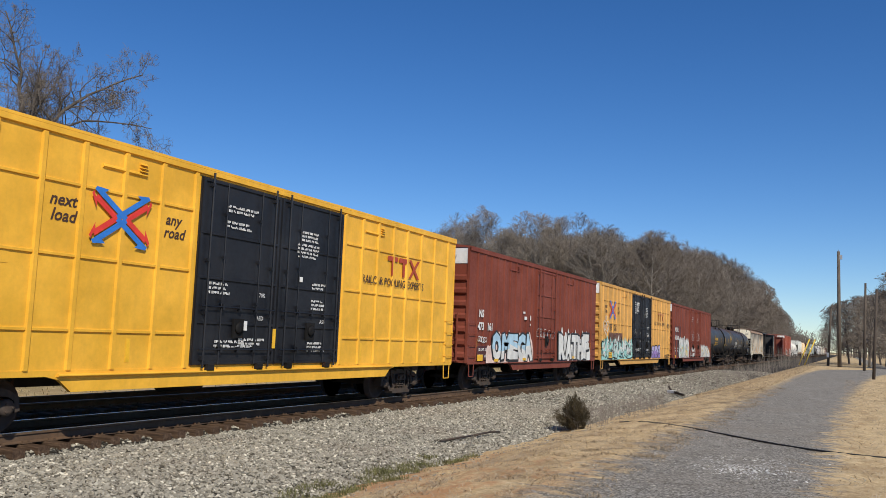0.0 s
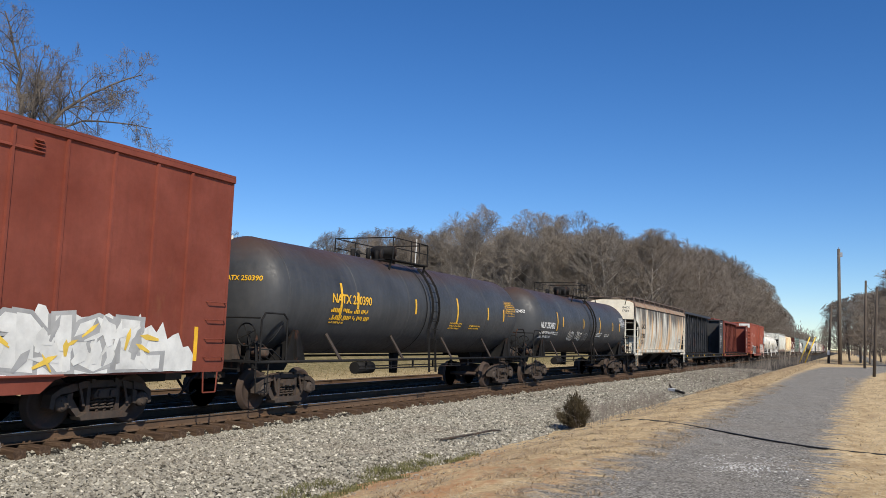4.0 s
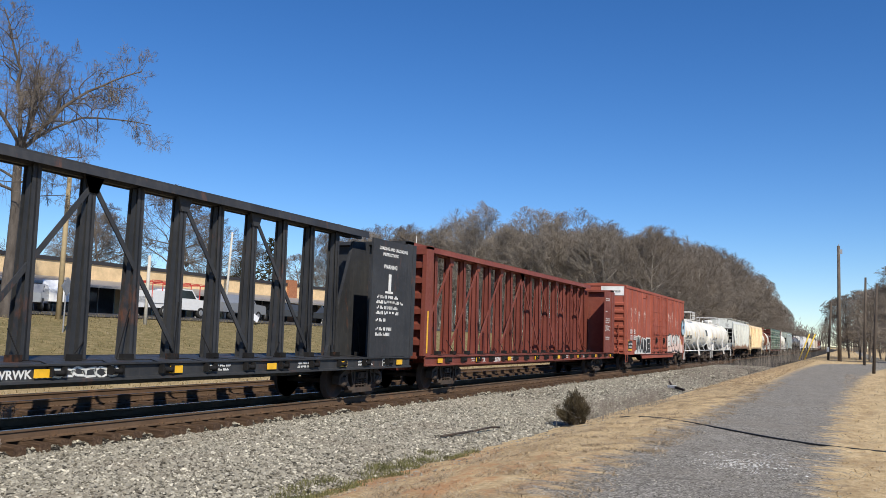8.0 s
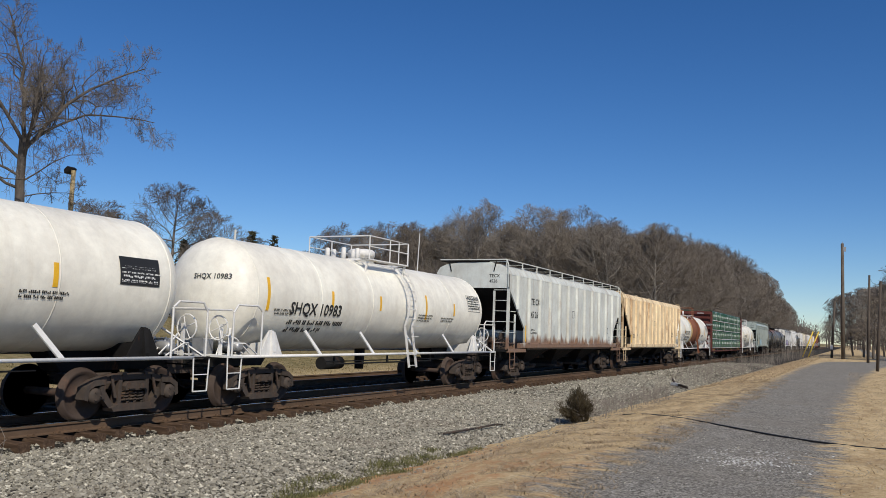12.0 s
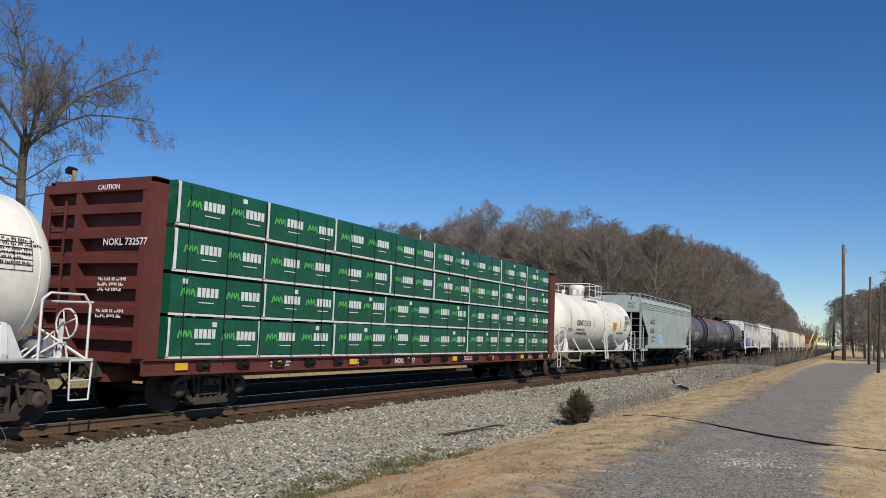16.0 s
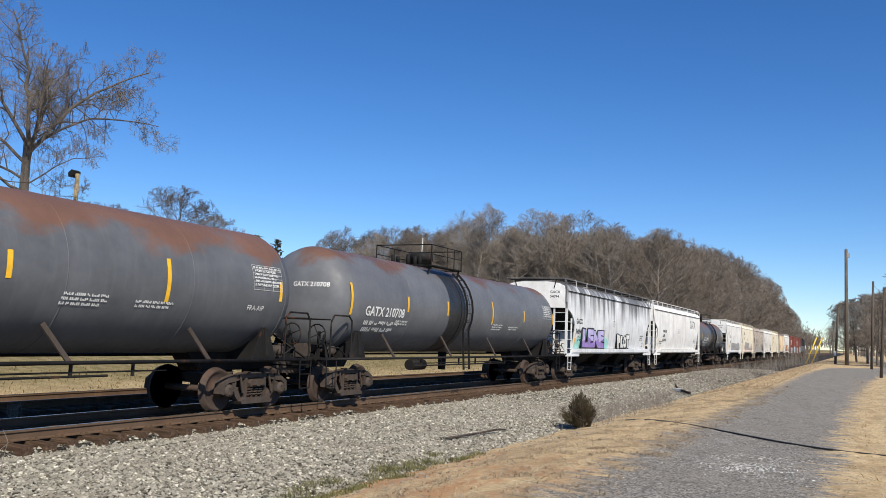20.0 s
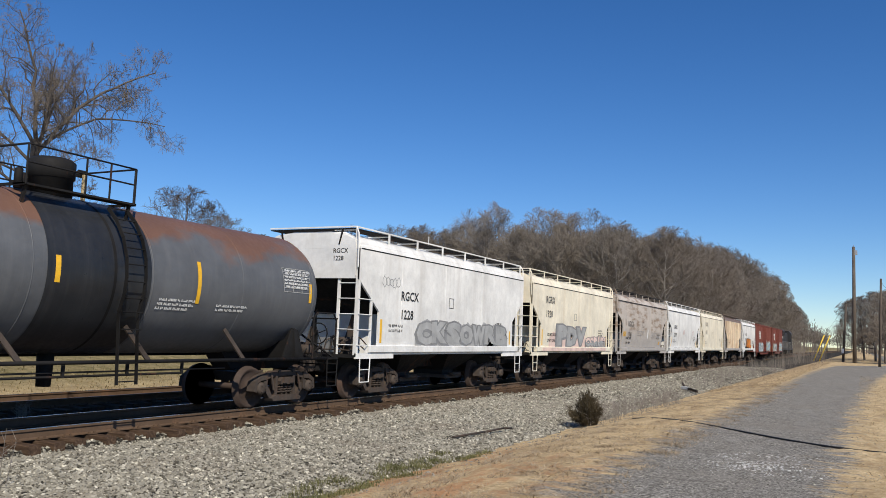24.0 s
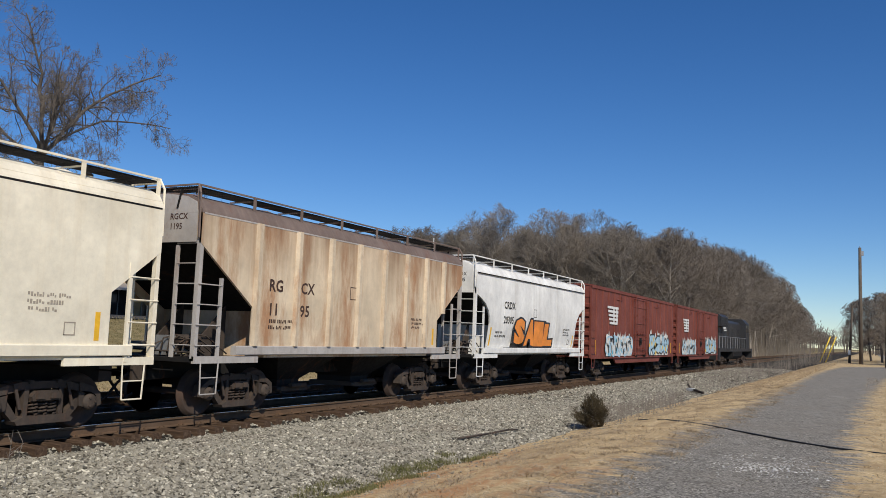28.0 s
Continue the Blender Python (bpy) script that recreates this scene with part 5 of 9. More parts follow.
        box(bm, x, x + 0.25, y0 - 1.3, y0 + 1.05, zt - 0.055, zt - 0.03)
        for k in range(5):
            box(bm, x + k * 0.055, x + k * 0.055 + 0.02, y0 - 1.3, y0 + 1.05, zt - 0.06, zt - 0.02)
        part("platform", bm, rail, car)
    for y in (y0 - 1.3, y0 + 1.02):
        bm = bmesh.new()
        box(bm, -0.95, 1.05, y, y + 0.03, zt - 0.07, zt - 0.02)
        part("platform_beam", bm, rail, car)
    for x in (-0.9, 0.98):
        for y in (y0 - 1.2, y0 + 0.95):
            bm = bmesh.new()
            beam(bm, (x, y, zt - 0.05), (x * 0.92, y, zc + math.sqrt(r * r - (x * 0.92) ** 2) - 0.02), 0.05, 0.05)
            part("platform_bracket", bm, rail, car)
    bm = bmesh.new()
    h = 0.62
    for x in (-1.0, 1.05):
        for y in (y0 - 1.25, y0 - 0.1, y0 + 1.0):
            rod(bm, (x, y, zt - 0.05), (x, y, zt + h), 0.018)
        for z in (h, h * 0.52):
            rod(bm, (x, y0 - 1.25, zt + z), (x, y0 + 1.0, zt + z), 0.018)
    for y in (y0 - 1.25, y0 + 1.0):
        rod(bm, (-1.0, y, zt + h), (1.05, y, zt + h), 0.018)
    tube(bm, [(1.05, ladder_y - 0.28, zt - 0.05), (1.05, ladder_y - 0.28, zt + h), (1.05, ladder_y + 0.28, zt + h), (1.05, ladder_y + 0.28, zt - 0.05)], 0.018)
    part("railing", bm, top_rail or rail, car, "tubular steel railing")
    # bowed ladder down the side
    bm = bmesh.new()
    arc = [(zc + (r + 0.16) * math.sin(radians(t)), (r + 0.16) * math.cos(radians(t))) for t in (52, 40, 26, 12, 0, -12, -24)]
    arc = arc + [(0.72, 1.52)]
    for y in (ladder_y - 0.22, ladder_y + 0.22):
        for (za, xa), (zb, xb) in zip(arc, arc[1:]):
            beam(bm, (xa, y, za), (xb, y, zb), 0.07, 0.016, (1, 0, 0))
    for t in range(-36, 58, 11):
        rr = r + 0.16
        x, z = (rr * math.cos(radians(t)), zc + rr * math.sin(radians(t))) if t > -24 else (1.55, zc - r * 0.42 - 0.028 * (-24 - t))
        rod(bm, (x, ladder_y - 0.22, z), (x, ladder_y + 0.22, z), 0.012, n=5)
    for z in (0.78, 1.1):
        rod(bm, (1.52, ladder_y - 0.22, z), (1.52, ladder_y + 0.22, z), 0.012, n=5)
    part("ladder", bm, top_rail or rail, car)
    if straps:
        shell_patch(car, "jacket_band", trim, ladder_y - 0.36, ladder_y - 0.30, -70, 80, r, zc, 0.008)
    for i, y in enumerate(stripes):
        if abs(y) < E - r * 0.35:
            a = 12 if i % 3 == 0 else 4
            shell_patch(car, "reflector", REFLECT_YELLOW, y, y + 0.10, -8 if i % 3 else -16, a + 6, r, zc, 0.005, "yellow reflective strip")
    if spill:
        shell_patch(car, "spill", SPILL_BLACK, ladder_y - spill - 0.7, ladder_y + spill - 0.5, -80, 88, r, zc, 0.003, "glossy black spill below the manway", 16)
    if mark:
        ob = letters(mark, 0.17, ink, car, 0, 0, 0, "end_lettering", bold=0.003)
        for v in ob.data.vertices:
            px, pz = -0.05 + v.co.y, zc + 0.30 + v.co.z
            q2 = min(0.95, (px * px + (pz - zc) ** 2) / (r * r))
            v.co = (px, -E + r * 0.5 * (1 - math.sqrt(1 - q2)) - 0.012, pz)
        wrap_x(letters(mark, mark_size, ink, car, mark_y, mark_z, 0, bold=0.008), r, zc)
        ob = bars(car, ink, mark_y, mark_z - 0.25, 0, 2, 2.0, 0.11, seed=3)
        wrap_x(ob, r, zc)
    for y, z, rws, w in labels_at:
        if y + w < E - r * 0.4:
            wrap_x(bars(car, ink, y, z, 0, rws, w, 0.05, seed=5), r, zc)
    if mark and not table:
        # framed table of small writing beside the far head
        bm = bmesh.new()
        g0, g1, t0, t1 = E - r * 0.5 - 1.15, E - r * 0.5 - 0.15, zc + 0.02, zc + 0.56
        for k in range(7):
            z = t0 + (t1 - t0) * k / 6
            box(bm, 0, 0.001, g0, g1, z - 0.006, z + 0.006)
        for f in (0.0, 0.34, 0.67, 1.0):
            y = g0 + (g1 - g0) * f
            for k in range(6):
                box(bm, 0, 0.001, y - 0.006, y + 0.006, t0 + (t1 - t0) * k / 6, t0 + (t1 - t0) * (k + 1) / 6)
        wrap_x(part("label_table", bm, ink, car, "ruled table of small painted writing"), r, zc, 0.010)
        wrap_x(bars(car, ink, g0 + 0.03, t1 - 0.07, 0, 6, g1 - g0, 0.045, seed=8), r, zc, 0.012)
    # hand brake, valve and air pipes on the end platforms
    for s in (-1, 1):
        y = s * (H - 0.42)
        bm = bmesh.new()
        ring = [(0.95 + 0.26 * math.cos(k * math.tau / 14), y + s * 0.10, 1.72 + 0.26 * math.sin(k * math.tau / 14)) for k in range(15)]
        tube(bm, ring, 0.018, 5)
        for k in range(4):
            a = k * math.tau / 4 + 0.4
            rod(bm, (0.95, y + s * 0.06, 1.72), (0.95 + 0.26 * math.cos(a), y + s * 0.10, 1.72 + 0.26 * math.sin(a)), 0.012, n=5)
        beam(bm, (0.95, y, 1.12), (0.95, y, 1.80), 0.07, 0.05)
        part("hand_brake", bm, rail, car, "spoked hand brake wheel on a post")
        bm = bmesh.new()
        bbox(bm, 0.30, 0.62, y - 0.16, y + 0.14, 1.14, 1.48)
        lathe(bm, [(0.30, 0.12), (0.80, 0.12), (0.84, 0.06)], 12, "x", (0.3, y - s * 0.45, 1.32))
        part("brake_valve", bm, GALV if rail is not UNDER_BLACK else RUNNING_GEAR, car)
        bm = bmesh.new()
        for k in range(4):
            tube(bm, [(0.25 + 0.3 * k, y, 1.14), (0.3 + 0.3 * k, y - s * 0.1, 1.40 + 0.09 * (k % 3)), (0.55 + 0.26 * k, y - s * 0.35, 1.5 - 0.1 * (k % 2)), (0.7 + 0.2 * k, y - s * 0.8, 1.16)], 0.018, 5)
        beam(bm, (1.36, y + s * 0.2, 1.13), (0.55, y - s * 0.75, 1.95), 0.05, 0.03)
        part("air_pipe", bm, rail, car)
    ty = E - r * 0.5 - 1.25
    if table:
        shell_patch(car, "label_plate", ink, ty, ty + 0.95, -2, 21, r, zc, 0.006, "black plate with rows of small writing", 8)
        ob = bars(car, STENCIL_WHITE, ty + 0.04, zc + 0.42, 0, 6, 0.95, 0.05, seed=11)
        wrap_x(ob, r, zc, 0.010)
    return car, H


# ---- covered hoppers ----
CURVED = []
ON_SIDE = ("side_sheet", "weld_seam", "lettering", "stencil", "reflector", "graffiti", "scrawled_tag", "white_spot", "heart_outline", "placard", "stain")


def swell(z):
    """How far the curved side of a hopper falls back from its widest line."""
    return 0.15 * ((2.9 - z) / 1.45) ** 2 if z < 2.9 else 0.045 * ((z - 2.9) / 1.15) ** 2


def curve_sides(car):
    """Bow the side sheets, and what is painted on them, outwards at half height."""
    for ob in car.children_recursive:
        if not ob.name.startswith(ON_SIDE) or ob.name.startswith("end_"):
            continue
        bm = bmesh.new()
        bm.from_mesh(ob.data)
        zs = [v.co.z for v in bm.verts]
        for z in np.arange(1.5, 4.1, 0.13 if ob.name.startswith(("side_sheet", "weld")) else 0.26):
            if zs and min(zs) < z < max(zs):
                bmesh.ops.bisect_plane(bm, geom=bm.verts[:] + bm.edges[:] + bm.faces[:], plane_co=(0, 0, z), plane_no=(0, 0, 1))
        for v in bm.verts:
            v.co.x -= math.copysign(swell(v.co.z), v.co.x)
        bm.to_mesh(ob.data)
        bm.free()


def hopper(label, a, b, skin, bays=3, posts=(), mark=("", ""), ink=STENCIL_BLACK, mark_at=(-4.4, 3.45), mark_size=0.46, trim=None, side_top=4.05, cut=(1.25, 2.28, 3.25), roof=None, mark_gap=0.0, rounded=True, end=None, rails=None, post_paint=None, walkway=True, edge=None, remarks_on=(), boxed=True, reflectors=True, angular=False, step=1.45):
    car, H = railcar("covered_hopper_car", label, a, b, 1.85)
    trim = trim or skin
    if bays == 2 and rounded:
        side_top = 3.96
    c, zlow, zhigh = cut
    end = end or skin
    dq = c + 0.50
    bm = bmesh.new()
    half_end = [(-H + 0.02, 4.10), (-H + 0.02, zhigh + 0.12), (-H + dq, zlow - 0.02), (-H + dq, 1.20)]
    wide = 1.34 if rounded and not angular else 1.50
    prism(bm, half_end + [(-y, z) for y, z in half_end[::-1]], "x", -wide, wide)
    part("body", bm, skin, car, "hopper body with sloping ends")
    if rounded and not angular:
        CURVED.append(car)
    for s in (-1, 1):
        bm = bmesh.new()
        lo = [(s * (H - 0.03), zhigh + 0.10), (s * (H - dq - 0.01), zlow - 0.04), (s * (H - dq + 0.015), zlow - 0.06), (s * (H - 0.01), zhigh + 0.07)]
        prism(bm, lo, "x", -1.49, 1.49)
        # black in place of the skin: grime plus the recess's shade, both painted in
        part("slope_sheet", bm, UNDER_BLACK, car, "grimy sloping end sheet, blackened with the shade of its recess")
    out = [(-H, side_top), (-H, zhigh)]
    if rounded and not angular:
        out += [(-H + c * f, zhigh + (zlow - zhigh) * g) for f, g in ((0.33, 0.13), (0.62, 0.30), (0.85, 0.55), (0.96, 0.78))]
    out += [(-H + c, zlow), (-H + c, 1.42)]
    out = out + [(-y, z) for y, z in out[::-1]]
    for s in (-1, 1):
        bm = bmesh.new()
        prism(bm, out, "x", *sorted((s * 1.50, s * 1.555)))
        part("side_sheet", bm, skin, car)
    bm = bmesh.new()
    arch = [(1.56, side_top), (1.54, side_top + 0.06), (1.42, side_top + 0.26), (1.15, side_top + 0.38), (0.6, side_top + 0.45)]
    prism(bm, [(-x, z) for x, z in arch] + [(x, z) for x, z in arch[::-1]], "y", -H, H)
    part("roof", bm, roof or skin, car, "rounded roof")
    # on rounded cars a black strip draws the eave's shadow line; else a trim bead
    bm = bmesh.new()
    bbox(bm, 1.53, 1.562, -H + 0.05, H - 0.05, side_top - 0.022, side_top + 0.012, 0.004)
    part("eave_bead", bm, UNDER_BLACK if rounded else trim, car)
    for s in (-1, 1):
        bm = bmesh.new()
        bbox(bm, 1.45, 1.60, -H + c - 0.5, H - c + 0.5, 1.26, 1.45) if s > 0 else box(bm, -1.60, -1.45, -H + c - 0.5, H - c + 0.5, 1.26, 1.45)
        part("side_sill", bm, trim, car)
    for y in posts:
        bm = bmesh.new()
        lo = 1.45
        d = H - abs(y)
        if d < c:
            lo = zlow + (zhigh - zlow) * (1 - d / c)
        prism(bm, [(1.55, y - 0.09), (1.64, y - 0.055), (1.64, y + 0.055), (1.55, y + 0.09)], "z", lo, side_top)
        part("post", bm, post_paint or skin, car)
    if rounded:
        for y in np.arange(-H + c + 1.2, H - c - 0.8, 2.75):
            bm = bmesh.new()
            prism(bm, [(1.554, y - 0.022), (1.560, y - 0.012), (1.560, y + 0.012), (1.554, y + 0.022)], "z", 1.46, side_top - 0.03)
            part("weld_seam", bm, skin, car)
        for y in np.arange(-H + 0.9, H - 0.5, 1.75):
            bm = bmesh.new()
            prism(bm, [(x, z + 0.008) for x, z in arch] + [(x - 0.02, z - 0.02) for x, z in arch[::-1]], "y", y - 0.02, y + 0.02)
            part("roof_seam", bm, roof or skin, car)
    # bays under the sill
    w = (2 * H - 5.4) / bays
    for i in range(bays):
        y = -H + 2.7 + w * (i + 0.5)
        bm = bmesh.new()
        f = w / 2
        rings = []
        for z, hx, hy in ((1.46, 1.42, f * 0.98), (0.62, 0.55, 0.42), (0.46, 0.55, 0.42)):
            rings.append([bm.verts.new((x * hx, y + k * hy, z)) for x, k in ((-1, -1), (1, -1), (1, 1), (-1, 1))])
        for p, q in zip(rings, rings[1:]):
            for k in range(4):
                bm.faces.new((p[k], p[(k + 1) % 4], q[(k + 1) % 4], q[k]))
        bm.faces.new(rings[-1])
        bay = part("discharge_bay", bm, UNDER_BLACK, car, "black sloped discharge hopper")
        bm = bmesh.new()
        box(bm, -0.75, 0.75, y - 0.5, y + 0.5, 0.36, 0.47)
        rod(bm, (0.7, y - 0.65, 0.42), (0.7, y + 0.65, 0.42), 0.05, n=8)
        rod(bm, (0.85, y - 0.3, 0.5), (0.85, y + 0.3, 0.5), 0.06, n=8)
        part("gate", bm, RUNNING_GEAR, bay, "grimy outlet gate")
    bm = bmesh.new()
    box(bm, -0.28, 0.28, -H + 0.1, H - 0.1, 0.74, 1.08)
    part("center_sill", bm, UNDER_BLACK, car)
    # ends: shear plate, corner posts, ladders, brake gear
    for s in (-1, 1):
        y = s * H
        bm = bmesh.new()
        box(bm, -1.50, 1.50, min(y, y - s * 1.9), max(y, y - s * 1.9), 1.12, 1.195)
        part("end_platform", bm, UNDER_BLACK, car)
        bm = bmesh.new()
        box(bm, 1.50, 1.56, min(y, y - s * 1.9), max(y, y - s * 1.9), 1.10, 1.24)
        part("end_sill", bm, trim, car)
        bm = bmesh.new()
        box(bm, -1.44, 1.44, min(y + s * 0.006, y + s * 0.03), max(y + s * 0.006, y + s * 0.03), zhigh + 0.02, side_top - 0.001)
        prism(bm, [(-1.44, side_top), (1.44, side_top), (1.40, side_top + 0.22), (1.13, side_top + 0.34), (0.6, side_top + 0.41), (-0.6, side_top + 0.41), (-1.13, side_top + 0.34), (-1.40, side_top + 0.22)], "y", min(y + s * 0.006, y + s * 0.03), max(y + s * 0.006, y + s * 0.03))
        part("end_plate", bm, end, car)
        for x in (1.50, -1.50):
            bm = bmesh.new()
            box(bm, x - 0.05, x + 0.05, min(y, y - s * 0.09), max(y, y - s * 0.09), 1.15, side_top)
            part("corner_post", bm, trim, car)
        for x in (0.92, -0.92):
            bm = bmesh.new()
            beam(bm, (x, y - s * 0.04, 1.2), (x, y - s * 0.04, 3.42), 0.075, 0.05)
            part("ladder_post", bm, trim, car)
        bm = bmesh.new()
        box(bm, 1.515, 1.565, min(y - s * 0.62, y - s * 0.69), max(y - s * 0.62, y - s * 0.69), 1.15, zlow + 0.55)
        part("ladder_post", bm, trim, car)
        for z in np.arange(1.45, 3.6, 0.40):
            bm = bmesh.new()
            rod(bm, (0.92, y - s * 0.02, z), (1.5, y - s * 0.02, z), 0.014, n=5)
            if z < zlow + 0.7:
                rod(bm, (1.565, y, z), (1.565, y - s * 0.66, z), 0.014, n=5)
            part("ladder_rung", bm, trim, car)
        bm = bmesh.new()
        stirrup(bm, 1.55, y - s * 0.45, 1.15, 0.50, 0.5)
        rod(bm, (1.55, y - s * 0.45 - 0.23, 0.82), (1.55, y - s * 0.45 + 0.23, 0.82), 0.013, n=5)
        part("step", bm, trim, car)
        yy = y - s * (dq - 0.3)
        for x in (-0.62, 0.62):
            bm = bmesh.new()
            prism(bm, [(yy, 1.2), (y - s * 0.7, 1.2), (yy, zlow + 0.05)], "x", x - 0.02, x + 0.02)
            part("gusset", bm, RUNNING_GEAR, car)
    bm = bmesh.new()
    lathe(bm, [(-1.05, 0.15), (-0.40, 0.15), (-0.36, 0.10)], 14, "x", (1.3, -H + 0.75, 1.50))
    part("brake_cylinder", bm, RUNNING_GEAR, car, "grimy brake cylinder")
    bm = bmesh.new()
    bbox(bm, 0.10, 0.42, -H + 0.40, -H + 0.70, 1.22, 1.62)
    part("brake_valve", bm, GALV, car, "grey brake valve")
    bm = bmesh.new()
    for k in range(6):
        tube(bm, [(0.15 + 0.2 * k, -H + 0.28, 1.22), (0.22 + 0.2 * k, -H + 0.30, 1.45 + 0.11 * (k % 3)), (0.36 + 0.19 * k, -H + 0.55, 1.58 + 0.06 * (k % 2)), (0.3 + 0.2 * k, -H + 1.2, 1.28)], 0.016, 5)
    rod(bm, (-1.4, -H + 0.25, 1.33), (1.4, -H + 0.25, 1.30), 0.018, n=5)
    part("brake_pipe", bm, RUNNING_GEAR, car)
    if mark[0]:
        for k, txt in enumerate(((mark[2:] or mark)[0].replace(" ", ""), (mark[2:] or mark)[1].replace(" ", ""))):
            ob = letters(txt, 0.17, ink, car, 0, 0, 0, "end_lettering", bold=0.003)
            for v in ob.data.vertices:
                v.co = (0.72 + v.co.y, -H - 0.034, side_top - 0.12 - 0.20 * k + v.co.z)
    # running boards and rail along the roof edge
    zr = side_top + (0.50 if walkway else 0.30)
    bm = bmesh.new()
    for x in (-1.36, 0.88):
        for k in range(9):
            box(bm, x + k * 0.06, x + k * 0.06 + 0.014, -H - 0.05, H + 0.05, zr, zr + 0.03)
    for i in range(int(2 * H / 0.20) + 1):
        y = -H + i * 0.20
        for x in (-1.36, 0.88):
            box(bm, x, x + 0.49, y, y + 0.022, zr + 0.004, zr + 0.026)
    part("running_board", bm, UNDER_BLACK, car, "dark steel grating walkway")
    for s in (-1, 1):
        bm = bmesh.new()
        y0, y1 = sorted((s * (H + 0.06), s * (H - 0.46)))
        for k in range(8):
            box(bm, -0.86, 0.87, y0 + 0.07 * k, y0 + 0.07 * k + 0.016, zr - 0.002, zr + 0.028)
        for x in np.arange(-0.8, 0.86, 0.2):
            box(bm, x, x + 0.02, y0, y1, zr + 0.002, zr + 0.024)
        for x in (-1.0, 1.0):
            beam(bm, (x, s * (H + 0.04), zr - 0.01), (x * 0.9, s * (H + 0.03), side_top + 0.1), 0.04, 0.03)
        part("end_running_board", bm, UNDER_BLACK, car, "dark steel grating across the end")
    n = max(4, int(2 * H / 1.55)) if walkway else -1
    for i in range(n + 1):
        y = -H + 0.03 + i * (2 * H - 0.06) / n
        bm = bmesh.new()
        beam(bm, (1.40, y, side_top + 0.20), (1.40, y, zr + 0.07), 0.02, 0.085)
        beam(bm, (1.40, y, zr - 0.014), (0.70, y, zr - 0.014), 0.025, 0.03, (0, 1, 0))
        part("rail_post", bm, rails or trim, car)
    bm = bmesh.new()
    if walkway:
        beam(bm, (1.40, -H, zr + 0.065), (1.40, H, zr + 0.065), 0.03, 0.035)
        if edge:
            part("board_edge", bm, edge, car)
            bm = bmesh.new()
    for s in (-1, 1):
        tube(bm, [(1.40, s * H, zr + 0.065), (1.50, s * (H + 0.03), zr - 0.12), (1.52, s * (H + 0.03), side_top - 0.5)], 0.022, 5)
        beam(bm, (1.40, s * (H + 0.02), zr + 0.065), (-1.40, s * (H + 0.02), zr + 0.065), 0.03, 0.035, (0, 1, 0))
    part("roof_rail", bm, rails or trim, car)
    bm = bmesh.new()
    for i in range(5):
        y = -H + 1.2 + i * (2 * H - 2.4) / 4
        lathe(bm, [(side_top + 0.40, 0.34), (side_top + 0.56, 0.34), (side_top + 0.60, 0.25)], 14, "z", (0, y, 0))
    part("hatch", bm, roof or skin, car)
    y, z = mark_at
    if mark[0]:
        letters(mark[0], mark_size, ink, car, y, z, 1.5645, bold=0.008, spacing=1.05 + mark_gap)
        letters(mark[1], mark_size, ink, car, y, z - mark_size * step, 1.5645, bold=0.008, spacing=1.05 + mark_gap)
    if reflectors:
        strip(car, -H + c + 0.08, -H + c + 0.18, 1.52, 2.15, 1.5565)
        strip(car, H - c - 0.30, H - c - 0.20, 1.52, 2.0, 1.5565)
    for k, txt in enumerate(remarks_on):
        letters(txt, 0.165, ink, car, -H + c + 0.75, 1.90 - 0.25 * k, 1.5645, bold=0.004)
    if not remarks_on:
        bars(car, ink, -H + c + 0.5, 1.95, 1.5565, 2, 0.9, 0.08)
    bars(car, ink, H - c - 1.6, 2.2, 1.5565, 3, 0.7, 0.07)
    bm = bmesh.new()
    for y, z, s in ((-0.55, 2.62, 0.30), (H - c - 0.9, 1.6, 0.2)) if boxed else ((H - c - 0.9, 1.6, 0.2),):
        for p, q, u, v in ((0, 0, s, 0.02), (0, s, s + 0.02, 0.02), (0, 0, 0.02, s), (s, 0, 0.02, s)):
            box(bm, 1.5555, 1.559, y + p, y + p + u, z + q, z + q + v)
    part("stencil_box", bm, ink, car)
    return car, H


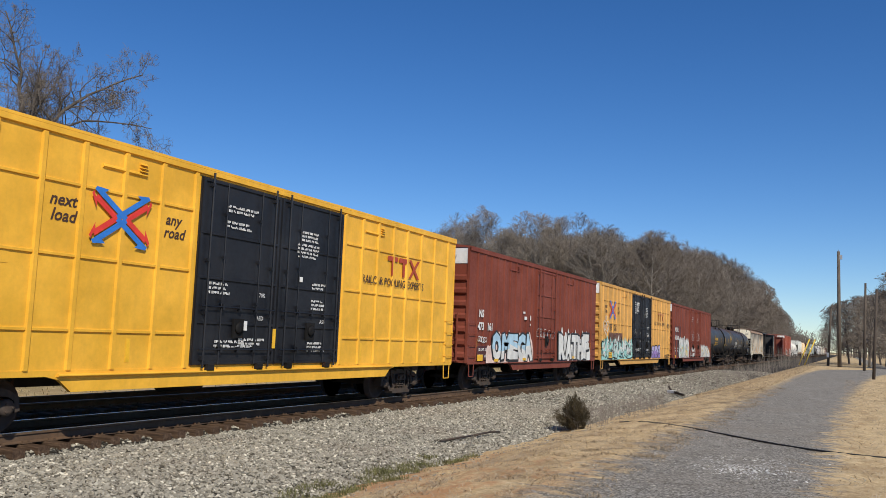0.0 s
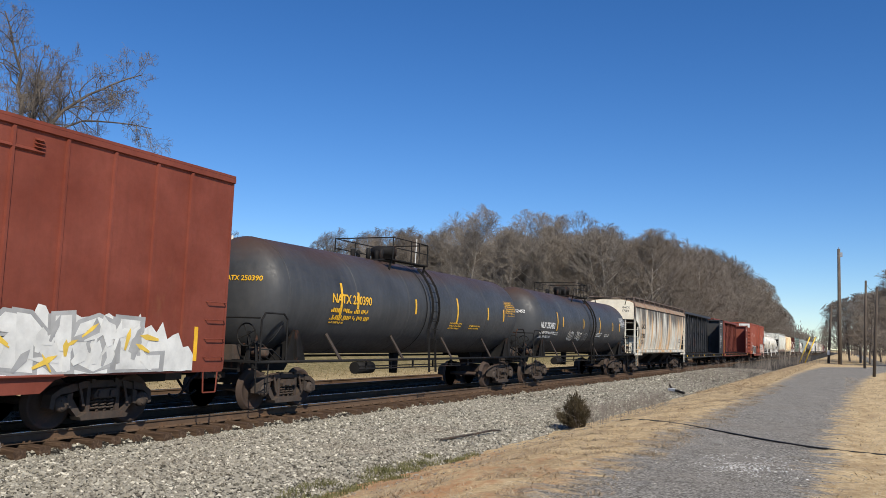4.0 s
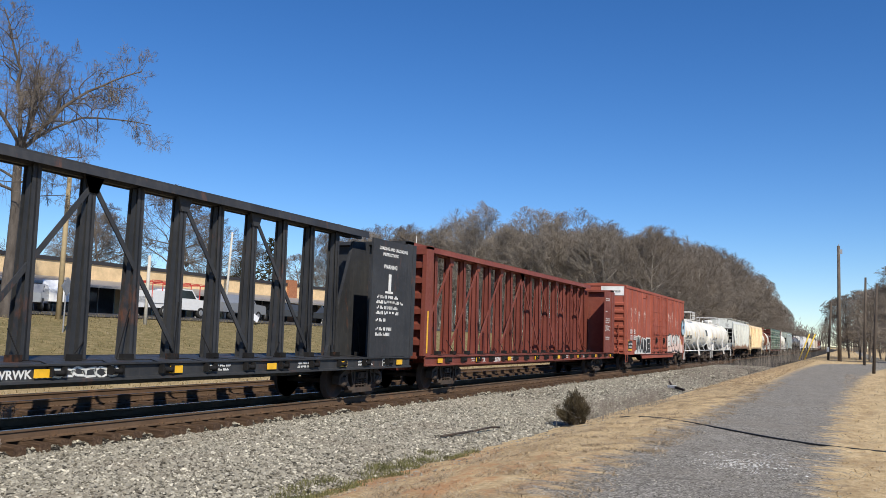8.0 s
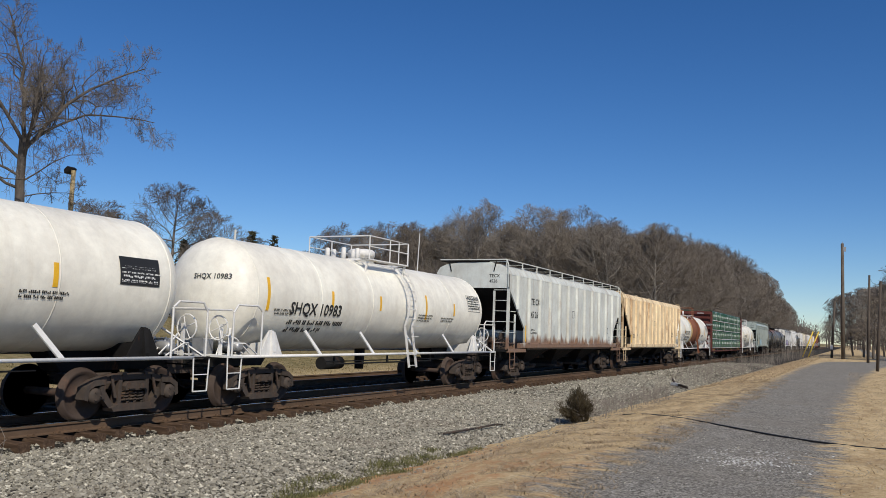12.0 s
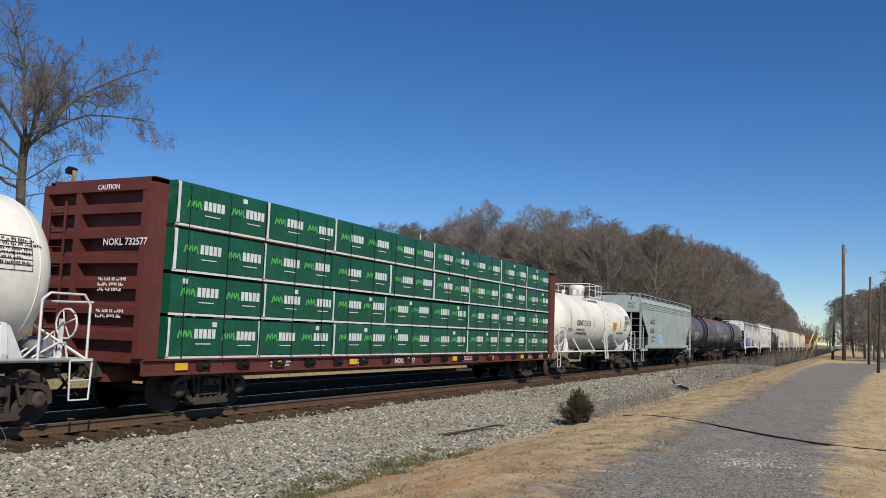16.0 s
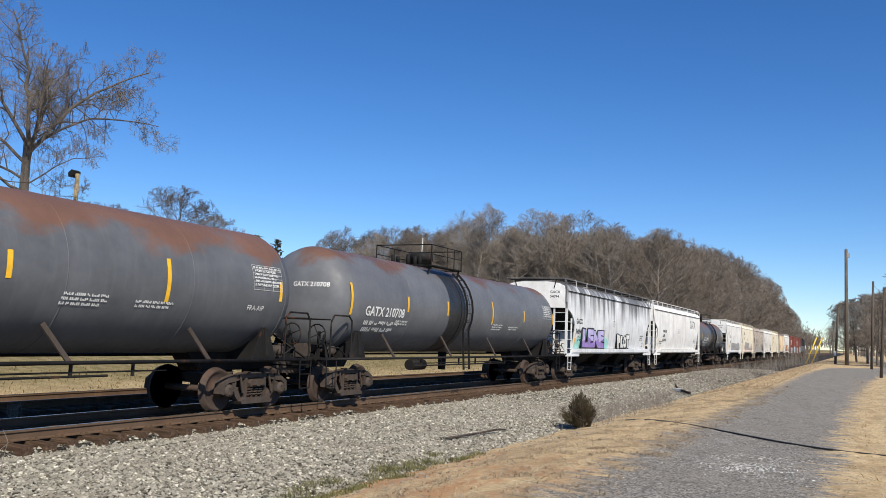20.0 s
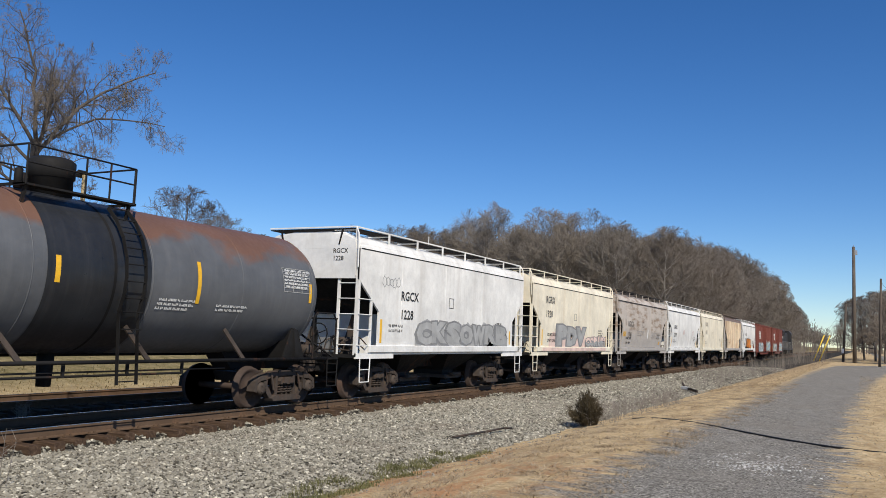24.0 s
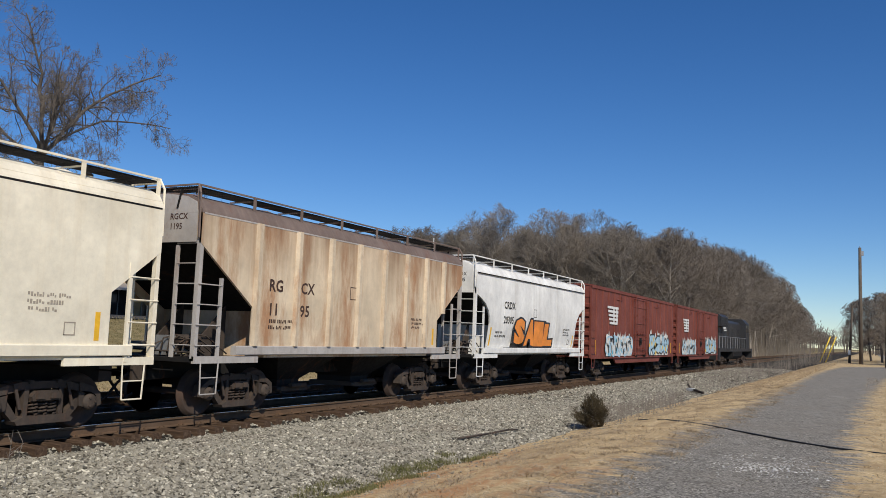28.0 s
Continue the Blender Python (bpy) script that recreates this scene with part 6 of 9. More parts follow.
# ---- centre-beam flatcars ----
def centerbeam(label, a, b, skin, mark="", loaded=False, ink=STENCIL_WHITE, mark_y=-2.2, end_text=""):
    car, H = railcar("centerbeam_flatcar", label, a, b, 2.2)
    bm = bmesh.new()
    box(bm, -1.38, 1.38, -H, H, 1.02, 1.10)
    box(bm, -0.3, 0.3, -H + 0.2, H - 0.2, 0.62, 1.02)
    for y in np.arange(-H + 1.0, H - 0.8, 1.22):
        box(bm, -1.38, 1.38, y - 0.05, y + 0.05, 0.86, 1.02)
    part("deck", bm, skin, car, "flat steel deck")
    for s in (-1, 1):
        bm = bmesh.new()
        x0, x1 = sorted((s * 1.38, s * 1.47))
        prism(bm, [(x0, 0.80), (x1, 0.80), (x1, 0.84), (s * 1.41, 0.86), (s * 1.41, 1.06), (x1, 1.08), (x1, 1.11), (x0, 1.11)], "y", -H, H)
        part("side_sill", bm, skin, car)
    for y in np.arange(-H + 1.56, H - 0.4, 1.22):
        bm = bmesh.new()
        lathe(bm, [(y - 0.10, 0.06), (y - 0.07, 0.045), (y + 0.06, 0.045), (y + 0.10, 0.065)], 9, "y", (1.49, 0, 0.96))
        box(bm, 1.41, 1.53, y - 0.15, y - 0.11, 0.90, 1.06)
        box(bm, 1.41, 1.53, y + 0.11, y + 0.15, 0.90, 1.06)
        part("strap_winch", bm, UNDER_BLACK, car)
    # bulkheads with a tapered brace behind the panel
    for s in (-1, 1):
        bm = bmesh.new()
        y = s * H
        box(bm, -1.40, 1.40, min(y - s * 0.06, y - s * 0.14), max(y - s * 0.06, y - s * 0.14), 1.10, 4.50)
        for x in (-1.42, 1.32):
            box(bm, x, x + 0.10, min(y, y - s * 0.36), max(y, y - s * 0.36), 1.10, 4.52)
        box(bm, -1.42, 1.42, min(y, y - s * 0.36), max(y, y - s * 0.36), 4.44, 4.54)
        bulk = part("bulkhead", bm, skin, car, "ribbed end bulkhead")
        for z in np.arange(1.5, 4.3, 0.48):
            bm = bmesh.new()
            prism(bm, [(y - s * 0.07, z - 0.06), (y + s * 0.13, z - 0.06), (y + s * 0.13, z + 0.10), (y - s * 0.07, z + 0.17)], "x", -1.3, 1.3)
            part("rib", bm, skin, bulk)
        for x in (-1.36, -0.42, 1.36):
            bm = bmesh.new()
            box(bm, x - 0.07, x + 0.07, min(y - s * 0.06, y + s * 0.15), max(y - s * 0.06, y + s * 0.15), 1.12, 4.43)
            part("stile", bm, skin, bulk)
        bm = bmesh.new()
        box(bm, -1.40, 1.40, min(y - s * 0.05, y + s * 0.16), max(y - s * 0.05, y + s * 0.16), 4.26, 4.435)
        part("head_board", bm, skin, bulk)
        bm = bmesh.new()
        for x in (-1.15, -0.70):
            beam(bm, (x, y + s * 0.20, 1.1), (x, y + s * 0.20, 4.1), 0.05, 0.02)
        for z in np.arange(1.3, 4.1, 0.38):
            rod(bm, (-1.15, y + s * 0.20, z), (-0.70, y + s * 0.20, z), 0.012, n=5)
        part("end_ladder", bm, skin, car)
        bm = bmesh.new()
        prism(bm, [(y - s * 0.3, 1.1), (y - s * 2.35, 1.1), (y - s * 2.35, 1.2), (y - s * 1.2, 4.45), (y - s * 0.3, 4.5)][:: (1 if s < 0 else -1)], "x", -0.05, 0.05)
        part("end_web", bm, skin, car)
    bm = bmesh.new()
    zt = 4.56 if loaded else 4.78
    prism(bm, [(-0.30, zt), (0.30, zt), (0.30, zt - 0.04), (0.06, zt - 0.08), (0.06, zt - 0.22), (-0.06, zt - 0.22), (-0.06, zt - 0.08), (-0.30, zt - 0.04)], "y", -H + 0.8, H - 0.8)
    prism(bm, [(-0.30, zt - 0.04), (-0.34, zt - 0.20), (-0.31, zt - 0.20), (-0.28, zt - 0.04)], "y", -H + 0.8, H - 0.8)
    prism(bm, [(0.30, zt - 0.04), (0.34, zt - 0.20), (0.31, zt - 0.20), (0.28, zt - 0.04)], "y", -H + 0.8, H - 0.8)
    part("top_chord", bm, skin, car, "riveted top chord of the centre beam")
    ys = np.arange(-H + 1.9, H - 1.2, 1.22)
    for i, y in enumerate(ys):
        bm = bmesh.new()
        prism(bm, [(y - 0.085, 1.10), (y + 0.085, 1.10), (y + 0.065, zt - 0.18), (y - 0.065, zt - 0.18)], "x", -0.06, 0.06)
        prism(bm, [(-0.20, 1.10), (0.20, 1.10), (0.13, zt - 0.2), (-0.13, zt - 0.2)], "y", y - 0.02, y + 0.02)
        for s in (-1, 1):
            prism(bm, [(s * 0.20, 1.10), (s * 0.18, 1.10), (s * 0.11, zt - 0.2), (s * 0.13, zt - 0.2)], "y", y - 0.085, y + 0.085)
        part("post", bm, skin, car)
    for i, (ya, yb) in enumerate(zip(ys[::2], ys[2::2])):
        for x in (0.14,):
            bm = bmesh.new()
            s = 1 if ya < 0 else -1
            p, q = ((ya, zt - 0.33), (yb, 1.25)) if ya > -0.7 else ((yb, zt - 0.33), (ya, 1.25))
            beam(bm, (x, *p), (x, *q), 0.03, 0.10)
            prism(bm, [(p[0] - 0.22, zt - 0.2), (p[0] + 0.22, zt - 0.2), (p[0] + 0.10, zt - 0.5), (p[0] - 0.10, zt - 0.5)], "x", x - 0.03, x + 0.03)
            part("diagonal", bm, skin, car)
    if not loaded:
        rng = random.Random(int(a))
        for y in np.arange(-H + 1.4, H - 1.0, 1.22):
            bm = bmesh.new()
            tube(bm, [(1.42, y, 1.1), (1.0, y + rng.uniform(-0.3, 0.3), 1.13), (0.5, y + rng.uniform(-0.2, 0.3), 1.12), (0.2, y + rng.uniform(0, 0.5), rng.uniform(1.2, 2.3))], 0.012, 4)
            box(bm, 0.45, 0.6, y - 0.08, y + 0.16, 1.1, 1.22)
            part("tie_down_cable", bm, UNDER_BLACK, car)
    for y in np.linspace(-H + 0.78, H - 0.9, 8):
        strip(car, y, y + 0.34, 0.89, 1.03, 1.4735)
    for txt, sz, xx, zz in (("CAUTION", 0.13, 0.1, 4.30), (end_text, 0.19, 0.35, 3.22)):
        if txt:
            ob = letters(txt, sz, ink, car, 0, 0, 0, "end_lettering", bold=0.004)
            for v in ob.data.vertices:
                v.co = (xx + v.co.y, -H - 0.163, zz + v.co.z)
    for z, rws in ((2.55, 3), (1.95, 2)):
        ob = bars(car, ink, 0.25, z, 0, rws, 0.7, 0.06, seed=9)
        for v in ob.data.vertices:
            v.co = (v.co.y, -H - 0.135, v.co.z)
    if mark:
        letters(mark, 0.20, ink, car, mark_y, 0.88, 1.4115, bold=0.006)
    for y in (-7.9, -4.3, 2.5, 5.6, 8.3):
        bars(car, ink, y, 0.98, 1.4115, 2, 0.7, 0.05)
    bm = bmesh.new()
    y = H - 1.6
    for p, q, u, v in ((0, 0, 0.34, 0.02), (0, 0.2, 0.34, 0.02), (0, 0, 0.02, 0.2), (0.32, 0, 0.02, 0.2), (0.16, 0, 0.02, 0.2), (0, 0.1, 0.34, 0.02)):
        box(bm, 1.411, 1.414, y + p, y + p + u, 0.84 + q, 0.84 + q + v)
    part("stencil_box", bm, STENCIL_WHITE, car)
    return car, H


def lumber_load(car, H):
    rng = random.Random(8)
    edges = np.linspace(-10.98, 11.2, 9)
    levels = [(1.13, 1.92), (1.98, 2.76), (2.83, 3.67), (3.74, 4.60)]
    for s in (1, -1):
        for r, (z0, z1) in enumerate(levels):
            cuts = [edges[0]] + [e + rng.uniform(-0.10, 0.10) for e in edges[1:-1]] + [edges[-1]]
            for y0, y1 in zip(cuts, cuts[1:]):
                bm = bmesh.new()
                xo = 1.33 + rng.uniform(-0.03, 0.03)
                pts = [(0.36, z0), (xo - 0.05, z0), (xo, z0 + 0.05), (xo + 0.012, (z0 + z1) / 2), (xo, z1 - 0.05), (xo - 0.05, z1), (0.36, z1 + 0.01)]
                prism(bm, [(s * x, z) for x, z in pts], "y", y0 + 0.012, y1 - 0.012)
                pack = part("lumber_pack", bm, WRAP_GREEN, car, "lumber bundle wrapped in dark green printed plastic")
                if s < 0:
                    continue
                xx = xo + 0.016
                bm = bmesh.new()
                box(bm, xo - 0.02, xo + 0.014, y0 + 0.012, y1 - 0.012, z0 - 0.030, z0 + 0.016)
                if rng.random() < 0.7:
                    w = rng.uniform(0.03, 0.08)
                    box(bm, xo - 0.01, xo + 0.014, y0 + 0.012, y0 + 0.012 + w, z0, z1 - 0.02)
                if rng.random() < 0.6:
                    yy = rng.uniform(y0 + 0.3, y1 - 0.5)
                    box(bm, xo, xo + 0.014, yy, yy + 0.13, z1 - 0.18, z1 - 0.08)
                part("white_edge", bm, WRAP_WHITE, pack, "white plastic edging and stapled tag")
                if z0 > 3.5 or rng.random() < 0.2:
                    bm = bmesh.new()
                    box(bm, 0.45, xo - 0.02, y0 + 0.05, y1 - 0.05, z0 - 0.045, z0 - 0.001)
                    part("lath", bm, LUMBER, pack)
                # printed mark: a chevron pair and five plain blocks
                n = 2
                for k in range(n):
                    yy = y0 + (y1 - y0) * (0.10 + 0.47 * k)
                    zz = z0 + 0.36 + rng.uniform(-0.02, 0.02)
                    bm = bmesh.new()
                    zig = [(yy + 0.065 * i, zz + (0.19 if i % 2 else 0.0)) for i in range(7)]
                    lo = [bm.verts.new((xx, p[0] - 0.022, p[1])) for p in zig]
                    hi = [bm.verts.new((xx, p[0] + 0.026, p[1])) for p in zig]
                    for i in range(6):
                        bm.faces.new((lo[i], lo[i + 1], hi[i + 1], hi[i]))
                    part("printed_emblem", bm, WRAP_MARK, pack, "bright green zigzag emblem")
                    bm = bmesh.new()
                    for i in range(5):
                        q = yy + 0.46 + 0.128 * i
                        box(bm, xx - 0.001, xx + 0.002, q, q + 0.098, zz, zz + 0.19)
                    box(bm, xx - 0.001, xx + 0.001, yy + 0.5, yy + 0.95, zz - 0.12, zz - 0.10)
                    part("printed_mark", bm, WRAP_WHITE, pack, "white printed block mark")
    for y in np.linspace(-H + 1.0, H - 1.0, 19):
        bm = bmesh.new()
        tube(bm, [(1.46, y, 1.0), (1.395, y, 1.2), (1.395, y, 4.50), (1.30, y, 4.58), (0.3, y, 4.60)], 0.008, 4)
        part("strap", bm, UNDER_BLACK, car)


# ---- the locomotive at the tail ----
def locomotive(label, a, b):
    car, H = railcar("locomotive", label, a, b, 4.1, axles=3)
    car["category"] = "locomotive"
    bm = bmesh.new()
    box(bm, -1.5, 1.5, -H, H, 1.25, 1.55)
    box(bm, -1.5, 1.5, H - 0.6, H, 0.55, 1.25)
    box(bm, -1.5, 1.5, -H, -H + 0.6, 0.55, 1.25)
    part("frame", bm, LOCO_BLACK, car)
    bm = bmesh.new()
    prism(bm, [(-0.92, 1.55), (0.92, 1.55), (0.95, 4.0), (0.80, 4.25), (-0.80, 4.25), (-0.95, 4.0)], "y", -H + 1.0, H - 5.2)
    for y in np.arange(-H + 1.5, H - 5.4, 0.85):
        box(bm, 0.93, 0.965, y, y + 0.75, 1.75, 3.5)
    part("long_hood", bm, LOCO_BLACK, car, "black engine hood with access doors")
    bm = bmesh.new()
    prism(bm, [(-1.45, 3.5), (1.45, 3.5), (1.5, 4.35), (1.2, 4.6), (-1.2, 4.6), (-1.5, 4.35)], "y", -H + 1.2, -H + 5.0)
    for y in np.arange(-H + 1.4, -H + 4.8, 0.22):
        box(bm, 1.46, 1.52, y, y + 0.12, 3.55, 4.3)
    part("radiator", bm, LOCO_BLACK, car, "flared radiator section")
    bm = bmesh.new()
    prism(bm, [(-1.5, 1.55), (1.5, 1.55), (1.5, 4.15), (1.1, 4.62), (-1.1, 4.62), (-1.5, 4.15)], "y", H - 5.2, H - 2.6)
    part("cab", bm, LOCO_BLACK, car)
    bm = bmesh.new()
    for y in (H - 4.9, H - 3.9):
        box(bm, 1.495, 1.515, y, y + 0.8, 3.2, 3.95)
    part("cab_window", bm, GLASS_DARK, car)
    bm = bmesh.new()
    prism(bm, [(-0.9, 1.55), (0.9, 1.55), (0.9, 2.9), (0.7, 3.1), (-0.7, 3.1), (-0.9, 2.9)], "y", H - 2.6, H - 0.9)
    part("nose", bm, LOCO_BLACK, car)
    bm = bmesh.new()
    prism(bm, [(-1.35, 0.55), (1.35, 0.55), (1.5, 0.8), (1.5, 1.25), (-1.5, 1.25), (-1.5, 0.8)], "y", -3.2, 3.2)
    part("fuel_tank", bm, UNDER_BLACK, car)
    bm = bmesh.new()
    for y in np.arange(-H + 0.2, H - 0.1, 1.6):
        rod(bm, (1.48, y, 1.5), (1.48, y, 2.6), 0.022)
    rod(bm, (1.48, -H + 0.2, 2.6), (1.48, H - 5.4, 2.6), 0.022)
    part("handrail", bm, GALV, car, "thin grey handrails")
    bm = bmesh.new()
    for i in range(5):
        box(bm, 0.966, 0.97, -H + 5.4 + 0.16 * i, -H + 6.9 + 0.22 * i, 3.75 - 0.14 * i, 3.84 - 0.14 * i)
    part("logo", bm, STENCIL_WHITE, car, "white striped emblem")
    return car, H


def striped_logo(car, y, z, x, s=1.0):
    """A white block with slanted stripes cut from it."""
    bm = bmesh.new()
    for i in range(5):
        box(bm, x, x + 0.003, y + 0.08 * s * i, y + (1.55 - 0.03 * i) * s, z - 0.15 * s * i, z - 0.15 * s * i + 0.09 * s)
    for yy in (0.78, 1.22):
        prism(bm, [(y + (yy + 0.05) * s, z - 0.6 * s), (y + (yy + 0.22) * s, z - 0.6 * s), (y + (yy + 0.17) * s, z + 0.09 * s), (y + yy * s, z + 0.09 * s)], "x", x, x + 0.004)
    part("logo", bm, STENCIL_WHITE, car, "white striped emblem")

# ---- trees ----
def branch_mesh(segs, material, name, sides=3):
    """Tapered limbs from a list of (start, end, r0, r1), as one mesh."""
    S = np.array([(*a, *b, r0, r1) for a, b, r0, r1 in segs], float)
    p, q, r0, r1 = S[:, 0:3], S[:, 3:6], S[:, 6], S[:, 7]
    d = q - p
    d /= np.linalg.norm(d, axis=1, keepdims=True) + 1e-9
    ref = np.where(np.abs(d[:, 2:3]) > 0.9, np.array([[1.0, 0, 0]]), np.array([[0, 0, 1.0]]))
    u = np.cross(d, ref)
    u /= np.linalg.norm(u, axis=1, keepdims=True) + 1e-9
    w = np.cross(d, u)
    ang = np.arange(sides) * math.tau / sides
    ring = u[:, None] * np.cos(ang)[None, :, None] + w[:, None] * np.sin(ang)[None, :, None]
    V = np.concatenate([p[:, None] + ring * r0[:, None, None], q[:, None] + ring * r1[:, None, None]], 1)
    k = np.arange(sides)
    f = np.stack([k, (k + 1) % sides, (k + 1) % sides + sides, k + sides], -1)
    F = f[None] + (np.arange(len(S)) * 2 * sides)[:, None, None]
    return quads_mesh(name, V.reshape(-1, 3), F.reshape(-1, 4), material, sides > 4)


def grow(seed, height, width=4.5, bole=0.35, r=0.25, depth=5, twig=0.012, kids=(12, 6, 5, 4), up=0.07, wild=1.0, fan=62):
    """Limbs and twigs of a bare winter tree with a rounded crown; returns two lists of segments."""
    rng = random.Random(seed)
    thick, thin = [], []

    def shoot(start, way, length, rad, level):
        n = (7, 5, 4, 3, 2, 1)[level]
        pts, p, d = [start], start, way
        for i in range(n):
            g = (0.07, 0.16, 0.20, 0.22, 0.22, 0.2)[level] * wild
            d = (d + Vector((rng.gauss(0, g), rng.gauss(0, g), rng.gauss(up if level else 0.1, g * 0.7)))).normalized()
            p = p + d * (length / n)
            pts.append(p)
        tip = max(twig * 0.4, rad * (0.30 if level else 0.22))
        for i in range(n):
            ra, rb = rad + (tip - rad) * i / n, rad + (tip - rad) * (i + 1) / n
            (thick if level < 2 else thin).append((pts[i], pts[i + 1], ra, rb))
        if level >= depth - 1:
            return
        c = kids[level]
        for k in range(c):
            u = (k + rng.random()) / c
            f = bole + (1 - bole) * u if level == 0 else 0.22 + 0.78 * u
            x = min(f * n, n - 1e-3)
            i = int(x)
            at = pts[i].lerp(pts[i + 1], x - i)
            base = (pts[i + 1] - pts[i]).normalized()
            a = k * 2.4 + rng.uniform(-0.5, 0.5) if level == 0 else rng.uniform(0, math.tau)
            side = base.orthogonal().normalized()
            side = Matrix.Rotation(a, 3, base) @ side
            if level == 0:
                t = radians(fan - 42 * u + rng.gauss(0, 7))
                ln = width * math.sqrt(max(0.12, 1 - ((u - 0.36) / 0.74) ** 2)) * rng.uniform(0.82, 1.12)
            else:
                t = radians(rng.uniform(20, 46))
                ln = length * rng.uniform(0.50, 0.74) * (1.12 - 0.55 * u)
            shoot(at, base * math.cos(t) + side * math.sin(t), ln, max(twig, (rad + (tip - rad) * f) * rng.uniform(0.42, 0.62)), level + 1)

    shoot(Vector((0, 0, -0.1)), Vector((rng.gauss(0, 0.04), rng.gauss(0, 0.04), 1)).normalized(), height, r, 0)
    return thick, thin


def rounded(segs, mid, rx, rz):
    """Draw in the tips that stray out of a dome-shaped crown."""
    def pull(p):
        d = Vector((p.x / rx, p.y / rx, (p.z - mid) / rz))
        q = d.length
        if p.z < mid or q < 0.8:
            return p
        k = (0.8 + 0.45 * math.tanh((q - 0.8) / 0.45)) / q
        return Vector((p.x * k, p.y * k, mid + (p.z - mid) * k))
    return [(pull(a), pull(b), r0, r1) for a, b, r0, r1 in segs]


def tree(label, seed, height, at, group="", twigs=None, bark_mat=None, dome=None, **kw):
    thick, thin = grow(seed, height, **kw)
    if dome:
        thick, thin = rounded(thick, *dome), rounded(thin, *dome)
    ob = tagged(new("tree"), label, "tree", group)
    part("trunk", branch_mesh(thick, bark_mat or BARK, "trunk", 6), None, ob, "grey bark trunk and limbs")
    part("crown", branch_mesh(thin, twigs or TWIG, "crown", 3), None, ob, "bare brown twigs")
    ob.location = at
    return ob


def place(ob, x, y, turn, scale):
    m = pose(x, y, ground_z(x) - 0.05, 0, 0, turn)
    c = copy_thing(ob, m)
    c.scale = (scale, scale, scale * 1.0)
    return c


def build_woods():
    rng = random.Random(12)
    kinds = [tree("tall bare forest tree with a rounded crown", 100 + i, 12.9, (-60 - 6 * i, 150 + 9 * i, 1.9), "trees of the wood", None, BARK_PALE, width=5.2 + 0.6 * (i % 3), bole=0.30 + 0.06 * (i % 2), r=0.20, depth=5, twig=0.013, kids=(18, 9, 7, 5), up=0.06, fan=72, wild=1.0, dome=(8.6, 5.0 + 0.5 * (i % 3), 7.4)) for i in range(5)]
    spots = []
    # near face of the wood, then its long side beside the track
    for x in np.arange(-70, -20, 2.9):
        for row in range(4):
            spots.append((x + rng.uniform(-1.5, 1.5), 104 + row * 8 + rng.uniform(-3, 3) + max(0, (-x - 45)) * 0.1, rng.uniform(0.86, 1.08) * (0.93 if x < -55 else 1.0)))
    for y in np.arange(130, 330, 5.2):
        for row in range(3):
            k = np.interp(y, [130, 160, 220, 330], [1.08, 1.24, 1.20, 0.95])
            spots.append((-21.5 - row * 7 - rng.uniform(0, 4), y + rng.uniform(-2, 2), k * rng.uniform(0.86, 1.06)))
    for x, y, s in spots:
        place(kinds[rng.randrange(5)], x, y, rng.uniform(0, 360), s)
    # thicket of saplings and brush along the foot of the wood
    segs = []
    for i in range(5200):
        if rng.random() < 0.45:
            x, y = rng.uniform(-75, -19.5), rng.uniform(96, 125)
        else:
            x, y = rng.uniform(-34, -19.0), rng.uniform(100, 330)
        h = rng.uniform(1.0, 4.5) if rng.random() < 0.6 else rng.uniform(4, 9)
        z = ground_z(x)
        a = Vector((x, y, z))
        b = a + Vector((rng.gauss(0, 0.06 * h), rng.gauss(0, 0.06 * h), h))
        segs.append((a, b, 0.040, 0.012))
        for k in range(3):
            m = a.lerp(b, rng.uniform(0.3, 0.9))
            segs.append((m, m + Vector((rng.gauss(0, 0.14 * h), rng.gauss(0, 0.14 * h), 0.24 * h)), 0.020, 0.008))
    tagged(new("underbrush", branch_mesh(segs, TWIG, "underbrush")), "dense brown thicket of saplings below the wood", "underbrush", kind="stuff")
    # distant woods along the horizon: low domed crowns
    segs = []
    for i in range(1300):
        x, y = rng.uniform(-90, 170), rng.uniform(330, 560)
        if abs(x + 10) < 9 and y < 520:
            continue
        h, w, z = rng.uniform(10, 15), rng.uniform(2.5, 4.5), ground_z(x)
        segs.append((Vector((x, y, z)), Vector((x, y, z + h * 0.5)), 0.2, 0.1))
        for k in range(46):
            a, e, q = rng.uniform(0, math.tau), math.asin(rng.uniform(-0.2, 1)), rng.uniform(0.3, 1)
            p = Vector((x + w * q * math.cos(a) * math.cos(e), y + w * q * math.sin(a) * math.cos(e), z + h * 0.42 + h * 0.58 * q * math.sin(e)))
            segs.append((p, p + Vector((rng.gauss(0, 0.5), rng.gauss(0, 0.5), rng.uniform(0.5, 1.8))), 0.13, 0.05))
    tagged(new("far_woods", branch_mesh(segs, TWIG_GREY, "far_woods")), "distant bare woods along the horizon", "woods", kind="stuff")
    return kinds


WOOD_KINDS = build_woods()


